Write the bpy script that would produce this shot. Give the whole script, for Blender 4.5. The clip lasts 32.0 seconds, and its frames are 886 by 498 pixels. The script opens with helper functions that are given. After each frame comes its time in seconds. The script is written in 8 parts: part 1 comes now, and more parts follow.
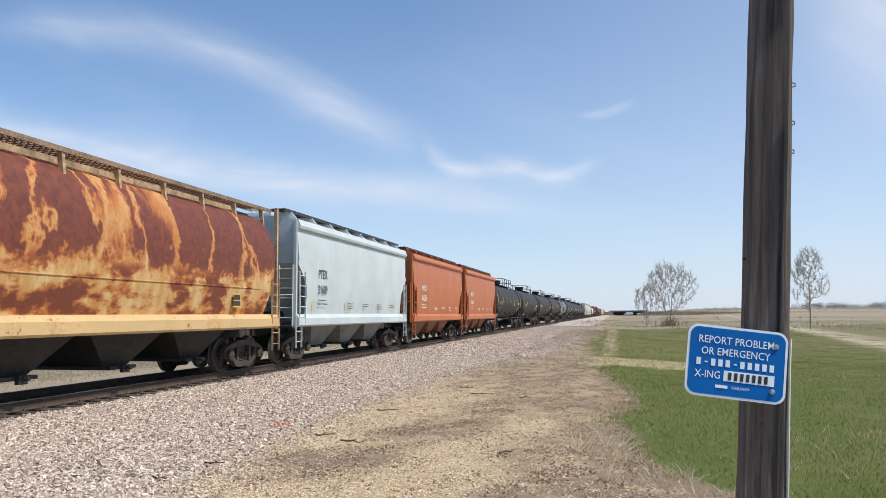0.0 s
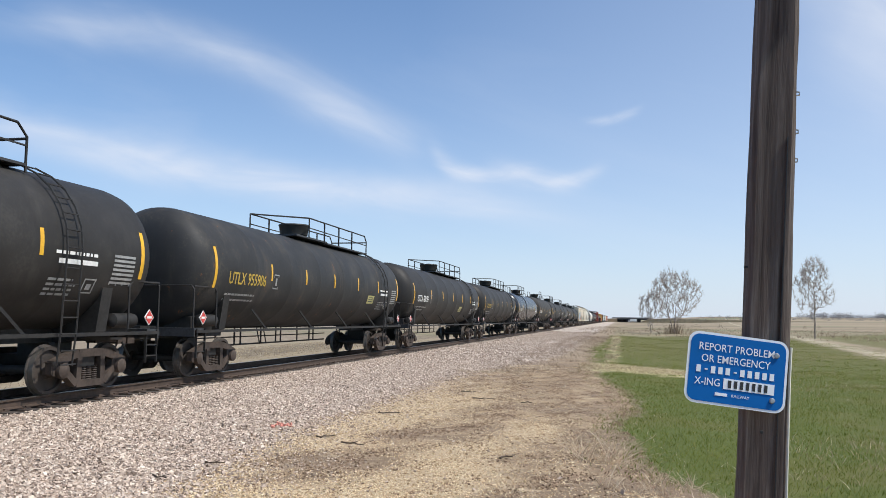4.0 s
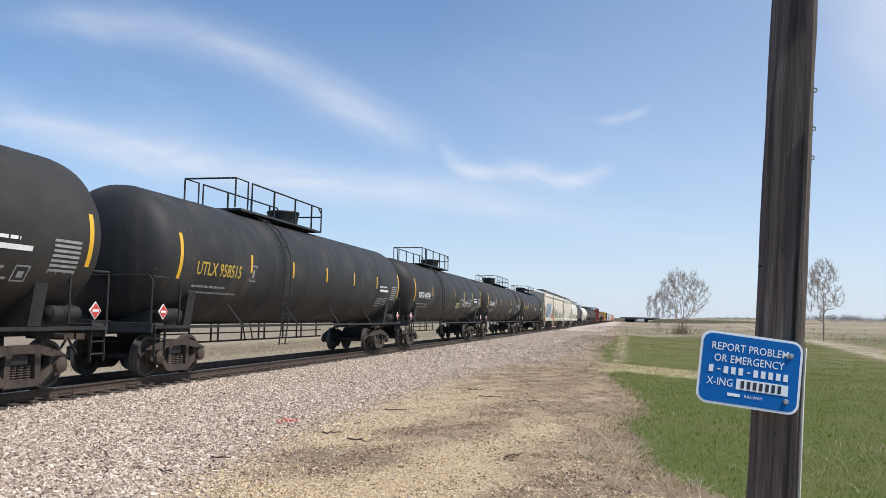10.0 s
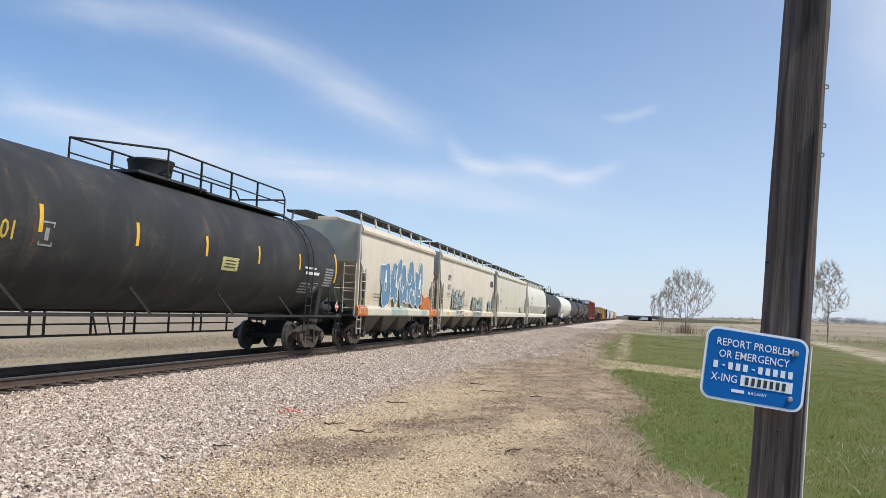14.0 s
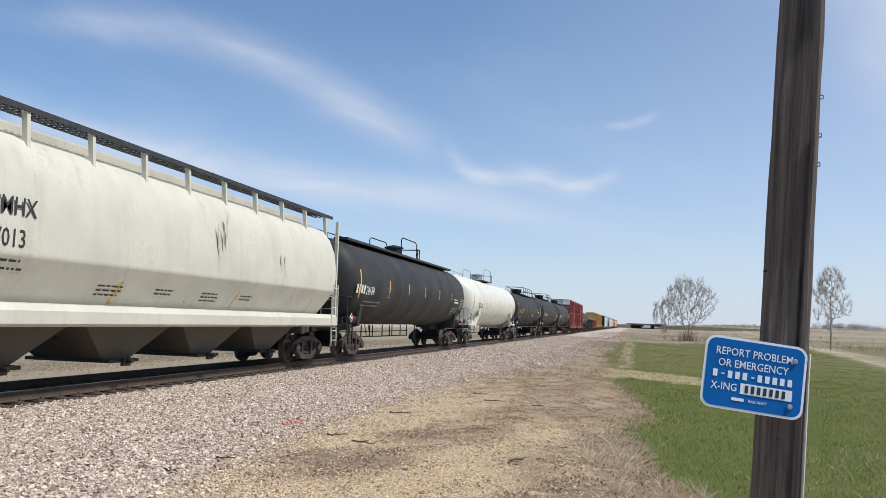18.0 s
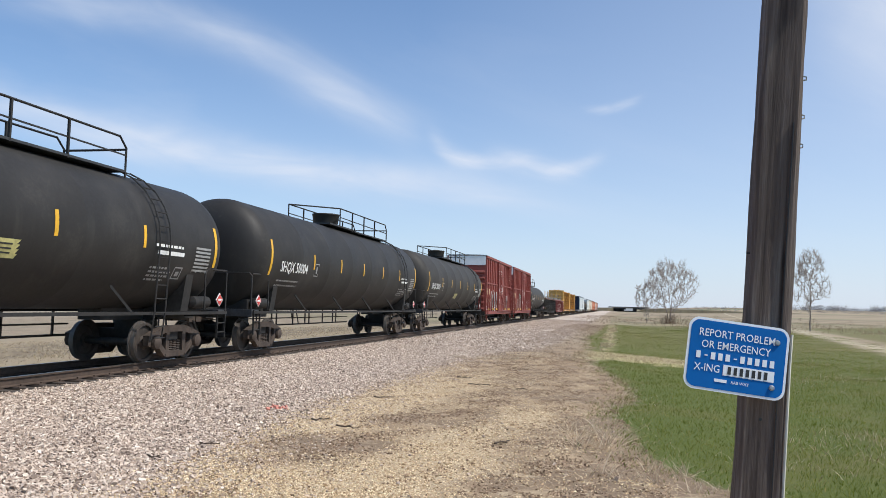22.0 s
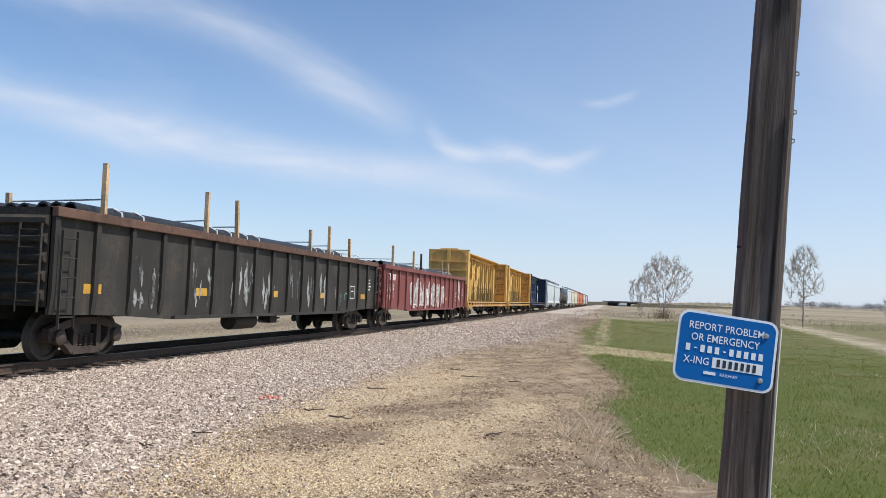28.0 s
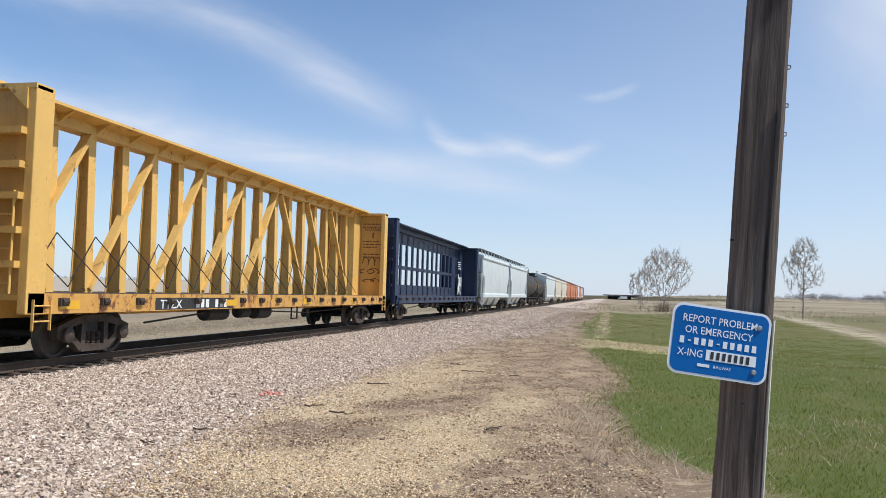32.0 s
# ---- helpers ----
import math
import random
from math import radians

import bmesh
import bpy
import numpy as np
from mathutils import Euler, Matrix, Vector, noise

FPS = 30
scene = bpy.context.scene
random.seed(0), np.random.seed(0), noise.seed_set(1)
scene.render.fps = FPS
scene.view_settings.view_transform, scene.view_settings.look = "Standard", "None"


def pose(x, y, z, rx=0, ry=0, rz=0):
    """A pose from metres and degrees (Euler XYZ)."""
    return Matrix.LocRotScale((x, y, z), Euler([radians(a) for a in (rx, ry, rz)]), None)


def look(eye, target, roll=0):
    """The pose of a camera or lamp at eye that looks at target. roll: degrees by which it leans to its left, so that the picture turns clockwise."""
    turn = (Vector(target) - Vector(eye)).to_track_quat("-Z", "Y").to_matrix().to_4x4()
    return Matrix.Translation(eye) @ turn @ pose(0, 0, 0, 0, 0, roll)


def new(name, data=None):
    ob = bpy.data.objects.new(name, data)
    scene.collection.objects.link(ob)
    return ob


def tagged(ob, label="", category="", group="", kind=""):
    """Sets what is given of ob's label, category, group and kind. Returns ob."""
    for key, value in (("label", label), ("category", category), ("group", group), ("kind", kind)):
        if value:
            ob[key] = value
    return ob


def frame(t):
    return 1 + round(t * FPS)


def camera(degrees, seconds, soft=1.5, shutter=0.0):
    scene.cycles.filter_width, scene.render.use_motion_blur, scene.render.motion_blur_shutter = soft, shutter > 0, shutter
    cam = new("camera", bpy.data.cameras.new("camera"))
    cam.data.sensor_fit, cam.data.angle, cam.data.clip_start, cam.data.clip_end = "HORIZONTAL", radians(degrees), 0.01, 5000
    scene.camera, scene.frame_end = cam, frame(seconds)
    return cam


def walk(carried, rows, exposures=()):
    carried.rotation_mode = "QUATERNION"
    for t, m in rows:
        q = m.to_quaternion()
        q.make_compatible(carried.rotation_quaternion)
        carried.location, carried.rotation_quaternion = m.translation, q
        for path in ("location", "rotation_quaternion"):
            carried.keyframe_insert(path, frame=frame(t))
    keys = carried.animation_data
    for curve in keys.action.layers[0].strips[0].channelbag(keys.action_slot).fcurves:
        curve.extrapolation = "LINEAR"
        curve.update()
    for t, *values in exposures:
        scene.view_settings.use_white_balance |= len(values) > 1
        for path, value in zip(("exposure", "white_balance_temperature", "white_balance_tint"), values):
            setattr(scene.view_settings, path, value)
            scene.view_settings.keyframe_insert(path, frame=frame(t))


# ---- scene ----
cam = camera(58.0, 32.0, soft=0.85)
PATH = [
    (0.0, 11.300, 0.000, 1.350, 94.69, 0.40, 12.05),
    (0.5, 11.303, 0.007, 1.350, 94.69, 0.39, 11.96),
    (1.0, 11.303, 0.010, 1.351, 94.89, 0.33, 11.86),
    (1.5, 11.307, 0.001, 1.352, 95.06, 0.34, 11.61),
    (2.0, 11.310, 0.007, 1.350, 94.92, 0.15, 11.33),
    (2.5, 11.311, -0.003, 1.348, 94.71, 0.08, 11.26),
    (3.0, 11.315, -0.005, 1.345, 94.52, 0.22, 11.60),
    (3.5, 11.314, -0.005, 1.347, 94.78, -0.21, 11.93),
    (5.5, 11.304, 0.017, 1.345, 95.06, -1.08, 13.21),
    (6.0, 11.296, 0.016, 1.342, 94.87, -1.25, 13.36),
    (6.5, 11.297, 0.021, 1.343, 94.88, -1.23, 12.97),
    (7.0, 11.297, 0.011, 1.344, 94.95, -1.12, 12.77),
    (7.5, 11.299, 0.016, 1.343, 95.01, -1.08, 12.67),
    (8.0, 11.299, 0.016, 1.341, 95.13, -1.04, 12.63),
    (8.5, 11.298, 0.014, 1.342, 95.06, -1.02, 12.66),
    (9.0, 11.296, 0.026, 1.340, 94.70, -1.12, 12.78),
    (9.5, 11.295, 0.035, 1.339, 94.63, -1.15, 12.85),
    (10.0, 11.297, 0.036, 1.340, 94.80, -1.18, 12.81),
    (10.5, 11.298, 0.037, 1.339, 94.62, -1.17, 12.59),
    (11.0, 11.299, 0.029, 1.336, 94.41, -1.15, 12.28),
    (11.5, 11.300, 0.023, 1.342, 94.93, -1.14, 12.56),
    (12.0, 11.295, 0.033, 1.335, 94.82, -1.56, 12.43),
    (12.5, 11.297, 0.041, 1.332, 94.43, -1.55, 12.08),
    (13.0, 11.296, 0.038, 1.333, 94.56, -1.73, 12.38),
    (13.5, 11.290, 0.048, 1.323, 94.36, -2.10, 12.71),
    (15.5, 11.298, 0.017, 1.329, 94.92, -2.23, 13.84),
    (16.0, 11.296, 0.016, 1.330, 95.05, -2.08, 13.69),
    (16.5, 11.301, 0.012, 1.332, 95.27, -1.87, 13.42),
    (17.0, 11.303, 0.009, 1.333, 95.35, -1.68, 13.16),
    (17.5, 11.306, 0.016, 1.333, 95.13, -1.74, 13.19),
    (18.0, 11.302, 0.013, 1.330, 95.08, -1.83, 13.22),
    (18.5, 11.295, 0.016, 1.332, 95.06, -1.93, 13.04),
    (19.0, 11.296, 0.028, 1.328, 94.95, -1.89, 12.63),
    (19.5, 11.295, 0.040, 1.328, 94.39, -1.89, 12.23),
    (20.0, 11.293, 0.042, 1.322, 93.97, -1.86, 12.20),
    (20.5, 11.293, 0.037, 1.324, 93.95, -1.82, 12.30),
    (21.0, 11.295, 0.036, 1.325, 93.91, -1.68, 12.22),
    (21.5, 11.298, 0.044, 1.323, 93.83, -1.60, 12.27),
    (22.0, 11.297, 0.034, 1.327, 94.00, -1.47, 12.05),
    (22.5, 11.299, 0.028, 1.326, 94.17, -1.54, 12.15),
    (23.0, 11.303, 0.024, 1.323, 93.88, -2.09, 12.55),
    (23.5, 11.300, 0.027, 1.318, 93.78, -2.35, 12.41),
    (24.0, 11.298, 0.028, 1.317, 93.93, -2.55, 12.25),
    (24.5, 11.302, 0.026, 1.319, 94.04, -2.40, 11.94),
    (25.0, 11.303, 0.024, 1.322, 94.12, -2.35, 11.86),
    (25.5, 11.305, 0.020, 1.321, 94.05, -2.43, 11.70),
    (26.0, 11.304, 0.032, 1.319, 93.91, -2.60, 11.69),
    (26.5, 11.302, 0.032, 1.315, 93.66, -2.49, 11.65),
    (28.5, 11.313, 0.016, 1.319, 93.41, -1.90, 11.71),
    (29.0, 11.316, 0.011, 1.318, 93.30, -1.75, 11.77),
    (29.5, 11.320, 0.012, 1.320, 93.41, -1.62, 11.82),
    (30.0, 11.321, -0.003, 1.319, 93.53, -1.56, 11.90),
    (30.5, 11.328, 0.004, 1.320, 93.45, -1.64, 11.84),
    (31.0, 11.331, 0.007, 1.318, 93.26, -1.69, 11.63),
    (31.5, 11.331, 0.008, 1.318, 93.14, -1.68, 11.63),
    (32.0, 11.334, 0.004, 1.319, 93.13, -1.57, 11.68),
]
walk(cam, [(t, pose(*p)) for t, *p in PATH], [(0.0, 0.0), (14.0, 0.0), (16.0, -0.07), (18.0, -0.11), (20.0, -0.07), (21.0, -0.19), (22.0, -0.01), (25.0, -0.02), (32.0, -0.03)])

# ---------------------------------------------------------------- world, sun, light
SUN_ELEVATION, SUN_AZIMUTH = 56.0, 97.0        # degrees; azimuth clockwise from +y


def link(tree, a, b):
    tree.links.new(a, b)


def make_world():
    w = bpy.data.worlds.new("world")
    scene.world = w
    w.use_nodes = True
    n, nt = w.node_tree.nodes, w.node_tree
    n.clear()
    out = n.new("ShaderNodeOutputWorld")
    bg = n.new("ShaderNodeBackground")
    bg.inputs["Strength"].default_value = SKY_STRENGTH
    link(nt, bg.outputs[0], out.inputs[0])
    sky = n.new("ShaderNodeTexSky")
    sky.sky_type = "NISHITA"
    sky.sun_disc = False
    sky.sun_elevation, sky.sun_rotation = radians(SUN_ELEVATION), radians(SUN_AZIMUTH)
    sky.air_density, sky.dust_density, sky.ozone_density = 1.0, 0.35, 2.0
    co = n.new("ShaderNodeTexCoord")
    sep = n.new("ShaderNodeSeparateXYZ")
    link(nt, co.outputs["Generated"], sep.inputs[0])

    def op(kind, a, b=0.0, clamp=False):
        m = n.new("ShaderNodeMath")
        m.operation, m.use_clamp = kind, clamp
        for k, v in enumerate((a, b)):
            if isinstance(v, (int, float)):
                m.inputs[k].default_value = v
            else:
                link(nt, v, m.inputs[k])
        return m.outputs[0]

    ahead = op("MAXIMUM", sep.outputs[1], 0.02)
    u, v = op("DIVIDE", sep.outputs[0], ahead), op("DIVIDE", sep.outputs[2], ahead)
    front = op("GREATER_THAN", sep.outputs[1], 0.05)

    def cloud_noise(scale, sx, sy, turn, detail=6.0, rough=0.6, offset=0.0):
        comb = n.new("ShaderNodeCombineXYZ")
        link(nt, u, comb.inputs[0])
        link(nt, v, comb.inputs[1])
        comb.inputs[2].default_value = offset
        rot = n.new("ShaderNodeVectorRotate")
        rot.rotation_type = "Z_AXIS"
        rot.inputs["Angle"].default_value = -turn
        link(nt, comb.outputs[0], rot.inputs["Vector"])
        mp = n.new("ShaderNodeMapping")
        mp.inputs["Scale"].default_value = (sx, sy, 1)
        link(nt, rot.outputs[0], mp.inputs[0])
        tx = n.new("ShaderNodeTexNoise")
        tx.inputs["Scale"].default_value = scale
        tx.inputs["Detail"].default_value = detail
        tx.inputs["Roughness"].default_value = rough
        tx.inputs["Distortion"].default_value = 0.6
        link(nt, mp.outputs[0], tx.inputs["Vector"])
        return tx.outputs["Fac"]

    def streak(u0, v0, u1, v1, width, strength, bend=0.0):
        """A wisp between two directions, soft across and along, broken by noise."""
        cu, cv = (u0 + u1) / 2, (v0 + v1) / 2
        length, turn = math.hypot(u1 - u0, v1 - v0) / 2, math.atan2(v1 - v0, u1 - u0)
        c, s = math.cos(turn), math.sin(turn)
        du, dv = op("SUBTRACT", u, cu), op("SUBTRACT", v, cv)
        along = op("DIVIDE", op("ADD", op("MULTIPLY", du, c), op("MULTIPLY", dv, s)), length)
        across = op("SUBTRACT", op("MULTIPLY", dv, c), op("MULTIPLY", du, s))
        a2 = op("MULTIPLY", along, along)
        across = op("SUBTRACT", across, op("MULTIPLY", op("SUBTRACT", a2, 0.5), bend))
        wob = cloud_noise(5.0, 1.0, 1.0, turn, 4.0, 0.5, cu * 7 + 1)
        across = op("ADD", across, op("MULTIPLY", op("SUBTRACT", wob, 0.5), width * 1.2))
        k = op("DIVIDE", across, width)
        fall = op("POWER", 2.718, op("MULTIPLY", op("ADD", op("MULTIPLY", k, k), op("POWER", a2, 2.0)), -1.0))
        tex = cloud_noise(3.0 / width * 0.06, 0.8, 3.2, turn, 5.0, 0.5, cu * 3)
        body = op("MULTIPLY", op("SUBTRACT", tex, 0.12), 1.5, True)
        return op("MULTIPLY", op("MULTIPLY", fall, body), strength)

    parts = [streak(*row) for row in CLOUDS]
    veil = op("MULTIPLY", op("SUBTRACT", cloud_noise(1.6, 0.6, 3.0, -0.3, 6.0, 0.6, 4.0), 0.47), 0.9, True)
    total = op("MULTIPLY", veil, 0.55)
    for p in parts:
        total = op("ADD", total, p)
    # a pale haze towards the horizon and towards the sun's side
    low = op("POWER", 2.718, op("MULTIPLY", op("MAXIMUM", v, 0.0), -5.0))
    side = op("MULTIPLY", op("ADD", u, 0.25), 0.38, True)
    total = op("ADD", op("MULTIPLY", total, front), op("MULTIPLY", side, front))
    total = op("MINIMUM", total, 0.9)
    mix = n.new("ShaderNodeMix")
    mix.data_type = "RGBA"
    link(nt, total, mix.inputs["Factor"])
    tint = n.new("ShaderNodeMix")
    tint.data_type, tint.blend_type = "RGBA", "MULTIPLY"
    tint.inputs["Factor"].default_value = 1.0
    link(nt, sky.outputs[0], tint.inputs["A"])
    tint.inputs["B"].default_value = SKY_TINT
    link(nt, tint.outputs["Result"], mix.inputs["A"])
    mix.inputs["B"].default_value = CLOUD_COLOUR
    haze = n.new("ShaderNodeMix")
    haze.data_type = "RGBA"
    link(nt, op("MULTIPLY", low, 0.72), haze.inputs["Factor"])
    link(nt, mix.outputs["Result"], haze.inputs["A"])
    haze.inputs["B"].default_value = HAZE_COLOUR
    link(nt, haze.outputs["Result"], bg.inputs["Color"])


# cloud wisps: from u, v to u, v (directions on the plane one metre ahead), width, strength, bend
CLOUDS = [
    (-0.86, 0.448, -0.46, 0.345, 0.028, 0.48, -0.012),
    (-0.56, 0.385, -0.27, 0.238, 0.023, 0.46, -0.010),
    (-0.44, 0.300, -0.25, 0.225, 0.024, 0.36, 0.0),
    (-0.98, 0.300, -0.56, 0.200, 0.034, 0.62, 0.0),
    (-0.72, 0.225, -0.10, 0.132, 0.024, 0.74, 0.0),
    (-0.235, 0.215, -0.165, 0.182, 0.0105, 0.70, 0.010),
    (-0.205, 0.186, -0.105, 0.186, 0.0090, 0.58, 0.004),
    (-0.150, 0.193, -0.045, 0.166, 0.0110, 0.64, 0.006),
    (-0.085, 0.168, -0.015, 0.188, 0.0080, 0.42, 0.004),
    (-0.034, 0.246, 0.026, 0.258, 0.0055, 0.42, 0.004),
    (0.20, 0.50, 0.42, 0.28, 0.06, 0.45, 0.0),
    (0.24, 0.34, 0.46, 0.20, 0.05, 0.35, 0.0),
]
SKY_STRENGTH = 0.12
SKY_TINT = (0.775, 1.02, 1.215, 1.0)
CLOUD_COLOUR = (6.9, 7.25, 7.9, 1.0)
HAZE_COLOUR = (6.05, 6.55, 7.95, 1.0)
make_world()

sun_lamp = new("sun", bpy.data.lights.new("sun", "SUN"))
sun_lamp.data.energy, sun_lamp.data.angle, sun_lamp.data.color = 4.5, radians(0.53), (1.0, 0.965, 0.91)
_az, _el = radians(SUN_AZIMUTH), radians(SUN_ELEVATION)
sun_lamp.matrix_world = look(Vector((math.sin(_az) * math.cos(_el), math.cos(_az) * math.cos(_el), math.sin(_el))) * 60, (0, 0, 0))


# ---------------------------------------------------------------- geometry helpers
class Geo:
    """Vertices and faces of one part."""

    def __init__(self):
        self.v, self.f = [], []

    def face(self, pts):
        b = len(self.v)
        self.v += [tuple(p) for p in pts]
        self.f.append(tuple(range(b, b + len(pts))))
        return self

    def box(self, x0, x1, y0, y1, z0, z1):
        b = len(self.v)
        self.v += [(x, y, z) for z in (z0, z1) for y in (y0, y1) for x in (x0, x1)]
        self.f += [tuple(b + i for i in q) for q in ((0, 2, 3, 1), (4, 5, 7, 6), (0, 1, 5, 4), (2, 6, 7, 3), (0, 4, 6, 2), (1, 3, 7, 5))]
        return self

    def bar(self, p, q, w, h=None, up=(0, 0, 1)):
        """A square bar from p to q, w across and h along up."""
        p, q, up = Vector(p), Vector(q), Vector(up)
        h = h or w
        d = (q - p).normalized()
        s = d.cross(up)
        s = s.normalized() if s.length > 1e-4 else d.cross(Vector((1, 0, 0))).normalized()
        t = s.cross(d).normalized()
        b = len(self.v)
        for e in (p, q):
            for i, j in ((-1, -1), (1, -1), (1, 1), (-1, 1)):
                self.v.append(tuple(e + s * (i * w / 2) + t * (j * h / 2)))
        self.f += [tuple(b + i for i in f) for f in ((0, 1, 2, 3), (7, 6, 5, 4), (0, 4, 5, 1), (1, 5, 6, 2), (2, 6, 7, 3), (3, 7, 4, 0))]
        return self

    def tube(self, pts, r, n=6, taper=1.0, caps=True):
        pts = [Vector(p) for p in pts]
        b, m = len(self.v), len(pts)
        ref = None
        for i, p in enumerate(pts):
            d = (pts[min(i + 1, m - 1)] - pts[max(i - 1, 0)]).normalized()
            if ref is None:
                ref = d.orthogonal().normalized()
            ref = (ref - d * ref.dot(d))
            ref = ref.normalized() if ref.length > 1e-5 else d.orthogonal().normalized()
            t = d.cross(ref)
            rr = r * (1 + (taper - 1) * i / max(1, m - 1))
            for k in range(n):
                a = 2 * math.pi * k / n
                self.v.append(tuple(p + ref * (rr * math.cos(a)) + t * (rr * math.sin(a))))
        for i in range(m - 1):
            for k in range(n):
                self.f.append((b + i * n + k, b + i * n + (k + 1) % n, b + (i + 1) * n + (k + 1) % n, b + (i + 1) * n + k))
        if caps:
            self.f.append(tuple(b + k for k in reversed(range(n))))
            self.f.append(tuple(b + (m - 1) * n + k for k in range(n)))
        return self

    def lathe(self, prof, centre=(0, 0, 0), axis="z", n=24):
        """Turn (along, radius) rows round an axis through centre."""
        b, cx = len(self.v), Vector(centre)
        for s, r in prof:
            for k in range(n):
                a = 2 * math.pi * k / n
                c, d = r * math.cos(a), r * math.sin(a)
                p = {"z": (c, d, s), "y": (d, s, c), "x": (s, c, d)}[axis]
                self.v.append(tuple(cx + Vector(p)))
        m = len(prof)
        for i in range(m - 1):
            for k in range(n):
                self.f.append((b + i * n + k, b + i * n + (k + 1) % n, b + (i + 1) * n + (k + 1) % n, b + (i + 1) * n + k))
        self.f.append(tuple(b + k for k in reversed(range(n))))
        self.f.append(tuple(b + (m - 1) * n + k for k in range(n)))
        return self

    def slab(self, poly, lo, hi, axis="x"):
        """A plate: a polygon given in the two other axes (y, z for x; x, z for y; x, y for z), from lo to hi."""
        b, m = len(self.v), len(poly)
        for s in (lo, hi):
            for p, q in poly:
                self.v.append({"x": (s, p, q), "y": (p, s, q), "z": (p, q, s)}[axis])
        self.f.append(tuple(b + k for k in reversed(range(m))))
        self.f.append(tuple(b + m + k for k in range(m)))
        for k in range(m):
            self.f.append((b + k, b + (k + 1) % m, b + m + (k + 1) % m, b + m + k))
        return self

    def mesh(self, name, smooth=False, bevel=0.0, angle=40):
        me = bpy.data.meshes.new(name)
        me.from_pydata(self.v, [], self.f)
        if bevel:
            bm = bmesh.new()
            bm.from_mesh(me)
            bmesh.ops.recalc_face_normals(bm, faces=bm.faces)
            edges = [e for e in bm.edges if len(e.link_faces) == 2 and e.calc_face_angle(0) > 0.5]
            bmesh.ops.bevel(bm, geom=edges, offset=bevel, segments=2, affect="EDGES", profile=0.6)
            bm.to_mesh(me)
            bm.free()
        else:
            bm = bmesh.new()
            bm.from_mesh(me)
            bmesh.ops.recalc_face_normals(bm, faces=bm.faces)
            bm.to_mesh(me)
            bm.free()
        if smooth:
            me.polygons.foreach_set("use_smooth", [True] * len(me.polygons))
            me.set_sharp_from_angle(angle=radians(angle))
        return me


def part(name, geo, material, parent=None, label="", at=None, smooth=False, bevel=0.0):
    """Link a Geo (or a ready mesh) as one mesh object under a thing or a part."""
    me = geo.mesh(name, smooth, bevel) if isinstance(geo, Geo) else geo
    if material and not me.materials:
        me.materials.append(material)
    ob = new(name, me)
    if parent is not None:
        ob.parent = parent
    if at is not None:
        ob.matrix_basis = at
    if label:
        ob["label"] = label
    return ob


# ---------------------------------------------------------------- materials
def colour_ramp(nt, rows):
    r = nt.nodes.new("ShaderNodeValToRGB")
    el = r.color_ramp.elements
    while len(el) < len(rows):
        el.new(0.5)
    for e, (p, c) in zip(el, rows):
        e.position, e.color = p, (*c, 1.0)
    return r


def base_material(name, rough=0.5, metal=0.0):
    m = bpy.data.materials.new(name)
    m.use_nodes = True
    nt = m.node_tree
    b = nt.nodes["Principled BSDF"]
    b.inputs["Roughness"].default_value, b.inputs["Metallic"].default_value = rough, metal
    return m, nt, b


def noise_node(nt, scale, detail=6.0, rough=0.6, stretch=(1, 1, 1), space="Object", offset=(0, 0, 0), distortion=0.0):
    co = nt.nodes.new("ShaderNodeTexCoord")
    mp = nt.nodes.new("ShaderNodeMapping")
    mp.inputs["Scale"].default_value = stretch
    mp.inputs["Location"].default_value = offset
    link(nt, co.outputs[space], mp.inputs[0])
    tx = nt.nodes.new("ShaderNodeTexNoise")
    tx.inputs["Scale"].default_value, tx.inputs["Detail"].default_value = scale, detail
    tx.inputs["Roughness"].default_value, tx.inputs["Distortion"].default_value = rough, distortion
    link(nt, mp.outputs[0], tx.inputs["Vector"])
    return tx.outputs["Fac"]


def maths(nt, kind, a, b=0.0, clamp=False):
    m = nt.nodes.new("ShaderNodeMath")
    m.operation, m.use_clamp = kind, clamp
    for k, v in enumerate((a, b)):
        if isinstance(v, (int, float)):
            m.inputs[k].default_value = v
        else:
            link(nt, v, m.inputs[k])
    return m.outputs[0]


def step(nt, x, lo, hi):
    m = nt.nodes.new("ShaderNodeMapRange")
    m.interpolation_type = "SMOOTHSTEP"
    m.inputs["From Min"].default_value, m.inputs["From Max"].default_value = lo, hi
    if isinstance(x, (int, float)):
        m.inputs["Value"].default_value = x
    else:
        link(nt, x, m.inputs["Value"])
    return m.outputs["Result"]


def mixed(nt, fac, a, b, blend="MIX"):
    m = nt.nodes.new("ShaderNodeMix")
    m.data_type, m.blend_type = "RGBA", blend
    for key, v in (("Factor", fac), ("A", a), ("B", b)):
        if isinstance(v, (int, float)):
            m.inputs[key].default_value = v
        elif isinstance(v, tuple):
            m.inputs[key].default_value = (*v, 1.0)
        else:
            link(nt, v, m.inputs[key])
    return m.outputs["Result"]


def bump(nt, b, height, strength=0.2, distance=0.02):
    n = nt.nodes.new("ShaderNodeBump")
    n.inputs["Strength"].default_value, n.inputs["Distance"].default_value = strength, distance
    link(nt, height, n.inputs["Height"])
    link(nt, n.outputs[0], b.inputs["Normal"])


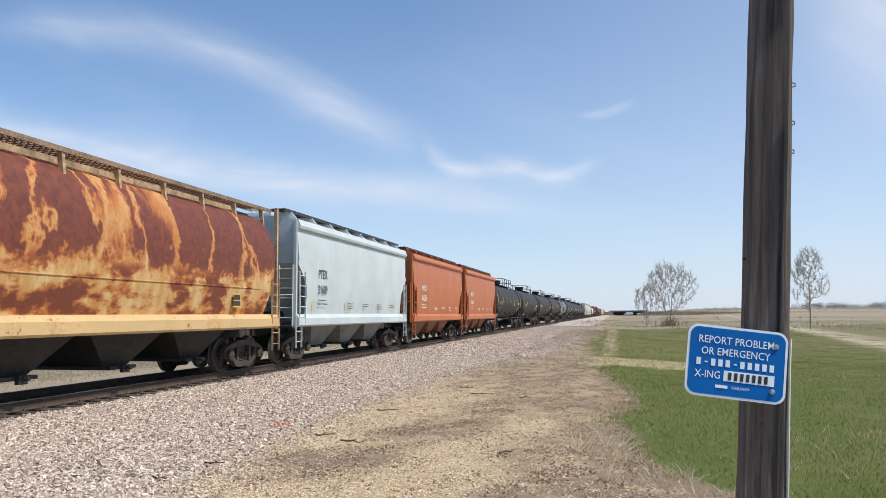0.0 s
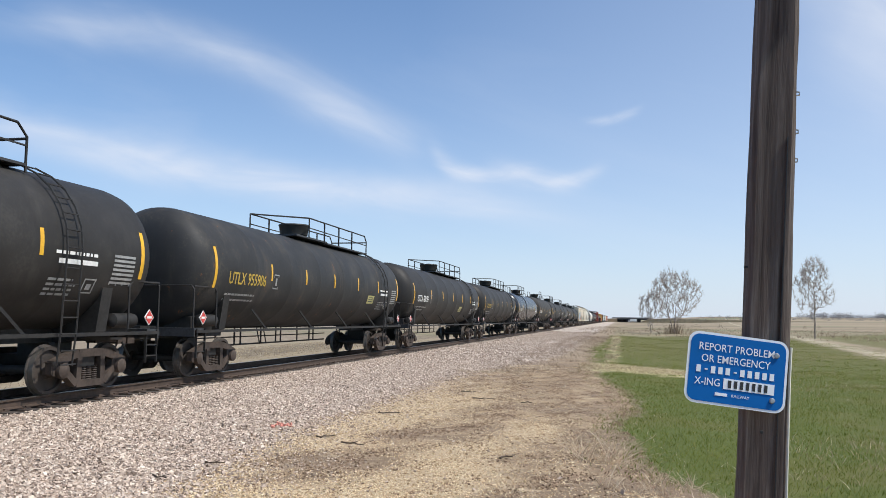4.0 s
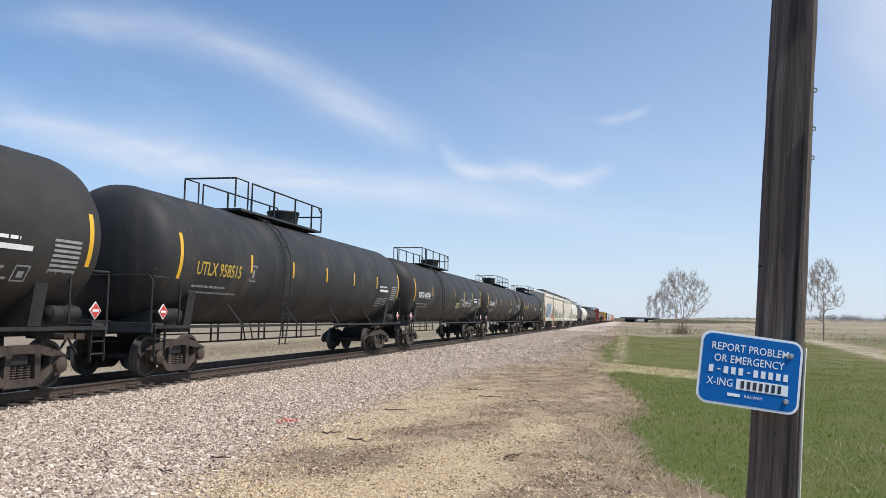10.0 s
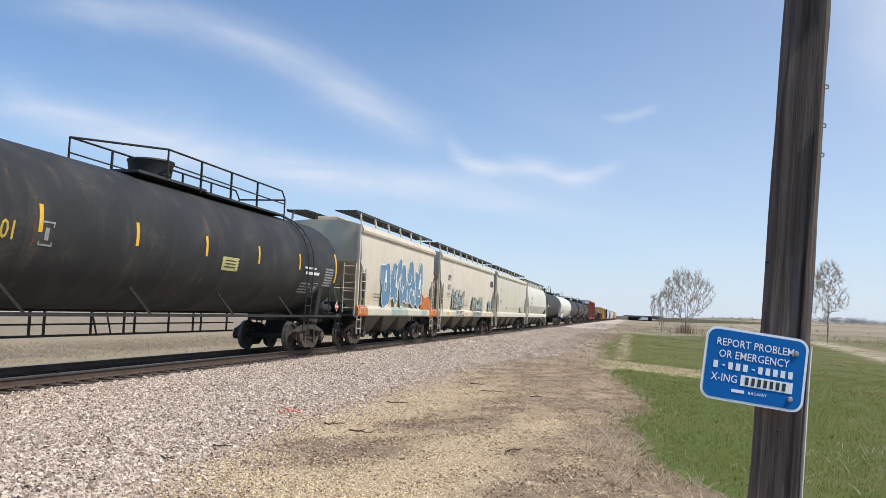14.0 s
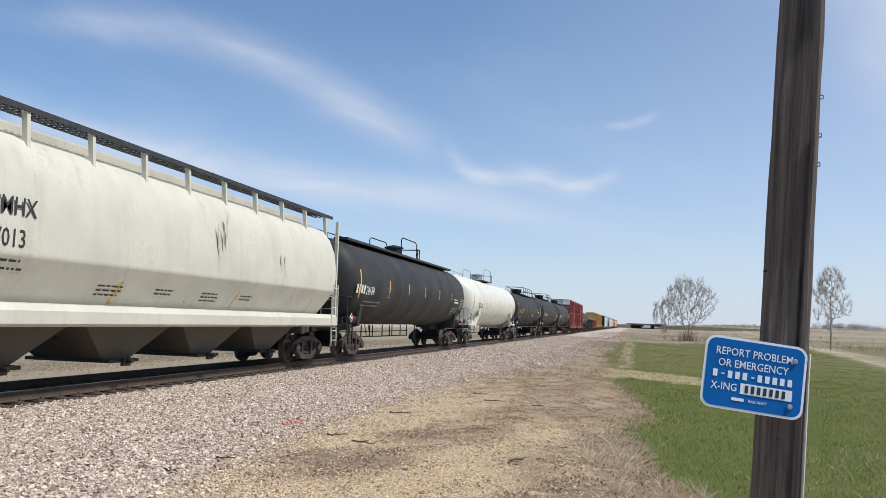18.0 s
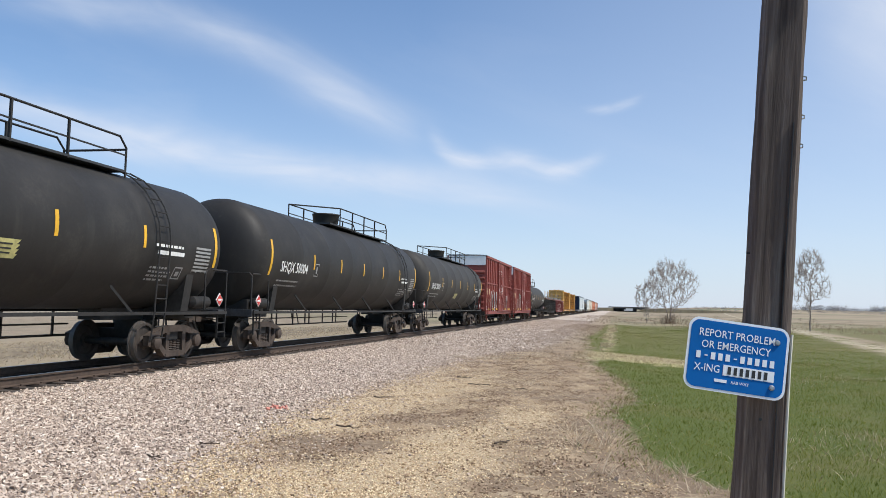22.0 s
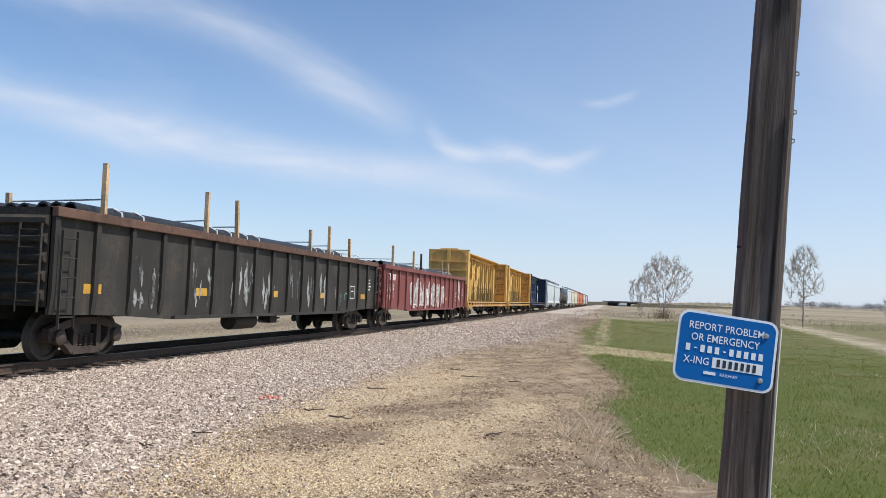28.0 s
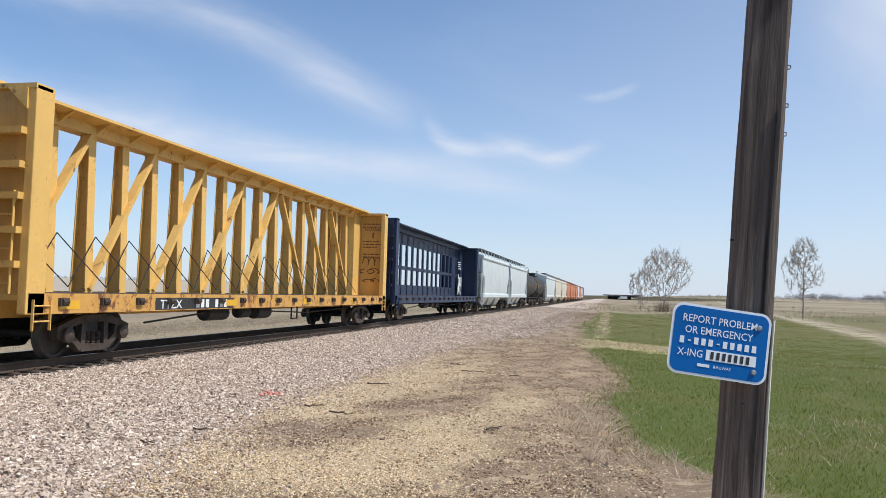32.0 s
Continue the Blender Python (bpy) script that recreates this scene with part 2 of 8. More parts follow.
def paint(name, colour, rough=0.45, dirt=(0.16, 0.12, 0.08), dirty=0.25, rust=0.0, metal=0.0, streaks=0.3, scale=1.0):
    """Weathered paint: blotches, vertical streaks, dust and specks of rust."""
    m, nt, b = base_material(name, rough, metal)
    big = noise_node(nt, 0.9 * scale, 5, 0.6)
    fine = noise_node(nt, 14 * scale, 5, 0.65)
    runs = noise_node(nt, 2.4 * scale, 5, 0.6, (1, 1, 0.12))
    lo = tuple(c * 0.92 for c in colour)
    hi = tuple(min(1, c * 1.07 + 0.003) for c in colour)
    col = mixed(nt, step(nt, big, 0.3, 0.7), lo, hi)
    d = maths(nt, "MULTIPLY", step(nt, runs, 0.5, 0.78), streaks)
    col = mixed(nt, d, col, dirt)
    d2 = maths(nt, "MULTIPLY", step(nt, maths(nt, "ADD", maths(nt, "MULTIPLY", fine, 0.5), maths(nt, "MULTIPLY", big, 0.6)), 0.55, 0.75), dirty)
    col = mixed(nt, d2, col, dirt)
    if rust:
        r = step(nt, maths(nt, "ADD", maths(nt, "MULTIPLY", noise_node(nt, 5 * scale, 8, 0.7), 0.7), maths(nt, "MULTIPLY", runs, 0.35)), 0.66 - rust * 0.2, 0.72 - rust * 0.2)
        col = mixed(nt, r, col, (0.19, 0.07, 0.028))
    link(nt, col, b.inputs["Base Color"])
    rr = maths(nt, "ADD", rough - 0.08, maths(nt, "MULTIPLY", fine, 0.22))
    link(nt, rr, b.inputs["Roughness"])
    bump(nt, b, fine, 0.08, 0.01)
    if max(colour) < 0.06 and rough > 0.4:
        b.inputs["Specular IOR Level"].default_value = 0.28
    return m


def plain(name, colour, rough=0.6, metal=0.0, var=0.2, scale=8.0, relief=0.15):
    m, nt, b = base_material(name, rough, metal)
    f = noise_node(nt, scale, 6, 0.65)
    g = noise_node(nt, scale * 0.15, 4, 0.5)
    mixv = maths(nt, "ADD", maths(nt, "MULTIPLY", f, 0.6), maths(nt, "MULTIPLY", g, 0.4))
    col = mixed(nt, step(nt, mixv, 0.32, 0.68), tuple(c * (1 - var) for c in colour), tuple(min(1, c * (1 + var)) for c in colour))
    link(nt, col, b.inputs["Base Color"])
    bump(nt, b, f, relief, 0.01)
    return m


BLACK = paint("black_tank_paint", (0.026, 0.024, 0.022), 0.55, (0.075, 0.068, 0.058), 0.35, streaks=0.35)
BLACK_OLD = paint("dull_black_tank_paint", (0.028, 0.028, 0.028), 0.58, (0.10, 0.085, 0.065), 0.5, rust=0.12, streaks=0.45)
BLACK_GLOSS = paint("glossy_black_tank_paint", (0.015, 0.016, 0.018), 0.24, (0.05, 0.05, 0.05), 0.15, streaks=0.12)
GREY_TANK = paint("dark_grey_tank_paint", (0.036, 0.033, 0.029), 0.6, (0.085, 0.072, 0.056), 0.4)
WHITE_TANK = paint("cream_white_tank_paint", (0.66, 0.64, 0.55), 0.42, (0.36, 0.30, 0.22), 0.16, streaks=0.14)
PALE_GREY = paint("pale_grey_hopper_paint", (0.53, 0.575, 0.57), 0.45, (0.42, 0.40, 0.35), 0.2, streaks=0.15)
ORANGE = paint("orange_red_hopper_paint", (0.47, 0.135, 0.043), 0.45, (0.42, 0.19, 0.09), 0.2, streaks=0.16)
CREAM_PALE = paint("pale_cream_hopper_paint", (0.60, 0.57, 0.475), 0.5, (0.36, 0.30, 0.22), 0.3, rust=0.02, streaks=0.35)
CREAM = paint("cream_hopper_paint", (0.56, 0.515, 0.40), 0.5, (0.42, 0.31, 0.19), 0.32, rust=0.02, streaks=0.4)
TAN = paint("weathered_tan_hopper_paint", (0.60, 0.53, 0.42), 0.55, (0.56, 0.37, 0.19), 0.42, rust=0.03, streaks=0.45, scale=0.7)
OXIDE = paint("red_oxide_boxcar_paint", (0.235, 0.047, 0.034), 0.55, (0.16, 0.085, 0.06), 0.35, rust=0.03, streaks=0.4)
RED_GON = paint("faded_red_gondola_paint", (0.20, 0.050, 0.042), 0.6, (0.15, 0.09, 0.07), 0.45, rust=0.1, streaks=0.5)
BLACK_GON = paint("scuffed_black_gondola_paint", (0.040, 0.036, 0.031), 0.66, (0.105, 0.085, 0.065), 0.6, rust=0.10, streaks=0.5)
# brown for the bays: grime and the sill's shade in one colour
SHADE_GRIME = paint("shade_and_grime_bay_paint", (0.105, 0.088, 0.070), 0.75, (0.085, 0.065, 0.048), 0.5, rust=0.03, streaks=0.5)
# darker copy of ORANGE: shade under the car painted in, with brown streaks
SHADE_GRIME_ORANGE = paint("shaded_orange_bay_paint", (0.27, 0.085, 0.038), 0.7, (0.10, 0.065, 0.045), 0.8, rust=0.0, streaks=0.8)
# PALE_GREY darkened and streaked, so the bays' shade sits in the paint
SHADE_GRIME_GREY = paint("shaded_grey_bay_paint", (0.22, 0.225, 0.215), 0.7, (0.10, 0.09, 0.08), 0.8, rust=0.0, streaks=0.8)
RUST_CHORD = plain("rust_brown_chord", (0.115, 0.062, 0.042), 0.8, 0.0, 0.4, 5, 0.2)
YELLOW = paint("weathered_yellow_paint", (0.72, 0.44, 0.125), 0.55, (0.36, 0.20, 0.075), 0.5, rust=0.24, streaks=0.4)
# bulkhead yellow, darker and more streaked than the frame
YELLOW_PANEL = paint("darker_yellow_panel_paint", (0.60, 0.36, 0.105), 0.6, (0.36, 0.20, 0.08), 0.7, rust=0.10, streaks=0.6)
YELLOW_SILL = paint("rust_eaten_yellow_sill", (0.62, 0.33, 0.08), 0.6, (0.22, 0.10, 0.045), 0.7, rust=0.55, streaks=0.6)
BLUE = paint("dark_blue_paint", (0.016, 0.030, 0.072), 0.5, (0.07, 0.07, 0.075), 0.3, streaks=0.3)
STEEL_DARK = plain("grimy_black_steel", (0.028, 0.026, 0.024), 0.65, 0.2, 0.4, 9)
RUSTY_STEEL = plain("rusty_truck_casting", (0.064, 0.047, 0.037), 0.75, 0.2, 0.45, 7, 0.3)
WHEEL_STEEL = plain("wheel_steel", (0.055, 0.044, 0.037), 0.7, 0.1, 0.35, 6)
TREAD = plain("worn_wheel_tread", (0.16, 0.145, 0.13), 0.5, 0.6, 0.15, 12)
GRATING = plain("dark_running_board_grating", (0.05, 0.052, 0.055), 0.6, 0.3, 0.35, 30, 0.5)
GALV = plain("galvanised_metal", (0.42, 0.43, 0.43), 0.42, 0.6, 0.2, 8)
STICKER = plain("faded_warning_sticker", (0.46, 0.42, 0.17), 0.5, 0.0, 0.3, 8, 0.05)
STRIP = plain("amber_reflective_strip", (0.74, 0.41, 0.025), 0.4, 0.0, 0.12, 10, 0.05)
PAINT_WHITE = plain("white_lettering", (0.78, 0.78, 0.75), 0.5, 0.0, 0.12, 20, 0.02)
PAINT_GREY = plain("dim_grey_lettering", (0.30, 0.30, 0.29), 0.5, 0.0, 0.3, 20, 0.02)
PAINT_YELLOW = plain("dull_yellow_lettering", (0.50, 0.34, 0.05), 0.5, 0.0, 0.25, 20, 0.02)
PAINT_DARK = plain("black_lettering", (0.03, 0.03, 0.03), 0.5, 0.0, 0.2, 20, 0.02)
PLACARD_RED = plain("red_placard", (0.55, 0.05, 0.04), 0.45, 0.0, 0.1, 20, 0.02)
SPRAY_GREY = plain("grey_spray_paint", (0.38, 0.38, 0.36), 0.55, 0.0, 0.35, 5, 0.02)
SPRAY_WHITE = plain("white_spray_paint", (0.72, 0.72, 0.68), 0.55, 0.0, 0.2, 6, 0.02)
SPRAY_TEAL = plain("teal_spray_paint", (0.30, 0.58, 0.53), 0.55, 0.0, 0.3, 6, 0.02)
SPRAY_ORANGE = plain("orange_spray_paint", (0.50, 0.14, 0.03), 0.55, 0.0, 0.35, 4, 0.02)
SPRAY_YELLOW = plain("amber_spray_paint", (0.55, 0.30, 0.04), 0.55, 0.0, 0.3, 5, 0.02)
PIPE_BLACK = plain("black_coated_pipe", (0.022, 0.022, 0.024), 0.4, 0.0, 0.3, 6, 0.05)
STAKE_WOOD = plain("raw_timber_stake", (0.58, 0.39, 0.22), 0.8, 0.0, 0.35, 14, 0.3)
WOOD_OLD = plain("dark_old_timber", (0.12, 0.08, 0.055), 0.85, 0.0, 0.4, 12, 0.4)


def rusted_hopper_paint():
    """Cream paint burnt through to dark red rust in large scallops on the upper half."""
    m, nt, b = base_material("rusted_yellow_hopper_paint", 0.6)
    co = nt.nodes.new("ShaderNodeTexCoord")
    sp = nt.nodes.new("ShaderNodeSeparateXYZ")
    link(nt, co.outputs["Object"], sp.inputs[0])
    z = sp.outputs[2]

    def add(a, c):
        return maths(nt, "ADD", a, c)

    def mul(a, c):
        return maths(nt, "MULTIPLY", a, c)

    wander = noise_node(nt, 0.7, 4, 0.6, (0.3, 1, 0.8))
    patch = noise_node(nt, 1.2, 6, 0.62, (1, 0.75, 1.7), offset=(4, 1, 0))
    runs = noise_node(nt, 2.6, 6, 0.65, (1, 1, 0.22))
    fine = noise_node(nt, 5, 8, 0.72)
    # cells along the side: their borders keep a streak of paint
    warp = nt.nodes.new("ShaderNodeCombineXYZ")
    link(nt, add(sp.outputs[1], add(mul(maths(nt, "SUBTRACT", wander, 0.5), 2.6), mul(maths(nt, "SUBTRACT", fine, 0.5), 0.35))), warp.inputs[1])
    link(nt, mul(z, 0.16), warp.inputs[2])
    vo = nt.nodes.new("ShaderNodeTexVoronoi")
    vo.feature = "DISTANCE_TO_EDGE"
    vo.inputs["Scale"].default_value = 0.72
    link(nt, warp.outputs[0], vo.inputs["Vector"])
    gap = step(nt, add(vo.outputs["Distance"], mul(maths(nt, "SUBTRACT", runs, 0.5), 0.18)), -0.02, 0.11)
    upper = step(nt, add(z, add(mul(maths(nt, "SUBTRACT", wander, 0.5), 1.6), mul(maths(nt, "SUBTRACT", fine, 0.5), 0.9))), 2.15, 2.75)
    amount = mul(upper, add(0.12, mul(gap, 0.88)))
    lower = mul(step(nt, patch, 0.43, 0.60), maths(nt, "SUBTRACT", 1.0, mul(step(nt, z, 2.2, 2.7), 0.6)))
    amount = maths(nt, "MAXIMUM", amount, mul(lower, 0.80))
    amount = add(amount, mul(maths(nt, "SUBTRACT", fine, 0.5), 0.75))
    edge = step(nt, amount, -0.05, 0.55)
    core = step(nt, amount, 0.40, 0.85)
    cream = mixed(nt, step(nt, runs, 0.35, 0.68), (0.52, 0.27, 0.075), (0.66, 0.46, 0.21))
    col = mixed(nt, edge, cream, (0.43, 0.135, 0.03))
    col = mixed(nt, core, col, mixed(nt, step(nt, fine, 0.35, 0.65), (0.115, 0.026, 0.014), (0.195, 0.048, 0.022)))
    link(nt, col, b.inputs["Base Color"])
    bump(nt, b, fine, 0.25, 0.01)
    return m


RUSTED = rusted_hopper_paint()


# ---------------------------------------------------------------- lettering
TEXTS = {}


def letters(text, size, bold=0.012):
    """Flat mesh of a text in the built-in font, centred on its width, standing on y = 0."""
    key = (text, size, bold)
    if key not in TEXTS:
        cu = bpy.data.curves.new("lettering", "FONT")
        cu.body, cu.size, cu.align_x, cu.offset = text, size, "LEFT", size * bold
        cu.resolution_u = 2
        ob = bpy.data.objects.new("lettering", cu)
        scene.collection.objects.link(ob)
        bpy.context.view_layer.update()
        me = bpy.data.meshes.new_from_object(ob.evaluated_get(bpy.context.evaluated_depsgraph_get()))
        co = np.zeros(len(me.vertices) * 3)
        me.vertices.foreach_get("co", co)
        TEXTS[key] = (co.reshape(-1, 3), [tuple(p.vertices) for p in me.polygons])
        bpy.data.objects.remove(ob)
        bpy.data.curves.remove(cu)
        bpy.data.meshes.remove(me)
    return TEXTS[key]


def lettering(name, text, size, material, parent, wrap, y0, z0, squeeze=0.86, label=""):
    """Text on a thing's near side: wrap(y, z) gives the place on its surface."""
    co, faces = letters(text, size)
    me = bpy.data.meshes.new(name)
    me.from_pydata([wrap(y0 + p[0] * squeeze, z0 + p[1]) for p in co], [], faces)
    return part(name, me, material, parent, label)


def bars(name, rows, material, parent, wrap, label=""):
    """Plain bars (y, z, length, height) for writing that cannot be read."""
    g = Geo()
    for y, z, w, h in rows:
        g.face([wrap(y, z), wrap(y + w, z), wrap(y + w, z + h), wrap(y, z + h)])
    return tagged(part(name, g, material, parent, label), kind="stuff")


def small_print(rng, y, z, w, lines, h, gap):
    """Rows for bars(): broken lines of small writing."""
    rows = []
    for k in range(lines):
        x = y
        end = y + w * rng.uniform(0.7, 1.0)
        while x < end:
            d = rng.uniform(0.06, 0.22)
            rows.append((x, z - k * gap, min(d, end - x), h))
            x += d + 0.04
    return rows


def flat(x):
    return lambda y, z: (x, y, z)


def worn(name, colour, under, keep=0.5, scale=3.0):
    """Thin spray paint through which the skin beneath shows in streaks."""
    m, nt, b = base_material(name, 0.6)
    f = noise_node(nt, scale, 8, 0.72, (1, 1, 0.45))
    g = noise_node(nt, scale * 6, 5, 0.7)
    v = maths(nt, "ADD", maths(nt, "MULTIPLY", f, 0.75), maths(nt, "MULTIPLY", g, 0.25))
    link(nt, mixed(nt, step(nt, v, 0.60 - keep * 0.25, 0.76 - keep * 0.25), colour, under), b.inputs["Base Color"])
    return m


WORN_ON_RED = worn("worn_grey_spray_on_red", (0.46, 0.42, 0.37), (0.20, 0.055, 0.042), 0.55)
WORN_ON_BLACK = worn("worn_white_spray_on_black", (0.42, 0.42, 0.40), (0.035, 0.033, 0.03), 0.75, 2.2)
WORN_ON_CREAM = worn("worn_grey_green_spray", (0.30, 0.33, 0.28), (0.50, 0.45, 0.34), 0.5)
STAIN = worn("grey_brown_stain", (0.40, 0.37, 0.30), (0.60, 0.565, 0.47), 0.6, 2.0)
WORN_BLUE = worn("worn_blue_spray", (0.10, 0.20, 0.30), (0.36, 0.36, 0.30), 0.35)
TAG_GREEN = worn("grey_green_spray", (0.30, 0.36, 0.30), (0.42, 0.42, 0.35), 0.55, 2.0)
TAG_DARK_GREEN = plain("dark_grey_green_spray", (0.11, 0.14, 0.12), 0.6, 0.0, 0.3, 6, 0.02)
WORN_DARK = worn("worn_dark_grey_spray", (0.10, 0.085, 0.08), (0.30, 0.22, 0.19), 0.45, 4.0)
WORN_WHITE = worn("worn_white_outline", (0.74, 0.73, 0.69), (0.34, 0.22, 0.19), 0.35, 5.0)


def stroke(g, pts, width, x):
    """A flat brush stroke along a line on the car's side: x is its plane, or wraps y, z onto a shell."""
    pts = [Vector(p) for p in pts]
    for k in range(len(pts) - 1):
        a, b = pts[k], pts[k + 1]
        d = b - a
        if d.length < 1e-5:
            continue
        n = Vector((-d[1], d[0])).normalized() * width / 2
        e = d.normalized() * width * 0.2
        lift = 0.00005 * (len(g.f) % 200)
        corners = (a - n - e, b - n + e, b + n + e, a + n - e)
        if callable(x):
            g.face([Vector(x(*c)) + Vector((lift, 0, 0)) for c in corners])
        else:
            g.face([(x + lift, *c) for c in corners])


def graffiti(parent, rng, y, z, w, h, count, fill, edge, x, line=0.045, inner=None):
    """Sprayed letters, each one a part: a swollen form with flicked corners, its outline, a shadow side and inner bars."""
    lw = w / count
    for k in range(count):
        yc, zc = y + lw * (k + 0.5), z + h * (0.5 + rng.uniform(-0.05, 0.05))
        a, b = lw * rng.uniform(0.52, 0.66), h * rng.uniform(0.42, 0.56)
        ph = [rng.uniform(0, 6.28) for _ in range(5)]
        am = [rng.uniform(0.05, 0.13), rng.uniform(0.06, 0.16), rng.uniform(0.04, 0.13), rng.uniform(0.02, 0.08), rng.uniform(0.01, 0.05)]
        lean, n = rng.uniform(-0.25, 0.25), 44
        pts = []
        for i in range(n):
            t = 2 * math.pi * i / n
            c, s = math.cos(t), math.sin(t)
            box = (abs(c) ** 3.2 + abs(s) ** 3.2) ** (-1 / 3.2)
            rr = box * (0.82 + sum(m * math.sin((j + 2) * t + p) for j, (m, p) in enumerate(zip(am, ph))))
            spike = 0.22 * max(0.0, math.cos((t - ph[0]) * 1.0)) ** 14 + 0.18 * max(0.0, math.cos(t - ph[1])) ** 18
            pts.append((yc + a * (rr + spike) * c + lean * b * (rr + spike) * s, zc + b * (rr + spike) * s))
        lift = 0.004 + 0.0012 * (k % 5)
        g = Geo()
        mid = (x + lift, sum(p for p, _ in pts) / n, sum(q for _, q in pts) / n)
        for i in range(n):
            g.face([mid, (x + lift, *pts[i]), (x + lift, *pts[(i + 1) % n])])
        letter = part("graffiti_letter", g, fill, parent, "swollen spray-painted graffiti letter")
        o = Geo()
        for i in range(n):
            if rng.random() < 0.95:
                stroke(o, (pts[i], pts[(i + 1) % n]), line * rng.uniform(0.6, 1.5), x + 0.012)
        part("graffiti_outline", o, edge, letter)
        ins = Geo()
        for _ in range(rng.randint(2, 4)):
            c, q = yc + a * rng.uniform(-0.45, 0.45), zc + b * rng.uniform(-0.5, 0.4)
            if rng.random() < 0.5:
                t0, t1, ra, rb = rng.uniform(0, 6), rng.uniform(2, 5), a * rng.uniform(0.15, 0.42), b * rng.uniform(0.15, 0.40)
                arc = [(c + ra * math.cos(t0 + t1 * i / 7), q + rb * math.sin(t0 + t1 * i / 7)) for i in range(8)]
                stroke(ins, arc, line * rng.uniform(0.8, 2.2), x + 0.016)
            else:
                d, e = a * rng.uniform(-0.3, 0.3), b * rng.uniform(0.25, 0.75)
                ww = a * rng.uniform(0.08, 0.22)
                ins.face([(x + 0.0155 + 0.0001 * rng.random(), *p) for p in ((c - ww, q), (c + ww * 0.7, q - 0.1 * e), (c + d + ww, q + e), (c + d - ww * 0.3, q + e * 0.9))])
        part("graffiti_shading", ins, inner or edge, letter)


def scribble(parent, rng, y, z, w, h, count, material, x, line=0.05):
    """A quick tag: zigzag strokes of one spray can."""
    o = Geo()
    loops = max(2, count // 3)
    high = [rng.uniform(0.55, 1.0) for _ in range(loops + 1)]
    low = [rng.uniform(0.0, 0.25) for _ in range(loops + 1)]
    fat = [rng.uniform(0.1, 0.9) for _ in range(loops + 1)]
    pts = []
    for i in range(loops * 9 + 1):
        t = i / 9
        k, a = int(t), 2 * math.pi * (t % 1.0)
        q = low[k] + (high[k] - low[k]) * (0.5 - 0.5 * math.cos(a))
        pts.append((y + w * (t - fat[k] * math.sin(a)) / loops, z + h * q))
    for i in range(len(pts) - 1):
        if rng.random() < 0.93:
            stroke(o, pts[i:i + 2], line * rng.uniform(0.7, 1.2), x if callable(x) else x + 0.012)
    tagged(part("spray_tag", o, material, parent, "quick spray-painted tag"), kind="stuff")


def smears(parent, rng, y, z, w, h, count, material, x):
    """Rubbed, streaky remains of white paint."""
    g = Geo()
    for k in range(count):
        c, q, n = y + w * rng.random(), z + h * 0.45 * rng.random(), 7
        up, wd = h * rng.uniform(0.25, 0.6), rng.uniform(0.05, 0.16)
        lean = rng.uniform(-0.12, 0.12)
        left = [(c + lean * i / n - wd * rng.uniform(0.2, 1) * math.sin(math.pi * (i + 0.4) / (n + 0.8)), q + up * i / n) for i in range(n + 1)]
        right = [(c + lean * i / n + wd * rng.uniform(0.2, 1) * math.sin(math.pi * (i + 0.4) / (n + 0.8)), q + up * i / n) for i in range(n, -1, -1)]
        g.face([(x + 0.004 + 0.0004 * k, p, r) for p, r in left + right])
    tagged(part("paint_smears", g, material, parent, "streaky remains of white spray paint"), kind="stuff")


# ---------------------------------------------------------------- the ground
def smooth(x, lo, hi):
    t = np.clip((x - lo) / (hi - lo), 0, 1)
    return t * t * (3 - 2 * t)


def toe(y):
    """Where the ballast slope ends, on the near side of the track."""
    return 6.25 + 1.1 * np.exp(-np.maximum(y - 6, 0) / 3.0) + 2.3 * smooth(y, 22, 44)


def ground_height(x, y):
    """Height of the ground, level with the bodies of the cars at 0."""
    x, y = np.asarray(x, float), np.asarray(y, float)
    near = np.interp(x, [-60, -14, -6, -3.4, -1.75, -0.9, 0.9, 1.75, 2.6, 6.2, 9.0, 11.4, 14.5, 40], [-1.0, -0.95, -0.85, -0.82, -0.36, -0.39, -0.39, -0.35, -0.41, -0.49, -0.47, -0.52, -0.72, -0.85])
    far = smooth(y, 160, 1500) * 5.5 * smooth(np.abs(x - 14), 45, 160) + smooth(y, 830, 1400) * 4.0
    left = smooth(-x, 60, 1500) * 3.0
    calm = smooth(x, 2.6, 4.5) * (1 - smooth(np.hypot(x - 10, y), 60, 120))
    relief = calm * (0.035 * lumps(x, y, 1.2, 3) + 0.05 * lumps(x, y, 5.0, 4))
    relief = relief + smooth(x, 12, 16) * (1 - smooth(y, 80, 160)) * 0.12 * lumps(x, y, 9.0, 5)
    return near + far + left + relief


def axis_lines(spans):
    out = []
    for lo, hi, stepping in spans:
        out += list(np.arange(lo, hi, stepping))
    return np.array(out + [spans[-1][1]])


def lumps(x, y, size, seed):
    """Smooth random relief from a few sine waves."""
    r = np.random.default_rng(seed)
    s = np.zeros_like(x, float)
    for _ in range(9):
        a, k, p = r.uniform(0, 6.28), r.uniform(0.6, 1.8) / size, r.uniform(0, 6.28)
        s += np.sin((x * np.cos(a) + y * np.sin(a)) * k * 6.28 + p)
    return s / 9


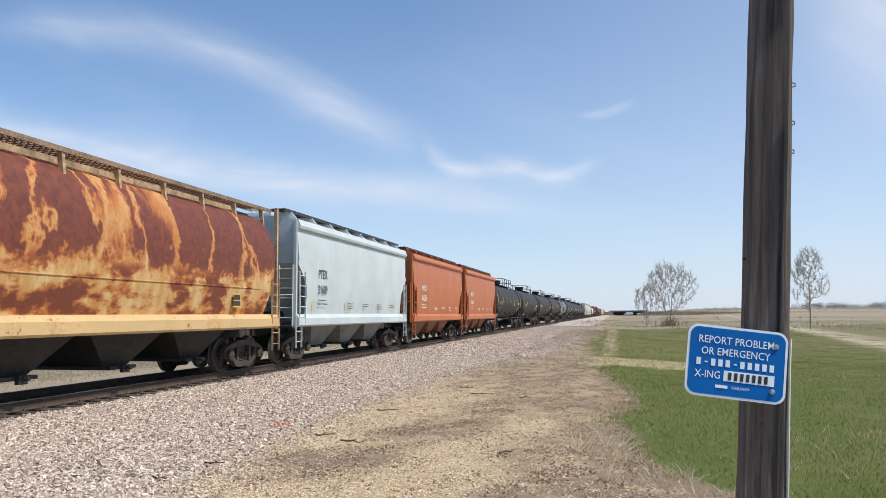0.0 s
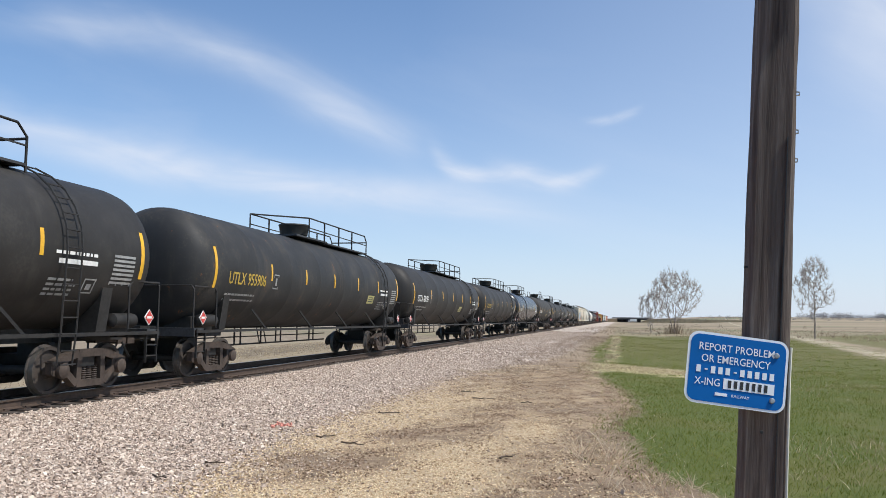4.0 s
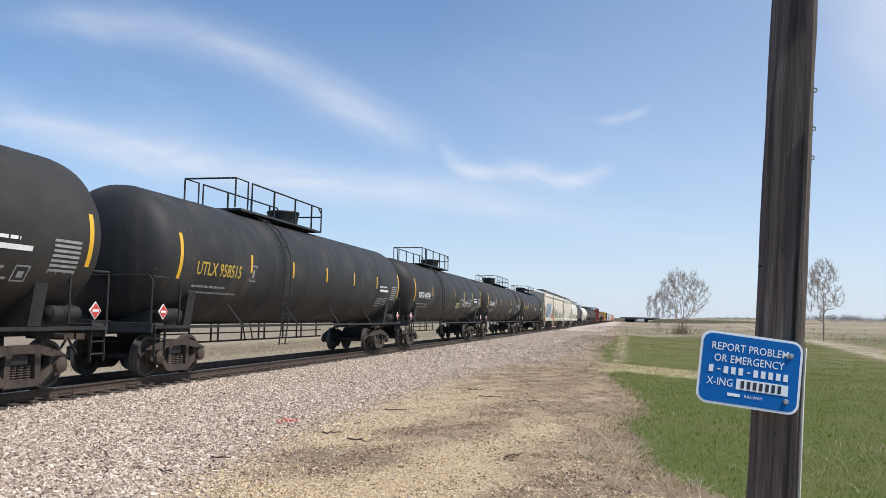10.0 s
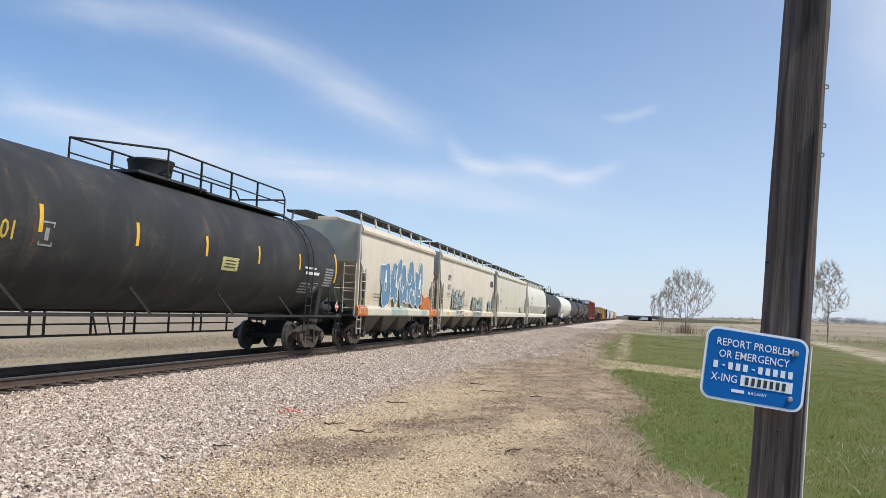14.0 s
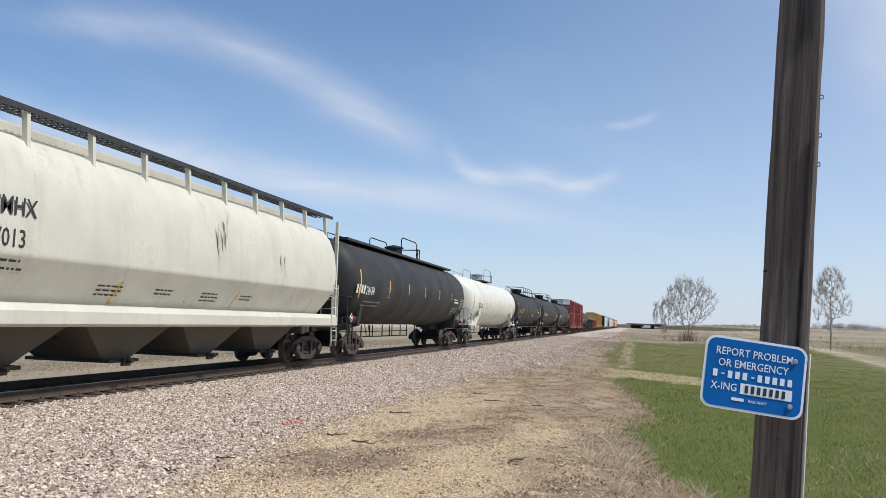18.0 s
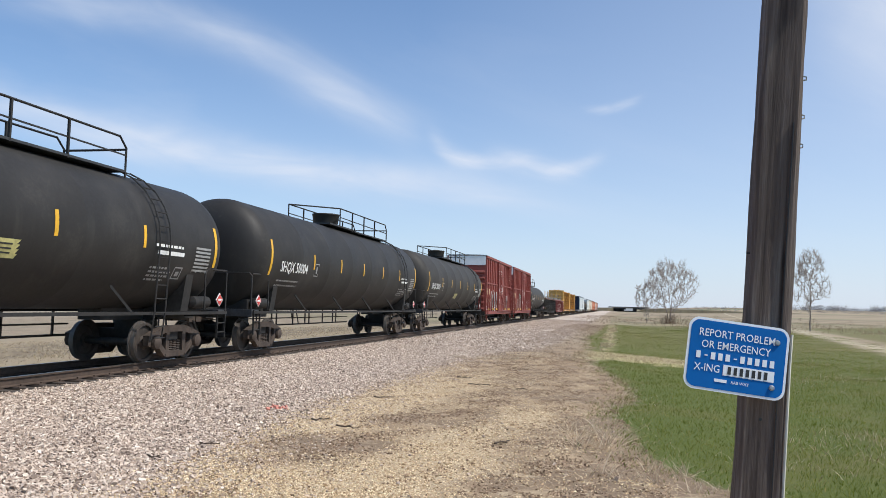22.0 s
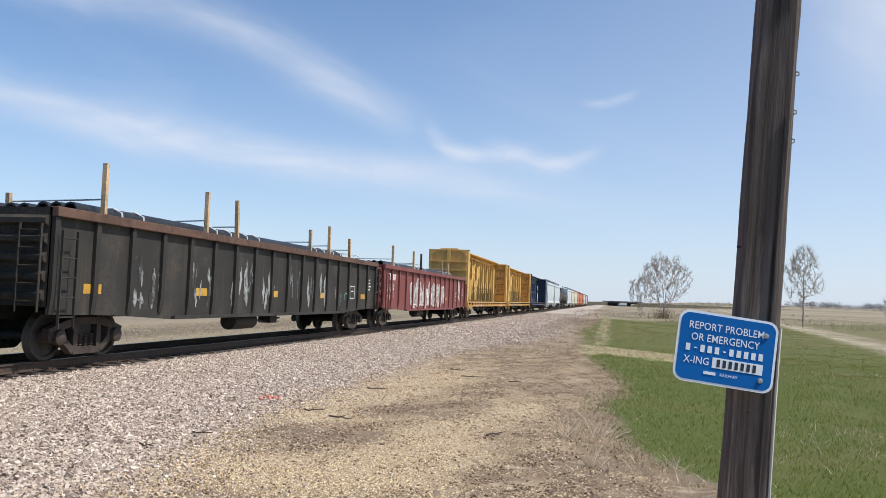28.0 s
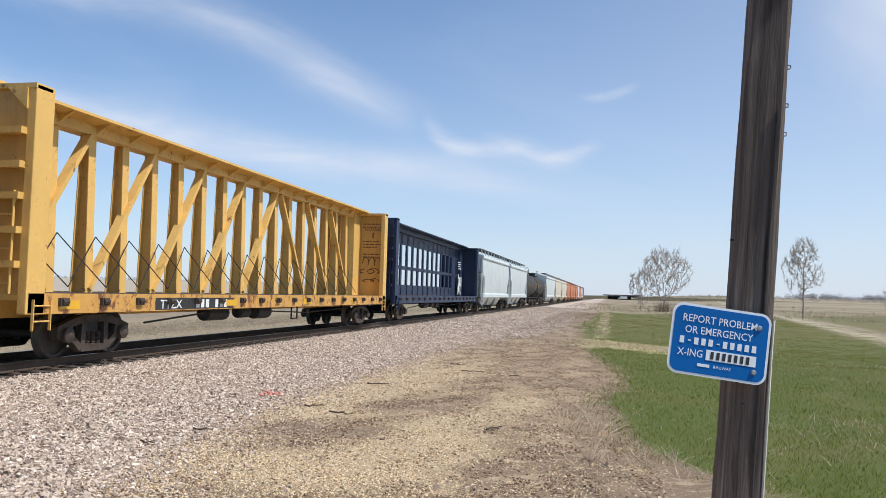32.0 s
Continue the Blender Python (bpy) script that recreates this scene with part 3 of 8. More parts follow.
def crop_edge(y):
    """Near edge of the green crop, wandering along the bare dirt."""
    return np.interp(y, [0, 8.6, 9.3, 10.3, 11.5, 13.0, 14.4, 16.0, 17.5, 20, 22, 28, 40, 53, 100], [13.2, 12.9, 12.5, 11.75, 11.5, 11.45, 11.15, 11.3, 11.7, 11.55, 11.4, 10.5, 10.0, 9.7, 10.6])


def spots(x, y, rows):
    """Soft patches: centre, half width across, half length along, weight."""
    s = np.zeros_like(x)
    for cx, cy, a, b, w in rows:
        s += w * np.exp(-((x - cx) / a) ** 2 - ((y - cy) / b) ** 2)
    return s


def gravelly(x, y):
    """How thickly fine gravel covers the bare dirt."""
    s = spots(x, y, [(9.2, 9.3, 0.75, 1.6, 1.0), (9.9, 13.2, 0.6, 1.5, 0.8), (9.3, 11.0, 0.5, 0.9, 0.7), (8.2, 7.6, 1.5, 0.9, 0.9), (7.3, 14.5, 0.7, 2.5, 0.9), (8.0, 18.5, 0.9, 3.0, 0.6), (6.9, 11.2, 0.7, 1.8, 0.8), (6.7, 18.0, 0.6, 4.0, 0.6)])
    s -= spots(x, y, [(7.5, 9.9, 0.9, 0.55, 1.0), (8.0, 12.6, 0.7, 0.6, 0.8), (10.1, 8.1, 0.4, 0.25, 0.9)])
    return s + 0.30 * lumps(x, y, 1.6, 8) + 0.22 * lumps(x, y, 0.5, 9)


def yy_line(y, x, mul, sub):
    """Distance past the slanting end of the crop."""
    return sub(sub(y, mul(x, 1.6)), 83.0)


def ground_material():
    m, nt, b = base_material("ground", 0.95)
    geo = nt.nodes.new("ShaderNodeNewGeometry")
    sp = nt.nodes.new("ShaderNodeSeparateXYZ")
    link(nt, geo.outputs["Position"], sp.inputs[0])
    x, y = sp.outputs[0], sp.outputs[1]

    def noise(scale, detail=6, rough=0.6, stretch=(1, 1, 1), off=(0, 0, 0)):
        mp = nt.nodes.new("ShaderNodeMapping")
        mp.inputs["Scale"].default_value, mp.inputs["Location"].default_value = stretch, off
        link(nt, geo.outputs["Position"], mp.inputs[0])
        tx = nt.nodes.new("ShaderNodeTexNoise")
        tx.inputs["Scale"].default_value, tx.inputs["Detail"].default_value, tx.inputs["Roughness"].default_value = scale, detail, rough
        link(nt, mp.outputs[0], tx.inputs["Vector"])
        return tx.outputs["Fac"]

    def add(a, c):
        return maths(nt, "ADD", a, c)

    def mul(a, c):
        return maths(nt, "MULTIPLY", a, c)

    def sub(a, c):
        return maths(nt, "SUBTRACT", a, c)

    fine, mid, big, huge = noise(22, 8, 0.7), noise(2.2, 7, 0.65), noise(0.35, 5, 0.6), noise(0.02, 4, 0.5)
    wob = mul(sub(mid, 0.5), 1.6)
    wide = mul(sub(big, 0.5), 5.0)
    # stone cells
    vo = nt.nodes.new("ShaderNodeTexVoronoi")
    vo.inputs["Scale"].default_value = 17
    link(nt, geo.outputs["Position"], vo.inputs["Vector"])
    cells = vo.outputs["Color"]
    sc = nt.nodes.new("ShaderNodeSeparateColor")
    link(nt, cells, sc.inputs[0])
    stone = colour_ramp(nt, [(0.0, (0.24, 0.187, 0.15)), (0.4, (0.47, 0.385, 0.315)), (0.75, (0.60, 0.505, 0.42)), (1.0, (0.70, 0.61, 0.52))])
    link(nt, sc.outputs[0], stone.inputs[0])
    # far country: tan fields with paler and greener strips
    strips = noise(0.010, 3, 0.5, (0.25, 1.6, 1))
    field = mixed(nt, step(nt, strips, 0.4, 0.6), (0.235, 0.180, 0.112), (0.345, 0.275, 0.178))
    field = mixed(nt, mul(step(nt, mid, 0.35, 0.7), 0.4), field, (0.19, 0.145, 0.09))
    field = mixed(nt, mul(step(nt, noise(0.006, 3, 0.5, (0.5, 1.2, 1), (5, 2, 0)), 0.55, 0.62), 0.6), field, (0.15, 0.17, 0.07))
    # beyond the track: a strip of dry grass, then stubble, then a pale field
    lx = mul(x, -1.0)
    stubble = mixed(nt, step(nt, noise(3.0, 6, 0.7, (1, 0.15, 1)), 0.35, 0.65), (0.20, 0.152, 0.100), (0.31, 0.245, 0.165))
    pale = mixed(nt, step(nt, big, 0.3, 0.7), (0.36, 0.30, 0.225), (0.45, 0.38, 0.29))
    left = mixed(nt, step(nt, add(lx, wide), 15, 22), mixed(nt, mid, (0.24, 0.185, 0.115), (0.37, 0.295, 0.190)), stubble)
    rough_band = mul(mul(step(nt, add(lx, mul(wob, 1.2)), 8.0, 9.6), sub(1.0, step(nt, add(lx, mul(wob, 1.6)), 13.0, 16.0))), step(nt, noise(1.6, 7, 0.75, (1, 0.4, 1)), 0.34, 0.60))
    left = mixed(nt, mul(rough_band, 0.8), left, (0.125, 0.092, 0.058))
    left = mixed(nt, step(nt, add(lx, wide), 42, 60), left, pale)
    col = mixed(nt, step(nt, lx, 2.0, 3.0), field, left)
    # green crop on the near side
    at = nt.nodes.new("ShaderNodeAttribute")
    at.attribute_name = "crop_side"
    ragged = add(mul(sub(noise(0.9, 8, 0.7, (1, 1, 1), (7, 3, 0)), 0.5), 2.2), mul(sub(noise(5.0, 6, 0.7), 0.5), 0.7))
    crop_side = add(at.outputs["Fac"], mul(ragged, add(0.55, mul(step(nt, y, 14, 50), 1.6))))
    ag = nt.nodes.new("ShaderNodeAttribute")
    ag.attribute_name = "gravel"
    gravel = ag.outputs["Fac"]
    lane_x = sub(x, add(26.9, mul(sub(y, 52.0), 0.115)))
    field_end = sub(yy_line(y, x, mul, sub), wide)
    fade = step(nt, y, 12, 60)
    green = mixed(nt, step(nt, fine, 0.3, 0.7), (0.060, 0.082, 0.008), (0.106, 0.126, 0.015))
    green = mixed(nt, mul(fade, 0.8), green, mixed(nt, mid, (0.098, 0.092, 0.018), (0.145, 0.128, 0.032)))
    green = mixed(nt, mul(step(nt, big, 0.46, 0.66), 0.55), green, (0.140, 0.122, 0.034))
    green = mixed(nt, mul(mul(step(nt, noise(0.16, 6, 0.7, (1, 0.5, 1), (3, 9, 0)), 0.53, 0.66), fade), 0.6), green, (0.20, 0.165, 0.065))
    zone = mul(step(nt, crop_side, -0.15, 0.25), sub(1.0, step(nt, field_end, -4.0, 4.0)))
    zone = mul(zone, sub(1.0, step(nt, add(lane_x, wob), -1.5, 0.0)))
    col = mixed(nt, zone, col, green)
    second = mul(step(nt, add(lane_x, mul(wide, 0.6)), 2.4, 4.5), sub(1.0, step(nt, add(field_end, 16.0), -5.0, 5.0)))
    col = mixed(nt, mul(second, 0.85), col, green)
    # patchy green round the trees
    patch = mul(step(nt, noise(0.09, 4, 0.6), 0.42, 0.58), mul(step(nt, y, 90, 105), sub(1.0, step(nt, y, 150, 210))))
    col = mixed(nt, mul(patch, 0.55), col, (0.16, 0.155, 0.065))
    # dry strips and the pale farm lane
    sy = add(add(y, mul(wob, 2.2)), mul(sub(noise(0.22, 6, 0.7, (1, 1, 1), (1, 6, 0)), 0.5), 9.0))
    strip = mul(step(nt, sy, 28.5, 30.0), sub(1.0, step(nt, add(sy, wide), 33.5, 36.5)))
    strip = mul(mul(strip, sub(1.0, step(nt, add(x, wide), 13.0, 17))), step(nt, x, 9.4, 10.2))
    strip = mul(strip, add(0.55, mul(step(nt, noise(1.1, 6, 0.7), 0.36, 0.58), 0.45)))
    seam = maths(nt, "ABSOLUTE", sub(add(x, mul(ragged, 0.9)), 11.05))
    seam = mul(mul(sub(1.0, step(nt, seam, 0.10, 0.38)), step(nt, noise(0.35, 5, 0.7), 0.44, 0.60)), mul(step(nt, y, 34, 38), sub(1.0, step(nt, y, 92, 104))))
    straw = mixed(nt, fine, (0.40, 0.325, 0.155), (0.58, 0.49, 0.275))
    col = mixed(nt, mul(maths(nt, "MAXIMUM", strip, seam), 0.85), col, straw)
    lane = mul(step(nt, add(lane_x, wob), -0.6, 0.4), sub(1.0, step(nt, add(lane_x, mul(wob, 1.5)), 0.9, 2.2)))
    col = mixed(nt, mul(lane, 0.8), col, mixed(nt, mid, (0.34, 0.28, 0.17), (0.50, 0.43, 0.31)))
    # bare dirt and fine gravel between ballast and crop
    dirt = mixed(nt, step(nt, mid, 0.3, 0.7), (0.245, 0.165, 0.097), (0.395, 0.287, 0.175))
    dirt = mixed(nt, mul(step(nt, noise(0.8, 8, 0.72, (0.6, 0.9, 1), (2, 0, 0)), 0.42, 0.56), 0.8), dirt, (0.185, 0.126, 0.079))
    dirt = mixed(nt, mul(step(nt, gravel, 0.15, 0.75), 0.75), dirt, (0.52, 0.40, 0.255))
    dirt = mixed(nt, mul(step(nt, gravel, -0.2, -0.7), 0.6), dirt, (0.185, 0.130, 0.088))
    clods = mul(step(nt, noise(4.2, 7, 0.75, (0.8, 1.3, 1), (6, 2, 0)), 0.55, 0.64), step(nt, noise(0.45, 5, 0.6, (1, 1, 1), (8, 8, 0)), 0.42, 0.58))
    dirt = mixed(nt, mul(clods, 0.75), dirt, (0.15, 0.100, 0.066))
    chaff = mul(step(nt, noise(2.6, 8, 0.78, (0.7, 1.5, 1), (2, 5, 0)), 0.53, 0.62), 0.6)
    dirt = mixed(nt, chaff, dirt, (0.55, 0.43, 0.28))
    dirt = mixed(nt, mul(step(nt, fine, 0.52, 0.72), 0.5), dirt, (0.55, 0.44, 0.29))
    dirt = mixed(nt, mul(step(nt, noise(48, 4, 0.7), 0.54, 0.68), 0.55), dirt, (0.13, 0.09, 0.06))
    dirt_zone = mul(step(nt, x, 2.0, 3.0), sub(1.0, step(nt, crop_side, -0.2, 0.2)))
    dirt_zone = mul(dirt_zone, sub(1.0, step(nt, y, 150, 190)))
    col = mixed(nt, dirt_zone, col, dirt)
    # brown weeds further along the toe of the ballast
    weeds = mul(mul(step(nt, add(y, wide), 32, 46), step(nt, add(x, wob), 7.6, 8.8)), sub(1.0, step(nt, crop_side, -0.4, 0.2)))
    col = mixed(nt, mul(weeds, 0.7), col, mixed(nt, fine, (0.23, 0.175, 0.12), (0.40, 0.315, 0.215)))
    # ballast
    t1 = add(6.25, mul(step(nt, y, 22, 44), 2.3))
    near = maths(nt, "POWER", 2.718, mul(maths(nt, "MAXIMUM", sub(y, 6.0), 0.0), -0.33))
    t1 = add(t1, mul(near, 1.1))
    ballast = mul(sub(1.0, step(nt, sub(add(x, mul(wob, 0.9)), t1), -0.9, 0.5)), step(nt, x, -4.4, -3.6))
    col = mixed(nt, ballast, col, stone.outputs[0])
    link(nt, col, b.inputs["Base Color"])
    h = add(mul(fine, 0.35), add(mul(mid, 0.4), mul(mul(ballast, sc.outputs[1]), 0.6)))
    bump(nt, b, h, 1.0, 0.06)
    return m


def build_ground():
    xs = axis_lines([(-4000, -400, 400), (-400, -60, 40), (-60, -12, 3), (-12, 0, 0.8), (0, 16, 0.2), (16, 40, 0.8), (40, 100, 4), (100, 400, 30), (400, 4000, 400)])
    ys = axis_lines([(-600, -60, 60), (-60, -6, 6), (-6, 4, 1), (4, 30, 0.25), (30, 60, 0.8), (60, 200, 5), (200, 1500, 50), (1500, 4500, 500)])
    X, Y = np.meshgrid(xs, ys, indexing="ij")
    Z = ground_height(X, Y)
    n, k = len(xs), len(ys)
    verts = np.stack([X, Y, Z], -1).reshape(-1, 3)
    i, j = np.meshgrid(np.arange(n - 1), np.arange(k - 1), indexing="ij")
    a = (i * k + j).ravel()
    faces = np.stack([a, a + k, a + k + 1, a + 1], -1)
    return mesh_arrays("ground", verts, faces)


def mesh_arrays(name, verts, faces):
    """A mesh from arrays of vertices and of equal-sided faces."""
    me = bpy.data.meshes.new(name)
    nf, side = faces.shape
    me.vertices.add(len(verts))
    me.vertices.foreach_set("co", np.ascontiguousarray(verts, np.float32).ravel())
    me.loops.add(nf * side)
    me.loops.foreach_set("vertex_index", np.ascontiguousarray(faces, np.int32).ravel())
    me.polygons.add(nf)
    me.polygons.foreach_set("loop_start", np.arange(0, nf * side, side, dtype=np.int32))
    me.update(calc_edges=True)
    me.validate()
    return me


GROUND = part("ground", build_ground(), ground_material())
_c = np.array([v.co[:2] for v in GROUND.data.vertices])
for _n, _w in (("crop_side", _c[:, 0] - crop_edge(_c[:, 1])), ("gravel", gravelly(_c[:, 0], _c[:, 1]))):
    GROUND.data.attributes.new(_n, "FLOAT", "POINT").data.foreach_set("value", _w.astype(np.float32))
GROUND.data.polygons.foreach_set("use_smooth", [True] * len(GROUND.data.polygons))
tagged(GROUND, "flat prairie of dry soil, gravel and green crop", "ground", kind="structure")


def loose_stones(name, count, place, size, material, seed, label, chips=False):
    """Angular stones as one heap of stuff: place(rng, n) gives x, y."""
    r = np.random.default_rng(seed)
    x, y = place(r, count)
    z = ground_height(x, y)
    cube = np.array([(a, b, c) for c in (-1, 1) for b in (-1, 1) for a in (-1, 1)], float)
    quads = np.array([(0, 2, 3, 1), (4, 5, 7, 6), (0, 1, 5, 4), (2, 6, 7, 3), (0, 4, 6, 2), (1, 3, 7, 5)])
    s = size * np.minimum(r.lognormal(0, 0.28, count), 1.55)[:, None, None] * np.array([1.1, 0.8, 0.5]) * r.uniform(0.7, 1.3, (count, 1, 3))
    v = cube[None] * (1 + r.uniform(-0.34, 0.16, (count, 8, 3))) * s / 2
    q = r.normal(size=(count, 4))
    q[:, 1:3] *= 0.28
    q /= np.linalg.norm(q, axis=1)[:, None]
    w, i, j, k = q.T
    R = np.stack([1 - 2 * (j * j + k * k), 2 * (i * j - k * w), 2 * (i * k + j * w), 2 * (i * j + k * w), 1 - 2 * (i * i + k * k), 2 * (j * k - i * w), 2 * (i * k - j * w), 2 * (j * k + i * w), 1 - 2 * (i * i + j * j)], -1).reshape(-1, 3, 3)
    v = np.einsum("nab,nkb->nka", R, v)
    v[..., 0] += x[:, None]
    v[..., 1] += y[:, None]
    v[..., 2] += (z + s[:, 0, 2] * r.uniform(-0.05, 0.45, count))[:, None]
    if chips:
        v[:, 4] = v[:, 4:].mean(1)
        v = v[:, :5]
        quads = np.array([(0, 1, 4), (1, 3, 4), (3, 2, 4), (2, 0, 4)])
    else:
        quads = quads[1:]
    k = v.shape[1]
    f = (np.arange(count) * k)[:, None, None] + quads[None]
    ob = part(name, mesh_arrays(name, v.reshape(-1, 3), f.reshape(-1, quads.shape[1])), material)
    ob.data.polygons.foreach_set("use_smooth", np.zeros(len(ob.data.polygons), bool))
    return tagged(ob, label, "stones", kind="stuff")


def stone_material(name, rows, rough=0.9):
    m, nt, b = base_material(name, rough)
    g = nt.nodes.new("ShaderNodeNewGeometry")
    ramp = colour_ramp(nt, rows)
    link(nt, g.outputs["Random Per Island"], ramp.inputs[0])
    f = noise_node(nt, 40, 5, 0.7)
    link(nt, mixed(nt, 0.35, ramp.outputs[0], mixed(nt, f, (0.25, 0.21, 0.18), (0.7, 0.63, 0.55)), "OVERLAY"), b.inputs["Base Color"])
    bump(nt, b, f, 0.3, 0.01)
    return m


BALLAST = stone_material("crushed_pinkish_granite", [(0.0, (0.19, 0.142, 0.112)), (0.25, (0.37, 0.295, 0.238)), (0.55, (0.51, 0.418, 0.342)), (0.85, (0.62, 0.523, 0.438)), (1.0, (0.77, 0.68, 0.59))])
GRAVEL = stone_material("tan_road_gravel", [(0.0, (0.30, 0.20, 0.115)), (0.25, (0.50, 0.365, 0.22)), (0.6, (0.66, 0.52, 0.335)), (1.0, (0.84, 0.72, 0.52))])


def ballast_place(y0, y1, x0=1.05):
    def place(r, n):
        y = y0 + (y1 - y0) * r.random(n) ** 1.25
        edge = toe(y) + r.normal(0, 0.35, n) - 0.35
        x = x0 + (edge - x0) * r.random(n) ** 0.92
        return x, y
    return place


loose_stones("ballast", 150000, ballast_place(5.0, 34.0), 0.036, BALLAST, 11, "crushed pinkish-grey rock ballast sloping from the rails")
loose_stones("distant_ballast", 32000, ballast_place(34.0, 120.0), 0.055, BALLAST, 12, "crushed pinkish-grey rock ballast further along the track")


def gravel_place(r, n):
    x, y = np.zeros(0), np.zeros(0)
    while len(x) < n:
        b = 6.0 + 26.0 * r.random(n) ** 1.6
        a = toe(b) - 0.9 + (12.0 - toe(b) + 0.9) * r.random(n)
        keep = (a < crop_edge(b) - 0.25 * r.random(n)) & (r.random(n) < np.clip(0.20 + 1.05 * gravelly(a, b) + 0.5 * np.exp(-((a - toe(b)) / 0.6) ** 2), 0.03, 1.0))
        x, y = np.append(x, a[keep]), np.append(y, b[keep])
    return x[:n], y[:n]


def clod_place(r, n):
    """Crumbs of dark soil where the gravel is thin, in drifts."""
    x, y = np.zeros(0), np.zeros(0)
    while len(x) < n:
        b = 6.0 + 24.0 * r.random(n) ** 1.5
        a = toe(b) - 0.3 + (12.2 - toe(b)) * r.random(n)
        keep = (a < crop_edge(b) + 0.2) & (r.random(n) < np.clip(0.25 - 0.5 * gravelly(a, b) + 0.9 * lumps(a, b, 1.1, 17) + 0.5 * lumps(a, b, 0.35, 18), 0.01, 1.0))
        x, y = np.append(x, a[keep]), np.append(y, b[keep])
    return x[:n], y[:n]


SOIL_CLOD = stone_material("dark_soil_clod", [(0.0, (0.16, 0.105, 0.068)), (0.5, (0.30, 0.210, 0.140)), (1.0, (0.44, 0.33, 0.225))])


def toe_place(r, n):
    y = 6.0 + 30.0 * r.random(n) ** 1.4
    return toe(y) - 0.1 + np.abs(r.normal(0, 0.75, n)) * r.choice([-0.6, 1.0], n), y


loose_stones("toe_gravel", 16000, toe_place, 0.020, BALLAST, 15, "small grey-pink chips at the toe of the ballast")
loose_stones("gravel", 105000, gravel_place, 0.019, GRAVEL, 13, "fine tan gravel strewn over bare dirt", True)
loose_stones("soil_clods", 22000, clod_place, 0.020, SOIL_CLOD, 16, "crumbled clods of dark soil on the bare dirt")
loose_stones("scattered_rocks", 110, gravel_place, 0.045, BALLAST, 14, "single ballast rocks strayed onto the dirt")


# ---------------------------------------------------------------- grass, weeds, twigs
def blades(name, x, y, height, width, lean, material, seed, label, category="grass", bend=0.5, flat=0.2):
    """Thin blades as one object of stuff, two triangles each."""
    r = np.random.default_rng(seed)
    n = len(x)
    z = ground_height(x, y) - 0.01
    a, h = r.uniform(0, 2 * np.pi, n), height * r.uniform(0.5, 1.25, n)
    side = np.stack([np.cos(a), np.sin(a), 0 * a], -1) * (width * r.uniform(0.6, 1.3, n))[:, None] / 2
    tilt, d = r.uniform(0, 2 * np.pi, n), np.minimum(lean * r.uniform(flat, 1.2, n), 0.99)
    out = np.stack([np.cos(tilt) * d, np.sin(tilt) * d, np.sqrt(np.maximum(1 - d * d, 0.02))], -1) * h[:, None]
    base = np.stack([x, y, z], -1)
    mid = base + out * 0.55
    tip = base + out * np.array([1 + bend, 1 + bend, 0.95])
    v = np.stack([base - side, base + side, mid + side * 0.7, mid - side * 0.7, tip], 1)
    o = (np.arange(n) * 5)[:, None]
    f = np.concatenate([o + np.array([[0, 1, 2]]), o + np.array([[0, 2, 3]]), o + np.array([[3, 2, 4]])])
    ob = part(name, mesh_arrays(name, v.reshape(-1, 3), f), material)
    return tagged(ob, label, category, kind="stuff")


def leaf_material(name, rows):
    m, nt, b = base_material(name, 0.7)
    g = nt.nodes.new("ShaderNodeNewGeometry")
    ramp = colour_ramp(nt, rows)
    link(nt, g.outputs["Random Per Island"], ramp.inputs[0])
    link(nt, ramp.outputs[0], b.inputs["Base Color"])
    thin = nt.nodes.new("ShaderNodeBsdfTranslucent")
    link(nt, ramp.outputs[0], thin.inputs["Color"])
    both = nt.nodes.new("ShaderNodeMixShader")
    both.inputs[0].default_value = 0.5
    link(nt, b.outputs[0], both.inputs[1])
    link(nt, thin.outputs[0], both.inputs[2])
    link(nt, both.outputs[0], next(n for n in nt.nodes if n.type == "OUTPUT_MATERIAL").inputs[0])
    return m


GREEN_BLADE = leaf_material("green_blades", [(0.0, (0.098, 0.130, 0.010)), (0.5, (0.142, 0.174, 0.018)), (0.9, (0.205, 0.222, 0.034)), (1.0, (0.42, 0.35, 0.14))])
STRAW = leaf_material("dry_straw", [(0.0, (0.26, 0.195, 0.115)), (0.4, (0.45, 0.355, 0.22)), (0.8, (0.62, 0.52, 0.35)), (1.0, (0.72, 0.64, 0.47))])
PALE_STRAW = leaf_material("bleached_straw", [(0.0, (0.40, 0.30, 0.20)), (0.5, (0.57, 0.455, 0.32)), (1.0, (0.76, 0.65, 0.49))])
WEED = leaf_material("brown_weed_stalks", [(0.0, (0.16, 0.11, 0.075)), (0.6, (0.32, 0.235, 0.16)), (1.0, (0.48, 0.38, 0.26))])

rg = np.random.default_rng(21)


def scatter(n, x0, x1, y0, y1, power=1.4):
    return x0 + (x1 - x0) * rg.random(n), y0 + (y1 - y0) * rg.random(n) ** power


gx, gy = scatter(190000, 10.8, 26.0, 7.0, 36.0)
ok = gx > crop_edge(gy) + 0.8 * lumps(gx, gy, 1.9, 31) + 0.45 * lumps(gx, gy, 0.5, 33) + 0.22 * rg.normal(size=len(gx))
ok &= ~((np.abs(gy - 32.2 - 2.4 * lumps(gx, gy, 3.0, 34)) < 2.2) & (gx < 14.5 + 2.0 * lumps(gx, gy, 4.0, 37)))
blades("crop_blades", gx[ok], gy[ok], 0.080, 0.009, 0.95, GREEN_BLADE, 41, "short green winter crop beside the bare dirt", "crop")
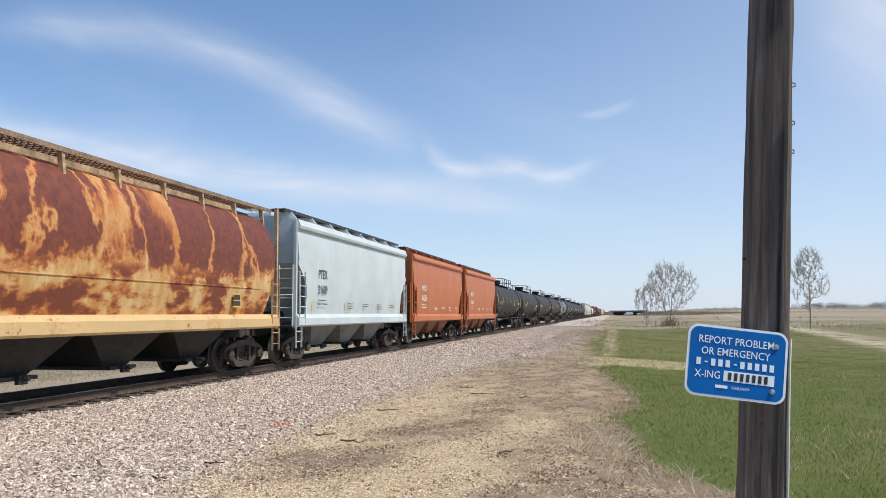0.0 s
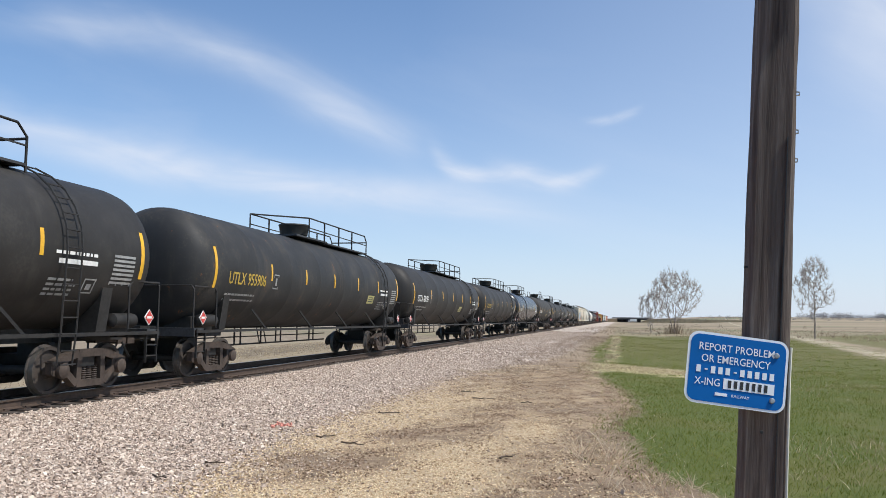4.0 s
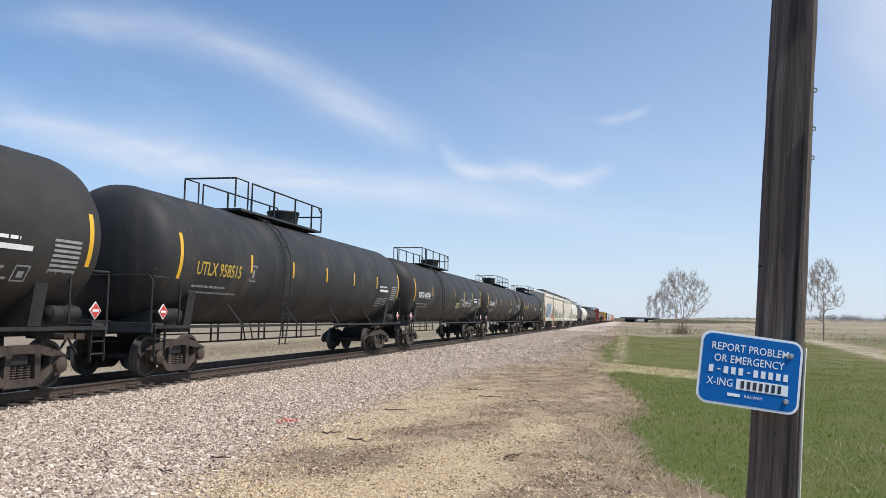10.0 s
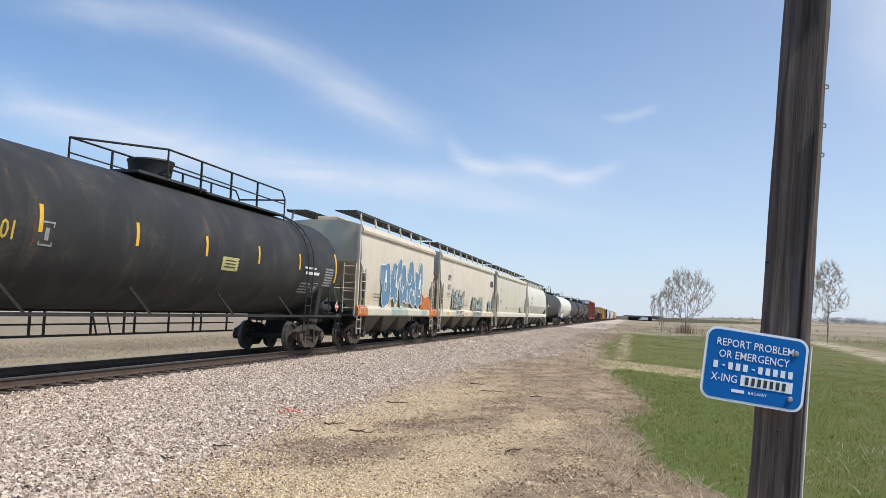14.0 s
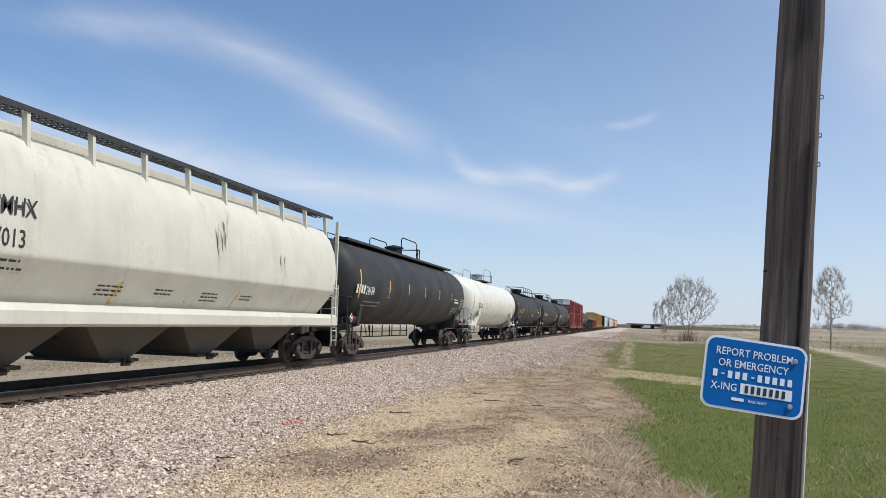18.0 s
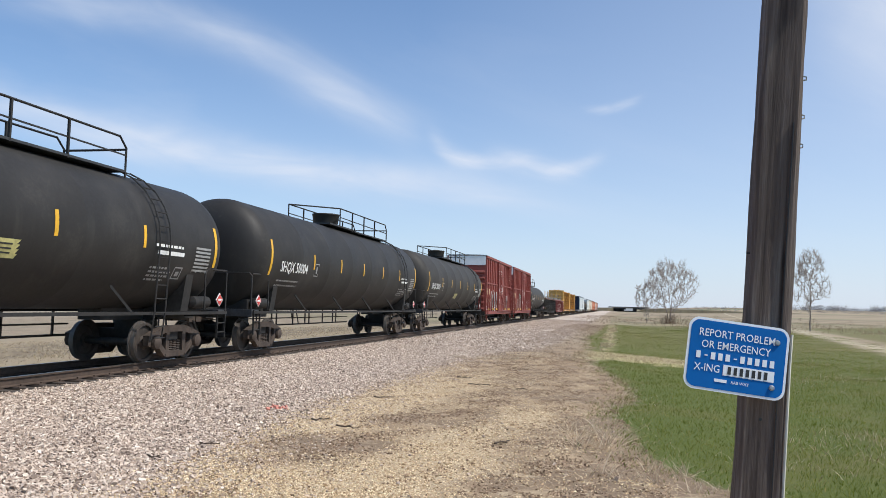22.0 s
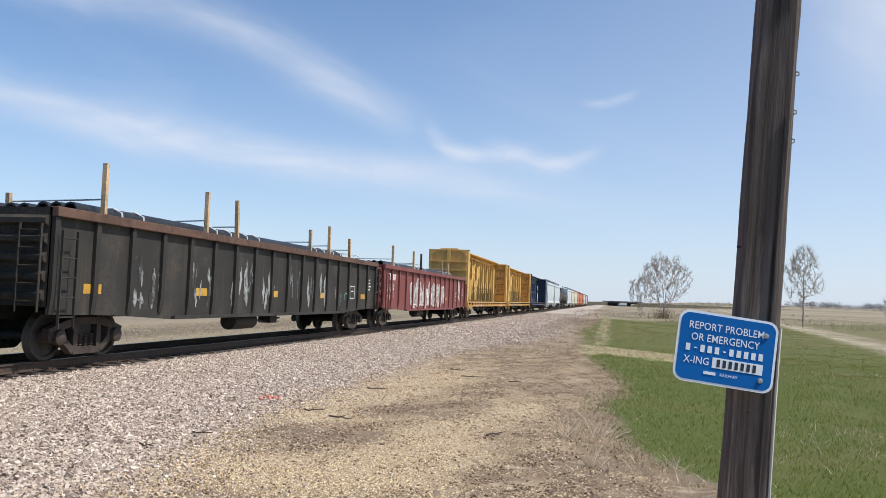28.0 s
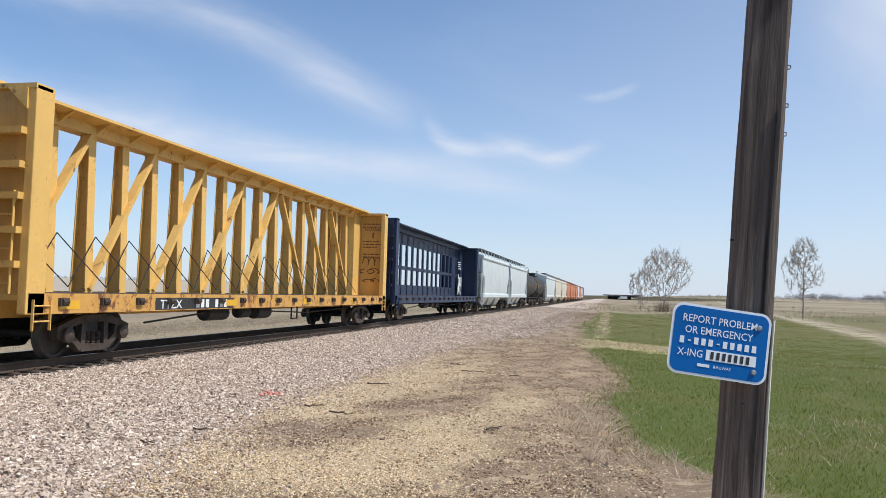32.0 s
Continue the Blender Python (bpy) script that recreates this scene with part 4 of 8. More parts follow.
gx, gy = scatter(50000, 9.6, 32.0, 36.0, 100.0, 1.2)
ok = (gx > crop_edge(gy) + 0.3 * rg.normal(size=len(gx))) & (np.abs(gx - 11.05) > 0.4)
blades("distant_crop_blades", gx[ok], gy[ok], 0.055, 0.03, 0.8, GREEN_BLADE, 42, "short green winter crop further out", "crop")
gx, gy = scatter(26000, 8.6, 13.5, 6.5, 30.0, 1.3)
ok = np.abs(gx - crop_edge(gy) + 0.15) < 0.12 + 0.9 * rg.random(len(gx)) ** 2
blades("straw_fringe", gx[ok], gy[ok], 0.10, 0.007, 0.95, PALE_STRAW, 43, "pale dry grass along the edge of the crop", flat=0.6)
gx, gy = scatter(16000, 9.6, 13.4, 7.0, 34.0, 1.2)
ok = (gx < crop_edge(gy) + 0.1) & (gx > crop_edge(gy) - 0.9 * rg.random(len(gx)) ** 2) & (lumps(gx, gy, 0.7, 32) > -0.02)
blades("crop_stragglers", gx[ok], gy[ok], 0.085, 0.010, 0.8, GREEN_BLADE, 60, "stray green blades on the dirt beside the crop", "crop")
gx, gy = scatter(16000, 9.8, 18.0, 28.0, 37.0, 1.0)
ok = np.abs(gy - 32.2 - 2.4 * lumps(gx, gy, 3.0, 34)) < 2.8 * rg.random(len(gx)) * (1 - smooth(gx, 13.2, 17))
blades("dry_grass_strip", gx[ok], gy[ok], 0.15, 0.02, 0.9, STRAW, 44, "strip of pale dry grass across the crop", flat=0.5)
gx, gy = scatter(4000, 10.8, 11.3, 36.0, 96.0, 1.0)
gx = gx + 0.8 * lumps(gx, gy, 4.0, 63)
ok = lumps(gx, gy, 5.0, 64) > 0.0
blades("dry_grass_seam", gx[ok], gy[ok], 0.20, 0.03, 0.9, STRAW, 49, "narrow seam of pale dry grass along the crop", flat=0.4)
gx, gy = scatter(22000, 6.6, 11.0, 27.0, 90.0, 1.2)
ok = (lumps(gx, gy, 2.0, 36) + 0.25 * rg.normal(size=len(gx)) > 0.42 - (gy - 23) * 0.010) & (gx < crop_edge(gy) + 0.2)
blades("brown_weeds", gx[ok], gy[ok], 0.17, 0.016, 0.85, WEED, 45, "brown dead weeds between ballast and crop", "weeds")
tx_, ty_ = [], []
for cx, cy, sp_, c in ((14.5, 13.4, 0.5, 160), (15.4, 14.6, 0.6, 140), (19.4, 28.4, 0.8, 260), (15.0, 12.4, 0.3, 60), (17.2, 26.0, 1.4, 160), (13.6, 11.2, 0.4, 60), (21.5, 33.0, 2.5, 220), (18.5, 20.5, 0.7, 60)):
    tx_ += list(cx + sp_ * rg.normal(size=c))
    ty_ += list(cy + sp_ * rg.normal(size=c))
blades("straw_tufts", np.array(tx_), np.array(ty_), 0.17, 0.010, 0.9, STRAW, 46, "scattered tufts of dead grass in the crop", flat=0.4)
gx, gy = scatter(22000, 7.0, 12.0, 6.5, 28.0, 1.4)
ok = (lumps(gx, gy, 0.9, 38) > 0.18 - 0.14 * (gx - 8.5)) & (gx < crop_edge(gy) + 0.1)
blades("flattened_straw", gx[ok], gy[ok], 0.13, 0.005, 0.97, STRAW, 47, "flattened straw lying on the dirt", bend=0.1, flat=1.0)
gx, gy = scatter(26000, -16.0, -3.6, 4.0, 80.0, 1.2)
blades("far_side_grass", gx, gy, 0.09, 0.02, 0.9, WEED, 48, "short dry stubble along the far side of the track", flat=0.5)
gx, gy = scatter(24000, -16.0, -7.6, 5.0, 70.0, 1.2)
ok = lumps(gx, gy, 2.5, 66) > -0.12
blades("far_side_straw", gx[ok], gy[ok], 0.13, 0.022, 0.9, STRAW, 67, "coarse pale straw on the bank beyond the track", flat=0.5)
gx, gy = scatter(9000, 4.0, 70.0, 96.0, 220.0, 1.0)
ok = lumps(gx, gy, 14, 39) > -0.05
blades("field_edge_grass", gx[ok], gy[ok], 0.35, 0.07, 0.8, WEED, 50, "rough dry grass beyond the crop")


def dry_clump(cx, cy, spread, count, height, seed):
    r = np.random.default_rng(seed)
    a, d = r.uniform(0, 6.28, count), spread * np.sqrt(r.random(count))
    ob = blades("dry_weed_clump", cx + d * np.cos(a), cy + d * np.sin(a), height, 0.011, 0.97, PALE_STRAW, seed, "clump of dry pale weeds on the dirt", "weeds", 0.25, 0.45)
    ob["group"] = "dry clumps"


for cx, cy, sp_, c, h_, sd in ((11.05, 11.1, 0.30, 120, 0.50, 51), (10.85, 12.3, 0.3, 45, 0.36, 52), (11.45, 9.3, 0.35, 60, 0.34, 53), (12.3, 9.0, 0.25, 50, 0.22, 54), (6.5, 27.2, 0.55, 420, 0.16, 55), (7.6, 27.4, 0.6, 420, 0.16, 56), (9.2, 29.0, 0.7, 400, 0.22, 57), (11.9, 9.9, 0.3, 120, 0.2, 58)):
    dry_clump(cx, cy, sp_, c, h_, sd)

_d = np.random.default_rng(66)
blades("dark_litter", 11.5 + 0.32 * _d.normal(size=260), 9.25 + 0.22 * _d.normal(size=260), 0.16, 0.012, 0.97, WEED, 59, "dark rotting stalks lying on the dirt", "litter", 0.1, 1.0)
TWIG = plain("dark_twig_bark", (0.075, 0.052, 0.036), 0.9, 0.0, 0.3, 20)


def twig(x, y, length, turn, seed):
    r = random.Random(seed)
    z = float(ground_height(np.array(x), np.array(y))) + 0.02
    g, p = Geo(), []
    for k in range(6):
        p.append((length * (k / 5 - 0.5), r.uniform(-0.03, 0.03), r.uniform(0.0, 0.02)))
    g.tube(p, 0.014, 5, 0.4)
    g.tube([p[2], (p[2][0] + 0.08, 0.08, 0.03)], 0.008, 4, 0.4)
    return tagged(part("twig", g, TWIG, at=pose(x, y, z, 0, 0, turn), smooth=True), "dark broken twig lying on the dirt", "twig", "twigs on the dirt")


for k, (x, y, d, a) in enumerate(((7.0, 15.0, 0.42, 20), (7.55, 11.2, 0.38, -15), (7.0, 11.6, 0.30, 40), (8.3, 18.2, 0.5, 5), (9.35, 17.6, 0.24, 0), (9.9, 10.6, 0.4, 65), (6.4, 9.3, 0.26, 10), (7.7, 19.5, 0.4, -30), (6.2, 8.4, 0.22, -20))):
    twig(x, y, d, a, k)

SPRAY_MARK = plain("orange_red_marking_paint", (0.60, 0.24, 0.18), 0.8, 0.0, 0.3, 30)


def marking():
    """A few stones sprayed orange-red."""
    ob = loose_stones("marked_stones", 16, lambda q, n: (5.85 + q.normal(0, 0.06, n), 12.6 + q.normal(0, 0.12, n)), 0.05, SPRAY_MARK, 61, "ballast stones sprayed orange-red")
    ob.location.z += 0.02


marking()


# ---------------------------------------------------------------- track
RAIL_TOP = plain("polished_rail_head", (0.30, 0.28, 0.26), 0.32, 0.9, 0.15, 6)
RAIL_SIDE = plain("brown_rail_web", (0.075, 0.050, 0.036), 0.8, 0.1, 0.3, 9)
TIE = plain("creosoted_tie", (0.060, 0.047, 0.038), 0.9, 0.0, 0.35, 10, 0.4)


def build_rail(x):
    prof = [(-0.076, -0.172), (0.076, -0.172), (0.076, -0.160), (0.012, -0.140), (0.009, -0.050), (0.036, -0.036), (0.037, -0.008), (0.028, 0.0), (-0.028, 0.0), (-0.037, -0.008), (-0.036, -0.036), (-0.009, -0.050), (-0.012, -0.140), (-0.076, -0.160)]
    g = Geo()
    for lo, hi in ((-80, 1100),):
        g.slab([(x + a, b) for a, b in prof], lo, hi, "y")
    me = g.mesh("rail")
    me.materials.append(RAIL_SIDE)
    me.materials.append(RAIL_TOP)
    for p in me.polygons:
        if p.center.z > -0.005:
            p.material_index = 1
    return part("rail", me, None, TRACK)


RAIL_Z = -0.155         # rail heads, below the level from which the cars' bodies are measured
TRACK = tagged(new("track"), "single railway track with brown rails on wooden ties", "track", kind="structure")
TRACK.matrix_basis = pose(0, 0, RAIL_Z)
for side in (-0.754, 0.754):
    build_rail(side)
tie_mesh = Geo().box(-1.3, 1.3, -0.115, 0.115, -0.36, -0.185).mesh("tie", bevel=0.012)
for k in range(300):
    part("tie", tie_mesh, TIE, TRACK, at=pose(0, -4 + 0.52 * k, 0))
plate_mesh = Geo().box(-0.17, 0.17, -0.09, 0.09, -0.187, -0.170).box(0.09, 0.12, 0.03, 0.055, -0.170, -0.14).box(-0.12, -0.09, -0.055, -0.03, -0.170, -0.14).mesh("tie_plate")
for k in range(20, 110):
    part("tie_plate", plate_mesh, RAIL_SIDE, TRACK, at=pose(0.754, -4 + 0.52 * k, 0))


# ---------------------------------------------------------------- post with the blue notice
def height_node(nt):
    """Height on the thing itself."""
    co = nt.nodes.new("ShaderNodeTexCoord")
    sp = nt.nodes.new("ShaderNodeSeparateXYZ")
    link(nt, co.outputs["Object"], sp.inputs[0])
    return sp.outputs[2]


def post_material():
    m, nt, b = base_material("weathered_dark_post_timber", 0.9)
    grain = noise_node(nt, 9, 6, 0.6, (2.4, 2.4, 0.09), distortion=1.0)
    fine = noise_node(nt, 40, 6, 0.7, (2.5, 2.5, 0.08))
    blot = noise_node(nt, 1.6, 5, 0.6)
    mixv = maths(nt, "ADD", maths(nt, "MULTIPLY", grain, 0.65), maths(nt, "MULTIPLY", fine, 0.35))
    ramp = colour_ramp(nt, [(0.36, (0.028, 0.019, 0.015)), (0.44, (0.088, 0.064, 0.053)), (0.54, (0.135, 0.103, 0.087)), (0.66, (0.25, 0.205, 0.175))])
    link(nt, mixv, ramp.inputs[0])
    col = mixed(nt, maths(nt, "MULTIPLY", step(nt, blot, 0.4, 0.7), 0.6), ramp.outputs[0], (0.105, 0.074, 0.058))
    foot = step(nt, maths(nt, "ADD", height_node(nt), maths(nt, "MULTIPLY", blot, 0.8)), 1.9, 0.9)
    col = mixed(nt, maths(nt, "MULTIPLY", foot, 0.85), col, mixed(nt, step(nt, mixv, 0.38, 0.62), (0.085, 0.052, 0.038), (0.40, 0.295, 0.225)))
    link(nt, col, b.inputs["Base Color"])
    bump(nt, b, mixv, 0.9, 0.02)
    return m


POST_WOOD = post_material()


def build_post():
    """A square timber post, leaning a little, with its base in the ground."""
    post = new("crossing_post")
    g = Geo()
    n, r = 26, random.Random(5)
    ring = []
    for k in range(n + 1):
        z = -0.15 + 5.2 * k / n
        w = 0.0925 - 0.0036 * z
        c = 0.018
        row = []
        for sx, sy, ax in ((-1, -1, 0), (-1, -1, 1), (1, -1, 1), (1, -1, 0), (1, 1, 0), (1, 1, 1), (-1, 1, 1), (-1, 1, 0)):
            dx, dy = (w - (c if ax else 0)) * sx, (w - (0 if ax else c)) * sy
            row.append((dx + r.uniform(-0.0025, 0.0025), dy + r.uniform(-0.0025, 0.0025), z))
        ring.append(row)
        g.v += row
    for k in range(n):
        for i in range(8):
            g.f.append((k * 8 + i, k * 8 + (i + 1) % 8, (k + 1) * 8 + (i + 1) % 8, (k + 1) * 8 + i))
    g.f.append(tuple(range(n * 8, n * 8 + 8)))
    part("timber", g, POST_WOOD, post, smooth=True)
    part("check_crack", Geo().slab([(0.045, -0.1), (0.049, -0.1), (0.047, 1.35), (0.052, 2.6), (0.048, 2.6), (0.043, 1.35)], -0.0915, -0.0800, "y"), PAINT_DARK, post, "long drying crack")
    part("cable", Geo().tube([(0.092, -0.086, 0.0), (0.0895, -0.084, 0.7), (0.0873, -0.082, 1.3), (0.087, -0.078, 1.62), (0.092, -0.06, 1.74)], 0.0060, 6), plain("pale_cable_sheath", (0.70, 0.66, 0.56), 0.6), post, "thin pale cable down one edge", smooth=True)
    for z in (1.62, 2.5, 2.62, 2.78):
        part("staple", Geo().tube([(0.075, -0.06, z), (0.0935, -0.06, z + 0.004), (0.0935, -0.06, z + 0.016), (0.075, -0.06, z + 0.02)], 0.0035, 5), GALV, post)
    part("nail", Geo().lathe([(-0.098, 0.004), (-0.075, 0.004)], (0, -0.05, 2.06), "x", 6), STEEL_DARK, post)
    part("knot", Geo().lathe([(-0.0895, 0.002), (-0.089, 0.006), (-0.0850, 0.009)], (-0.012, 0, 1.395), "y", 12), PAINT_DARK, post, "dark knot in the timber")
    tagged(post, "dark weathered square timber post leaning beside the crossing", "post")
    post.matrix_basis = pose(11.811, 3.555, -0.49, 0, 3.2, -2)
    return post


build_post()

SIGN_BLUE = plain("blue_sign_enamel", (0.001, 0.128, 0.42), 0.55, 0.0, 0.06, 5, 0.02)
SIGN_BLUE.node_tree.nodes["Principled BSDF"].inputs["Specular IOR Level"].default_value = 0.2
SIGN_WHITE = plain("white_sign_enamel", (0.86, 0.88, 0.90), 0.5, 0.0, 0.04, 12, 0.02)


def rounded(w, h, r, n=6):
    pts = []
    for cx, cz, a0 in ((w / 2 - r, h / 2 - r, 0), (-w / 2 + r, h / 2 - r, 90), (-w / 2 + r, -h / 2 + r, 180), (w / 2 - r, -h / 2 + r, 270)):
        for k in range(n + 1):
            a = radians(a0 + 90 * k / n)
            pts.append((cx + r * math.cos(a), cz + r * math.sin(a)))
    return pts


def sign_text(sign, text, x, z, size, material, squeeze=1.0):
    co, faces = letters(text, size, 0.003)
    width = co[:, 0].max() - co[:, 0].min()
    me = bpy.data.meshes.new("lettering")
    me.from_pydata([((p[0] - co[:, 0].min() - width / 2) * squeeze + x, -0.0045, p[1] + z) for p in co], [], faces)
    part("lettering", me, material, sign)


def build_sign():
    """Blue notice, 38 by 28 cm, in white letters; numbers stand as bars."""
    sign = new("notice_sign")
    w, h = 0.394, 0.286
    part("plate", Geo().slab(rounded(w, h, 0.042), -0.001, 0.002, "y"), SIGN_WHITE, sign)
    part("face", Geo().slab(rounded(w - 0.020, h - 0.020, 0.034), -0.0025, -0.001, "y"), SIGN_BLUE, sign)
    sign_text(sign, "REPORT PROBLEM", -0.006, 0.071, 0.0425, SIGN_WHITE, 0.86)
    sign_text(sign, "OR EMERGENCY", -0.006, 0.025, 0.0425, SIGN_WHITE, 0.86)
    for k in range(11):
        if k in (1, 5):
            x0, x1, z0, z1 = 0.006, 0.018, -0.008, -0.003
        else:
            x0, x1, z0, z1 = 0.002, 0.019, -0.019, 0.009
        x = -0.160 + k * 0.0287
        part("number_bar", Geo().box(x + x0, x + x1, -0.0045, -0.0025, z0, z1), SIGN_WHITE, sign)
    sign_text(sign, "X-ING", -0.112, -0.068, 0.0425, SIGN_WHITE, 0.86)
    part("number_panel", Geo().box(-0.048, 0.150, -0.0045, -0.0025, -0.075, -0.033), SIGN_WHITE, sign)
    for k in range(7):
        x = -0.030 + k * 0.0235
        part("number_bar", Geo().box(x, x + 0.0125, -0.006, -0.0045, -0.069, -0.039), PAINT_DARK, sign)
    part("name_bar", Geo().box(-0.078, -0.030, -0.0045, -0.0025, -0.104, -0.092), SIGN_WHITE, sign)
    sign_text(sign, "RAILWAY", 0.022, -0.104, 0.0165, SIGN_WHITE, 1.0)
    for x, z in ((0.150, 0.083), (0.145, -0.096)):
        part("bolt", Geo().lathe([(-0.010, 0.003), (-0.0095, 0.008), (-0.006, 0.011), (-0.002, 0.0115)], (x, 0, z), "y", 14), GALV, sign, smooth=True)
    tagged(sign, "blue enamel notice with white lettering bolted to the post", "sign")
    sign.matrix_basis = pose(11.774, 3.402, 1.146, 0, 7.0, 8) @ pose(0, 0, 0, -4)
    return sign


build_sign()


# ---------------------------------------------------------------- trees
BARK = plain("grey_brown_bark", (0.26, 0.215, 0.18), 0.9, 0.0, 0.3, 10)
BUD = leaf_material("pale_budding_twigs", [(0.0, (0.34, 0.285, 0.25)), (0.5, (0.46, 0.40, 0.355)), (1.0, (0.58, 0.52, 0.47))])


def bare_tree(x, y, height, wide, stems, tips, seed, label, low=0.20, point=0.0):
    """A leafless tree: limbs reach out from the stems to tips all through an oval crown, thick where many run together, with fine twigs at the ends."""
    r = np.random.default_rng(seed)
    z = float(ground_height(np.array(x), np.array(y)))
    tree = new("bare_tree")
    mid, half = height * (1 + low) / 2, height * (1 - low) / 2
    ends = []
    while len(ends) < tips:
        p = r.uniform(-1, 1, 3)
        d = np.linalg.norm(p)
        if 0.25 < d < 1 and r.random() < 0.25 + d and r.random() < 0.55 + 0.55 * (p[2] + 0.4):
            narrow = 1 - point * max(0.0, p[2]) - 0.25 * max(0.0, -p[2])
            wob = 1 + 0.10 * math.sin(3 * math.atan2(p[1], p[0]) + seed) * (1 - abs(p[2]))
            ends.append((p[0] * wide / 2 * narrow * wob, p[1] * wide / 2 * narrow * wob, mid + p[2] * half))
    ends.sort(key=lambda p: p[0] ** 2 + p[1] ** 2 + p[2] ** 2)
    nodes, up, depth = [np.zeros(3)], [-1], [0.0]

    def reach(start, goal, pieces, sag):
        at, a = start, nodes[start].copy()
        for i in range(1, pieces + 1):
            t = i / pieces
            q = a + (goal - a) * t + np.array([0, 0, sag * math.sin(math.pi * t)]) + r.normal(0, 0.0045 * height, 3) * (t < 1)
            nodes.append(q)
            up.append(at)
            depth.append(depth[at] + float(np.linalg.norm(q - nodes[at])))
            at = len(nodes) - 1

    for k in range(stems):
        a = 6.28 * k / stems + r.uniform(-0.5, 0.5)
        out = 0.0 if stems == 1 else wide * r.uniform(0.10, 0.20)
        reach(0, np.array([out * math.cos(a), out * math.sin(a), height * (0.62 if stems == 1 else r.uniform(0.45, 0.6))]), 7, 0.0)
    for p in ends:
        p = np.array(p)
        n = np.array(nodes)
        v = p - n
        dist = np.linalg.norm(v, axis=1)
        rise = v[:, 2] / np.maximum(dist, 1e-6)
        cost = dist * (1 + 1.6 * np.clip(0.62 - rise, 0, 2)) + 0.10 * np.array(depth)
        cost[(n[:, 2] < height * low * 0.55)] += 99
        reach(int(np.argmin(cost)), p, max(2, int(dist[np.argmin(cost)] / (0.07 * height))), -0.02 * height)
    load = np.zeros(len(nodes))
    for i in range(len(nodes) - 1, 0, -1):
        load[i] = max(load[i], 1.0)
        load[up[i]] += load[i]
    trunk, limbs, sprays = Geo(), Geo(), Geo()
    thick = height * 0.00085 * load ** 0.54
    for i in range(1, len(nodes)):
        a, b = nodes[up[i]], nodes[i]
        big = load[i] > tips * 0.22
        (trunk if big else limbs).tube([a - (b - a) * 0.05, b], min(thick[up[i]], thick[i] * 1.35), 7 if big else 3, float(thick[i] / min(thick[up[i]], thick[i] * 1.35)), caps=False)
        if load[i] < 5:
            for _ in range(13):
                c = a + (b - a) * r.random()
                s = (b - a) / max(np.linalg.norm(b - a), 1e-6) + r.normal(0, 0.55, 3) + np.array([0, 0, 0.25])
                s = s / np.linalg.norm(s) * height * r.uniform(0.03, 0.085)
                t = np.cross(s, r.normal(0, 1, 3))
                t = t / np.linalg.norm(t) * 0.013
                sprays.face([c - t, c + t, c + s])
    part("trunk", trunk, BARK, tree, smooth=True)
    tagged(part("branching", limbs, BARK, tree), kind="stuff")
    tagged(part("crown", sprays, BUD, tree), kind="stuff")
    tree.matrix_basis = pose(x, y, z - 0.05)
    return tagged(tree, label, "tree", "bare trees")


bare_tree(19.9, 130.0, 10.5, 8.2, 4, 380, 71, "bare spreading tree with several trunks at the field edge")
bare_tree(16.4, 131.5, 6.9, 4.4, 3, 200, 72, "smaller bare tree beside the spreading one", 0.14)
bare_tree(35.8, 110.0, 10.9, 5.2, 1, 210, 73, "single bare tree with an open upright crown", 0.20, 0.45)
bare_tree(51.0, 125.0, 5.0, 3.6, 2, 120, 74, "small bare tree by the farm track", 0.2)


def thicket(name, x0, x1, y0, y1, count, lo, hi, seed, label, material):
    """Far brush as one object of stuff: upright ragged clumps of triangles."""
    r = np.random.default_rng(seed)
    x, y = x0 + (x1 - x0) * r.random(count), y0 + (y1 - y0) * r.random(count)
    s = r.uniform(lo, hi, count) * (0.55 + 0.45 * (lumps(x, y, 90, seed) > -0.1))
    k = 40
    a, d = r.uniform(0, 6.28, (count, k)), r.random((count, k)) ** 0.6
    px = x[:, None] + np.cos(a) * d * s[:, None] * 0.7
    py = y[:, None] + np.sin(a) * d * s[:, None] * 0.7
    pz = ground_height(x, y)[:, None] + s[:, None] * (r.random((count, k)) * np.sqrt(1 - d * d * 0.9))
    c = np.stack([px, py, pz], -1).reshape(-1, 3)
    v = c[:, None] + r.normal(0, 0.13, (len(c), 3, 3)) * np.repeat(s, k)[:, None, None] * 0.5
    v[..., 2] = np.maximum(v[..., 2], np.repeat(ground_height(x, y), k)[:, None] - 0.2)
    f = np.arange(len(c) * 3).reshape(-1, 3)
    ob = part(name, mesh_arrays(name, v.reshape(-1, 3), f), material)
    return tagged(ob, label, "brush", kind="stuff")


# the bluish grey of distance haze is put into these colours
BRUSH = leaf_material("haze_tinted_far_brush", [(0.0, (0.12, 0.12, 0.13)), (0.6, (0.17, 0.168, 0.178)), (1.0, (0.23, 0.225, 0.23))])
SHRUB = leaf_material("tan_field_shrub", [(0.0, (0.15, 0.115, 0.08)), (0.6, (0.27, 0.21, 0.145)), (1.0, (0.38, 0.31, 0.22))])
thicket("far_treeline", 300, 1500, 1150, 1450, 2200, 3.5, 9.5, 81, "grey line of leafless woods on the horizon", BRUSH)
thicket("horizon_brush", 60, 330, 900, 1250, 420, 1.5, 4.0, 82, "low leafless brush along the horizon", BRUSH)
thicket("left_treeline", -1500, -200, 1200, 1900, 700, 3, 7, 83, "far leafless woods beyond the stubble", BRUSH)
thicket("field_bushes", 14, 90, 130, 330, 70, 0.4, 1.3, 84, "low brown bushes in the dry field", SHRUB)
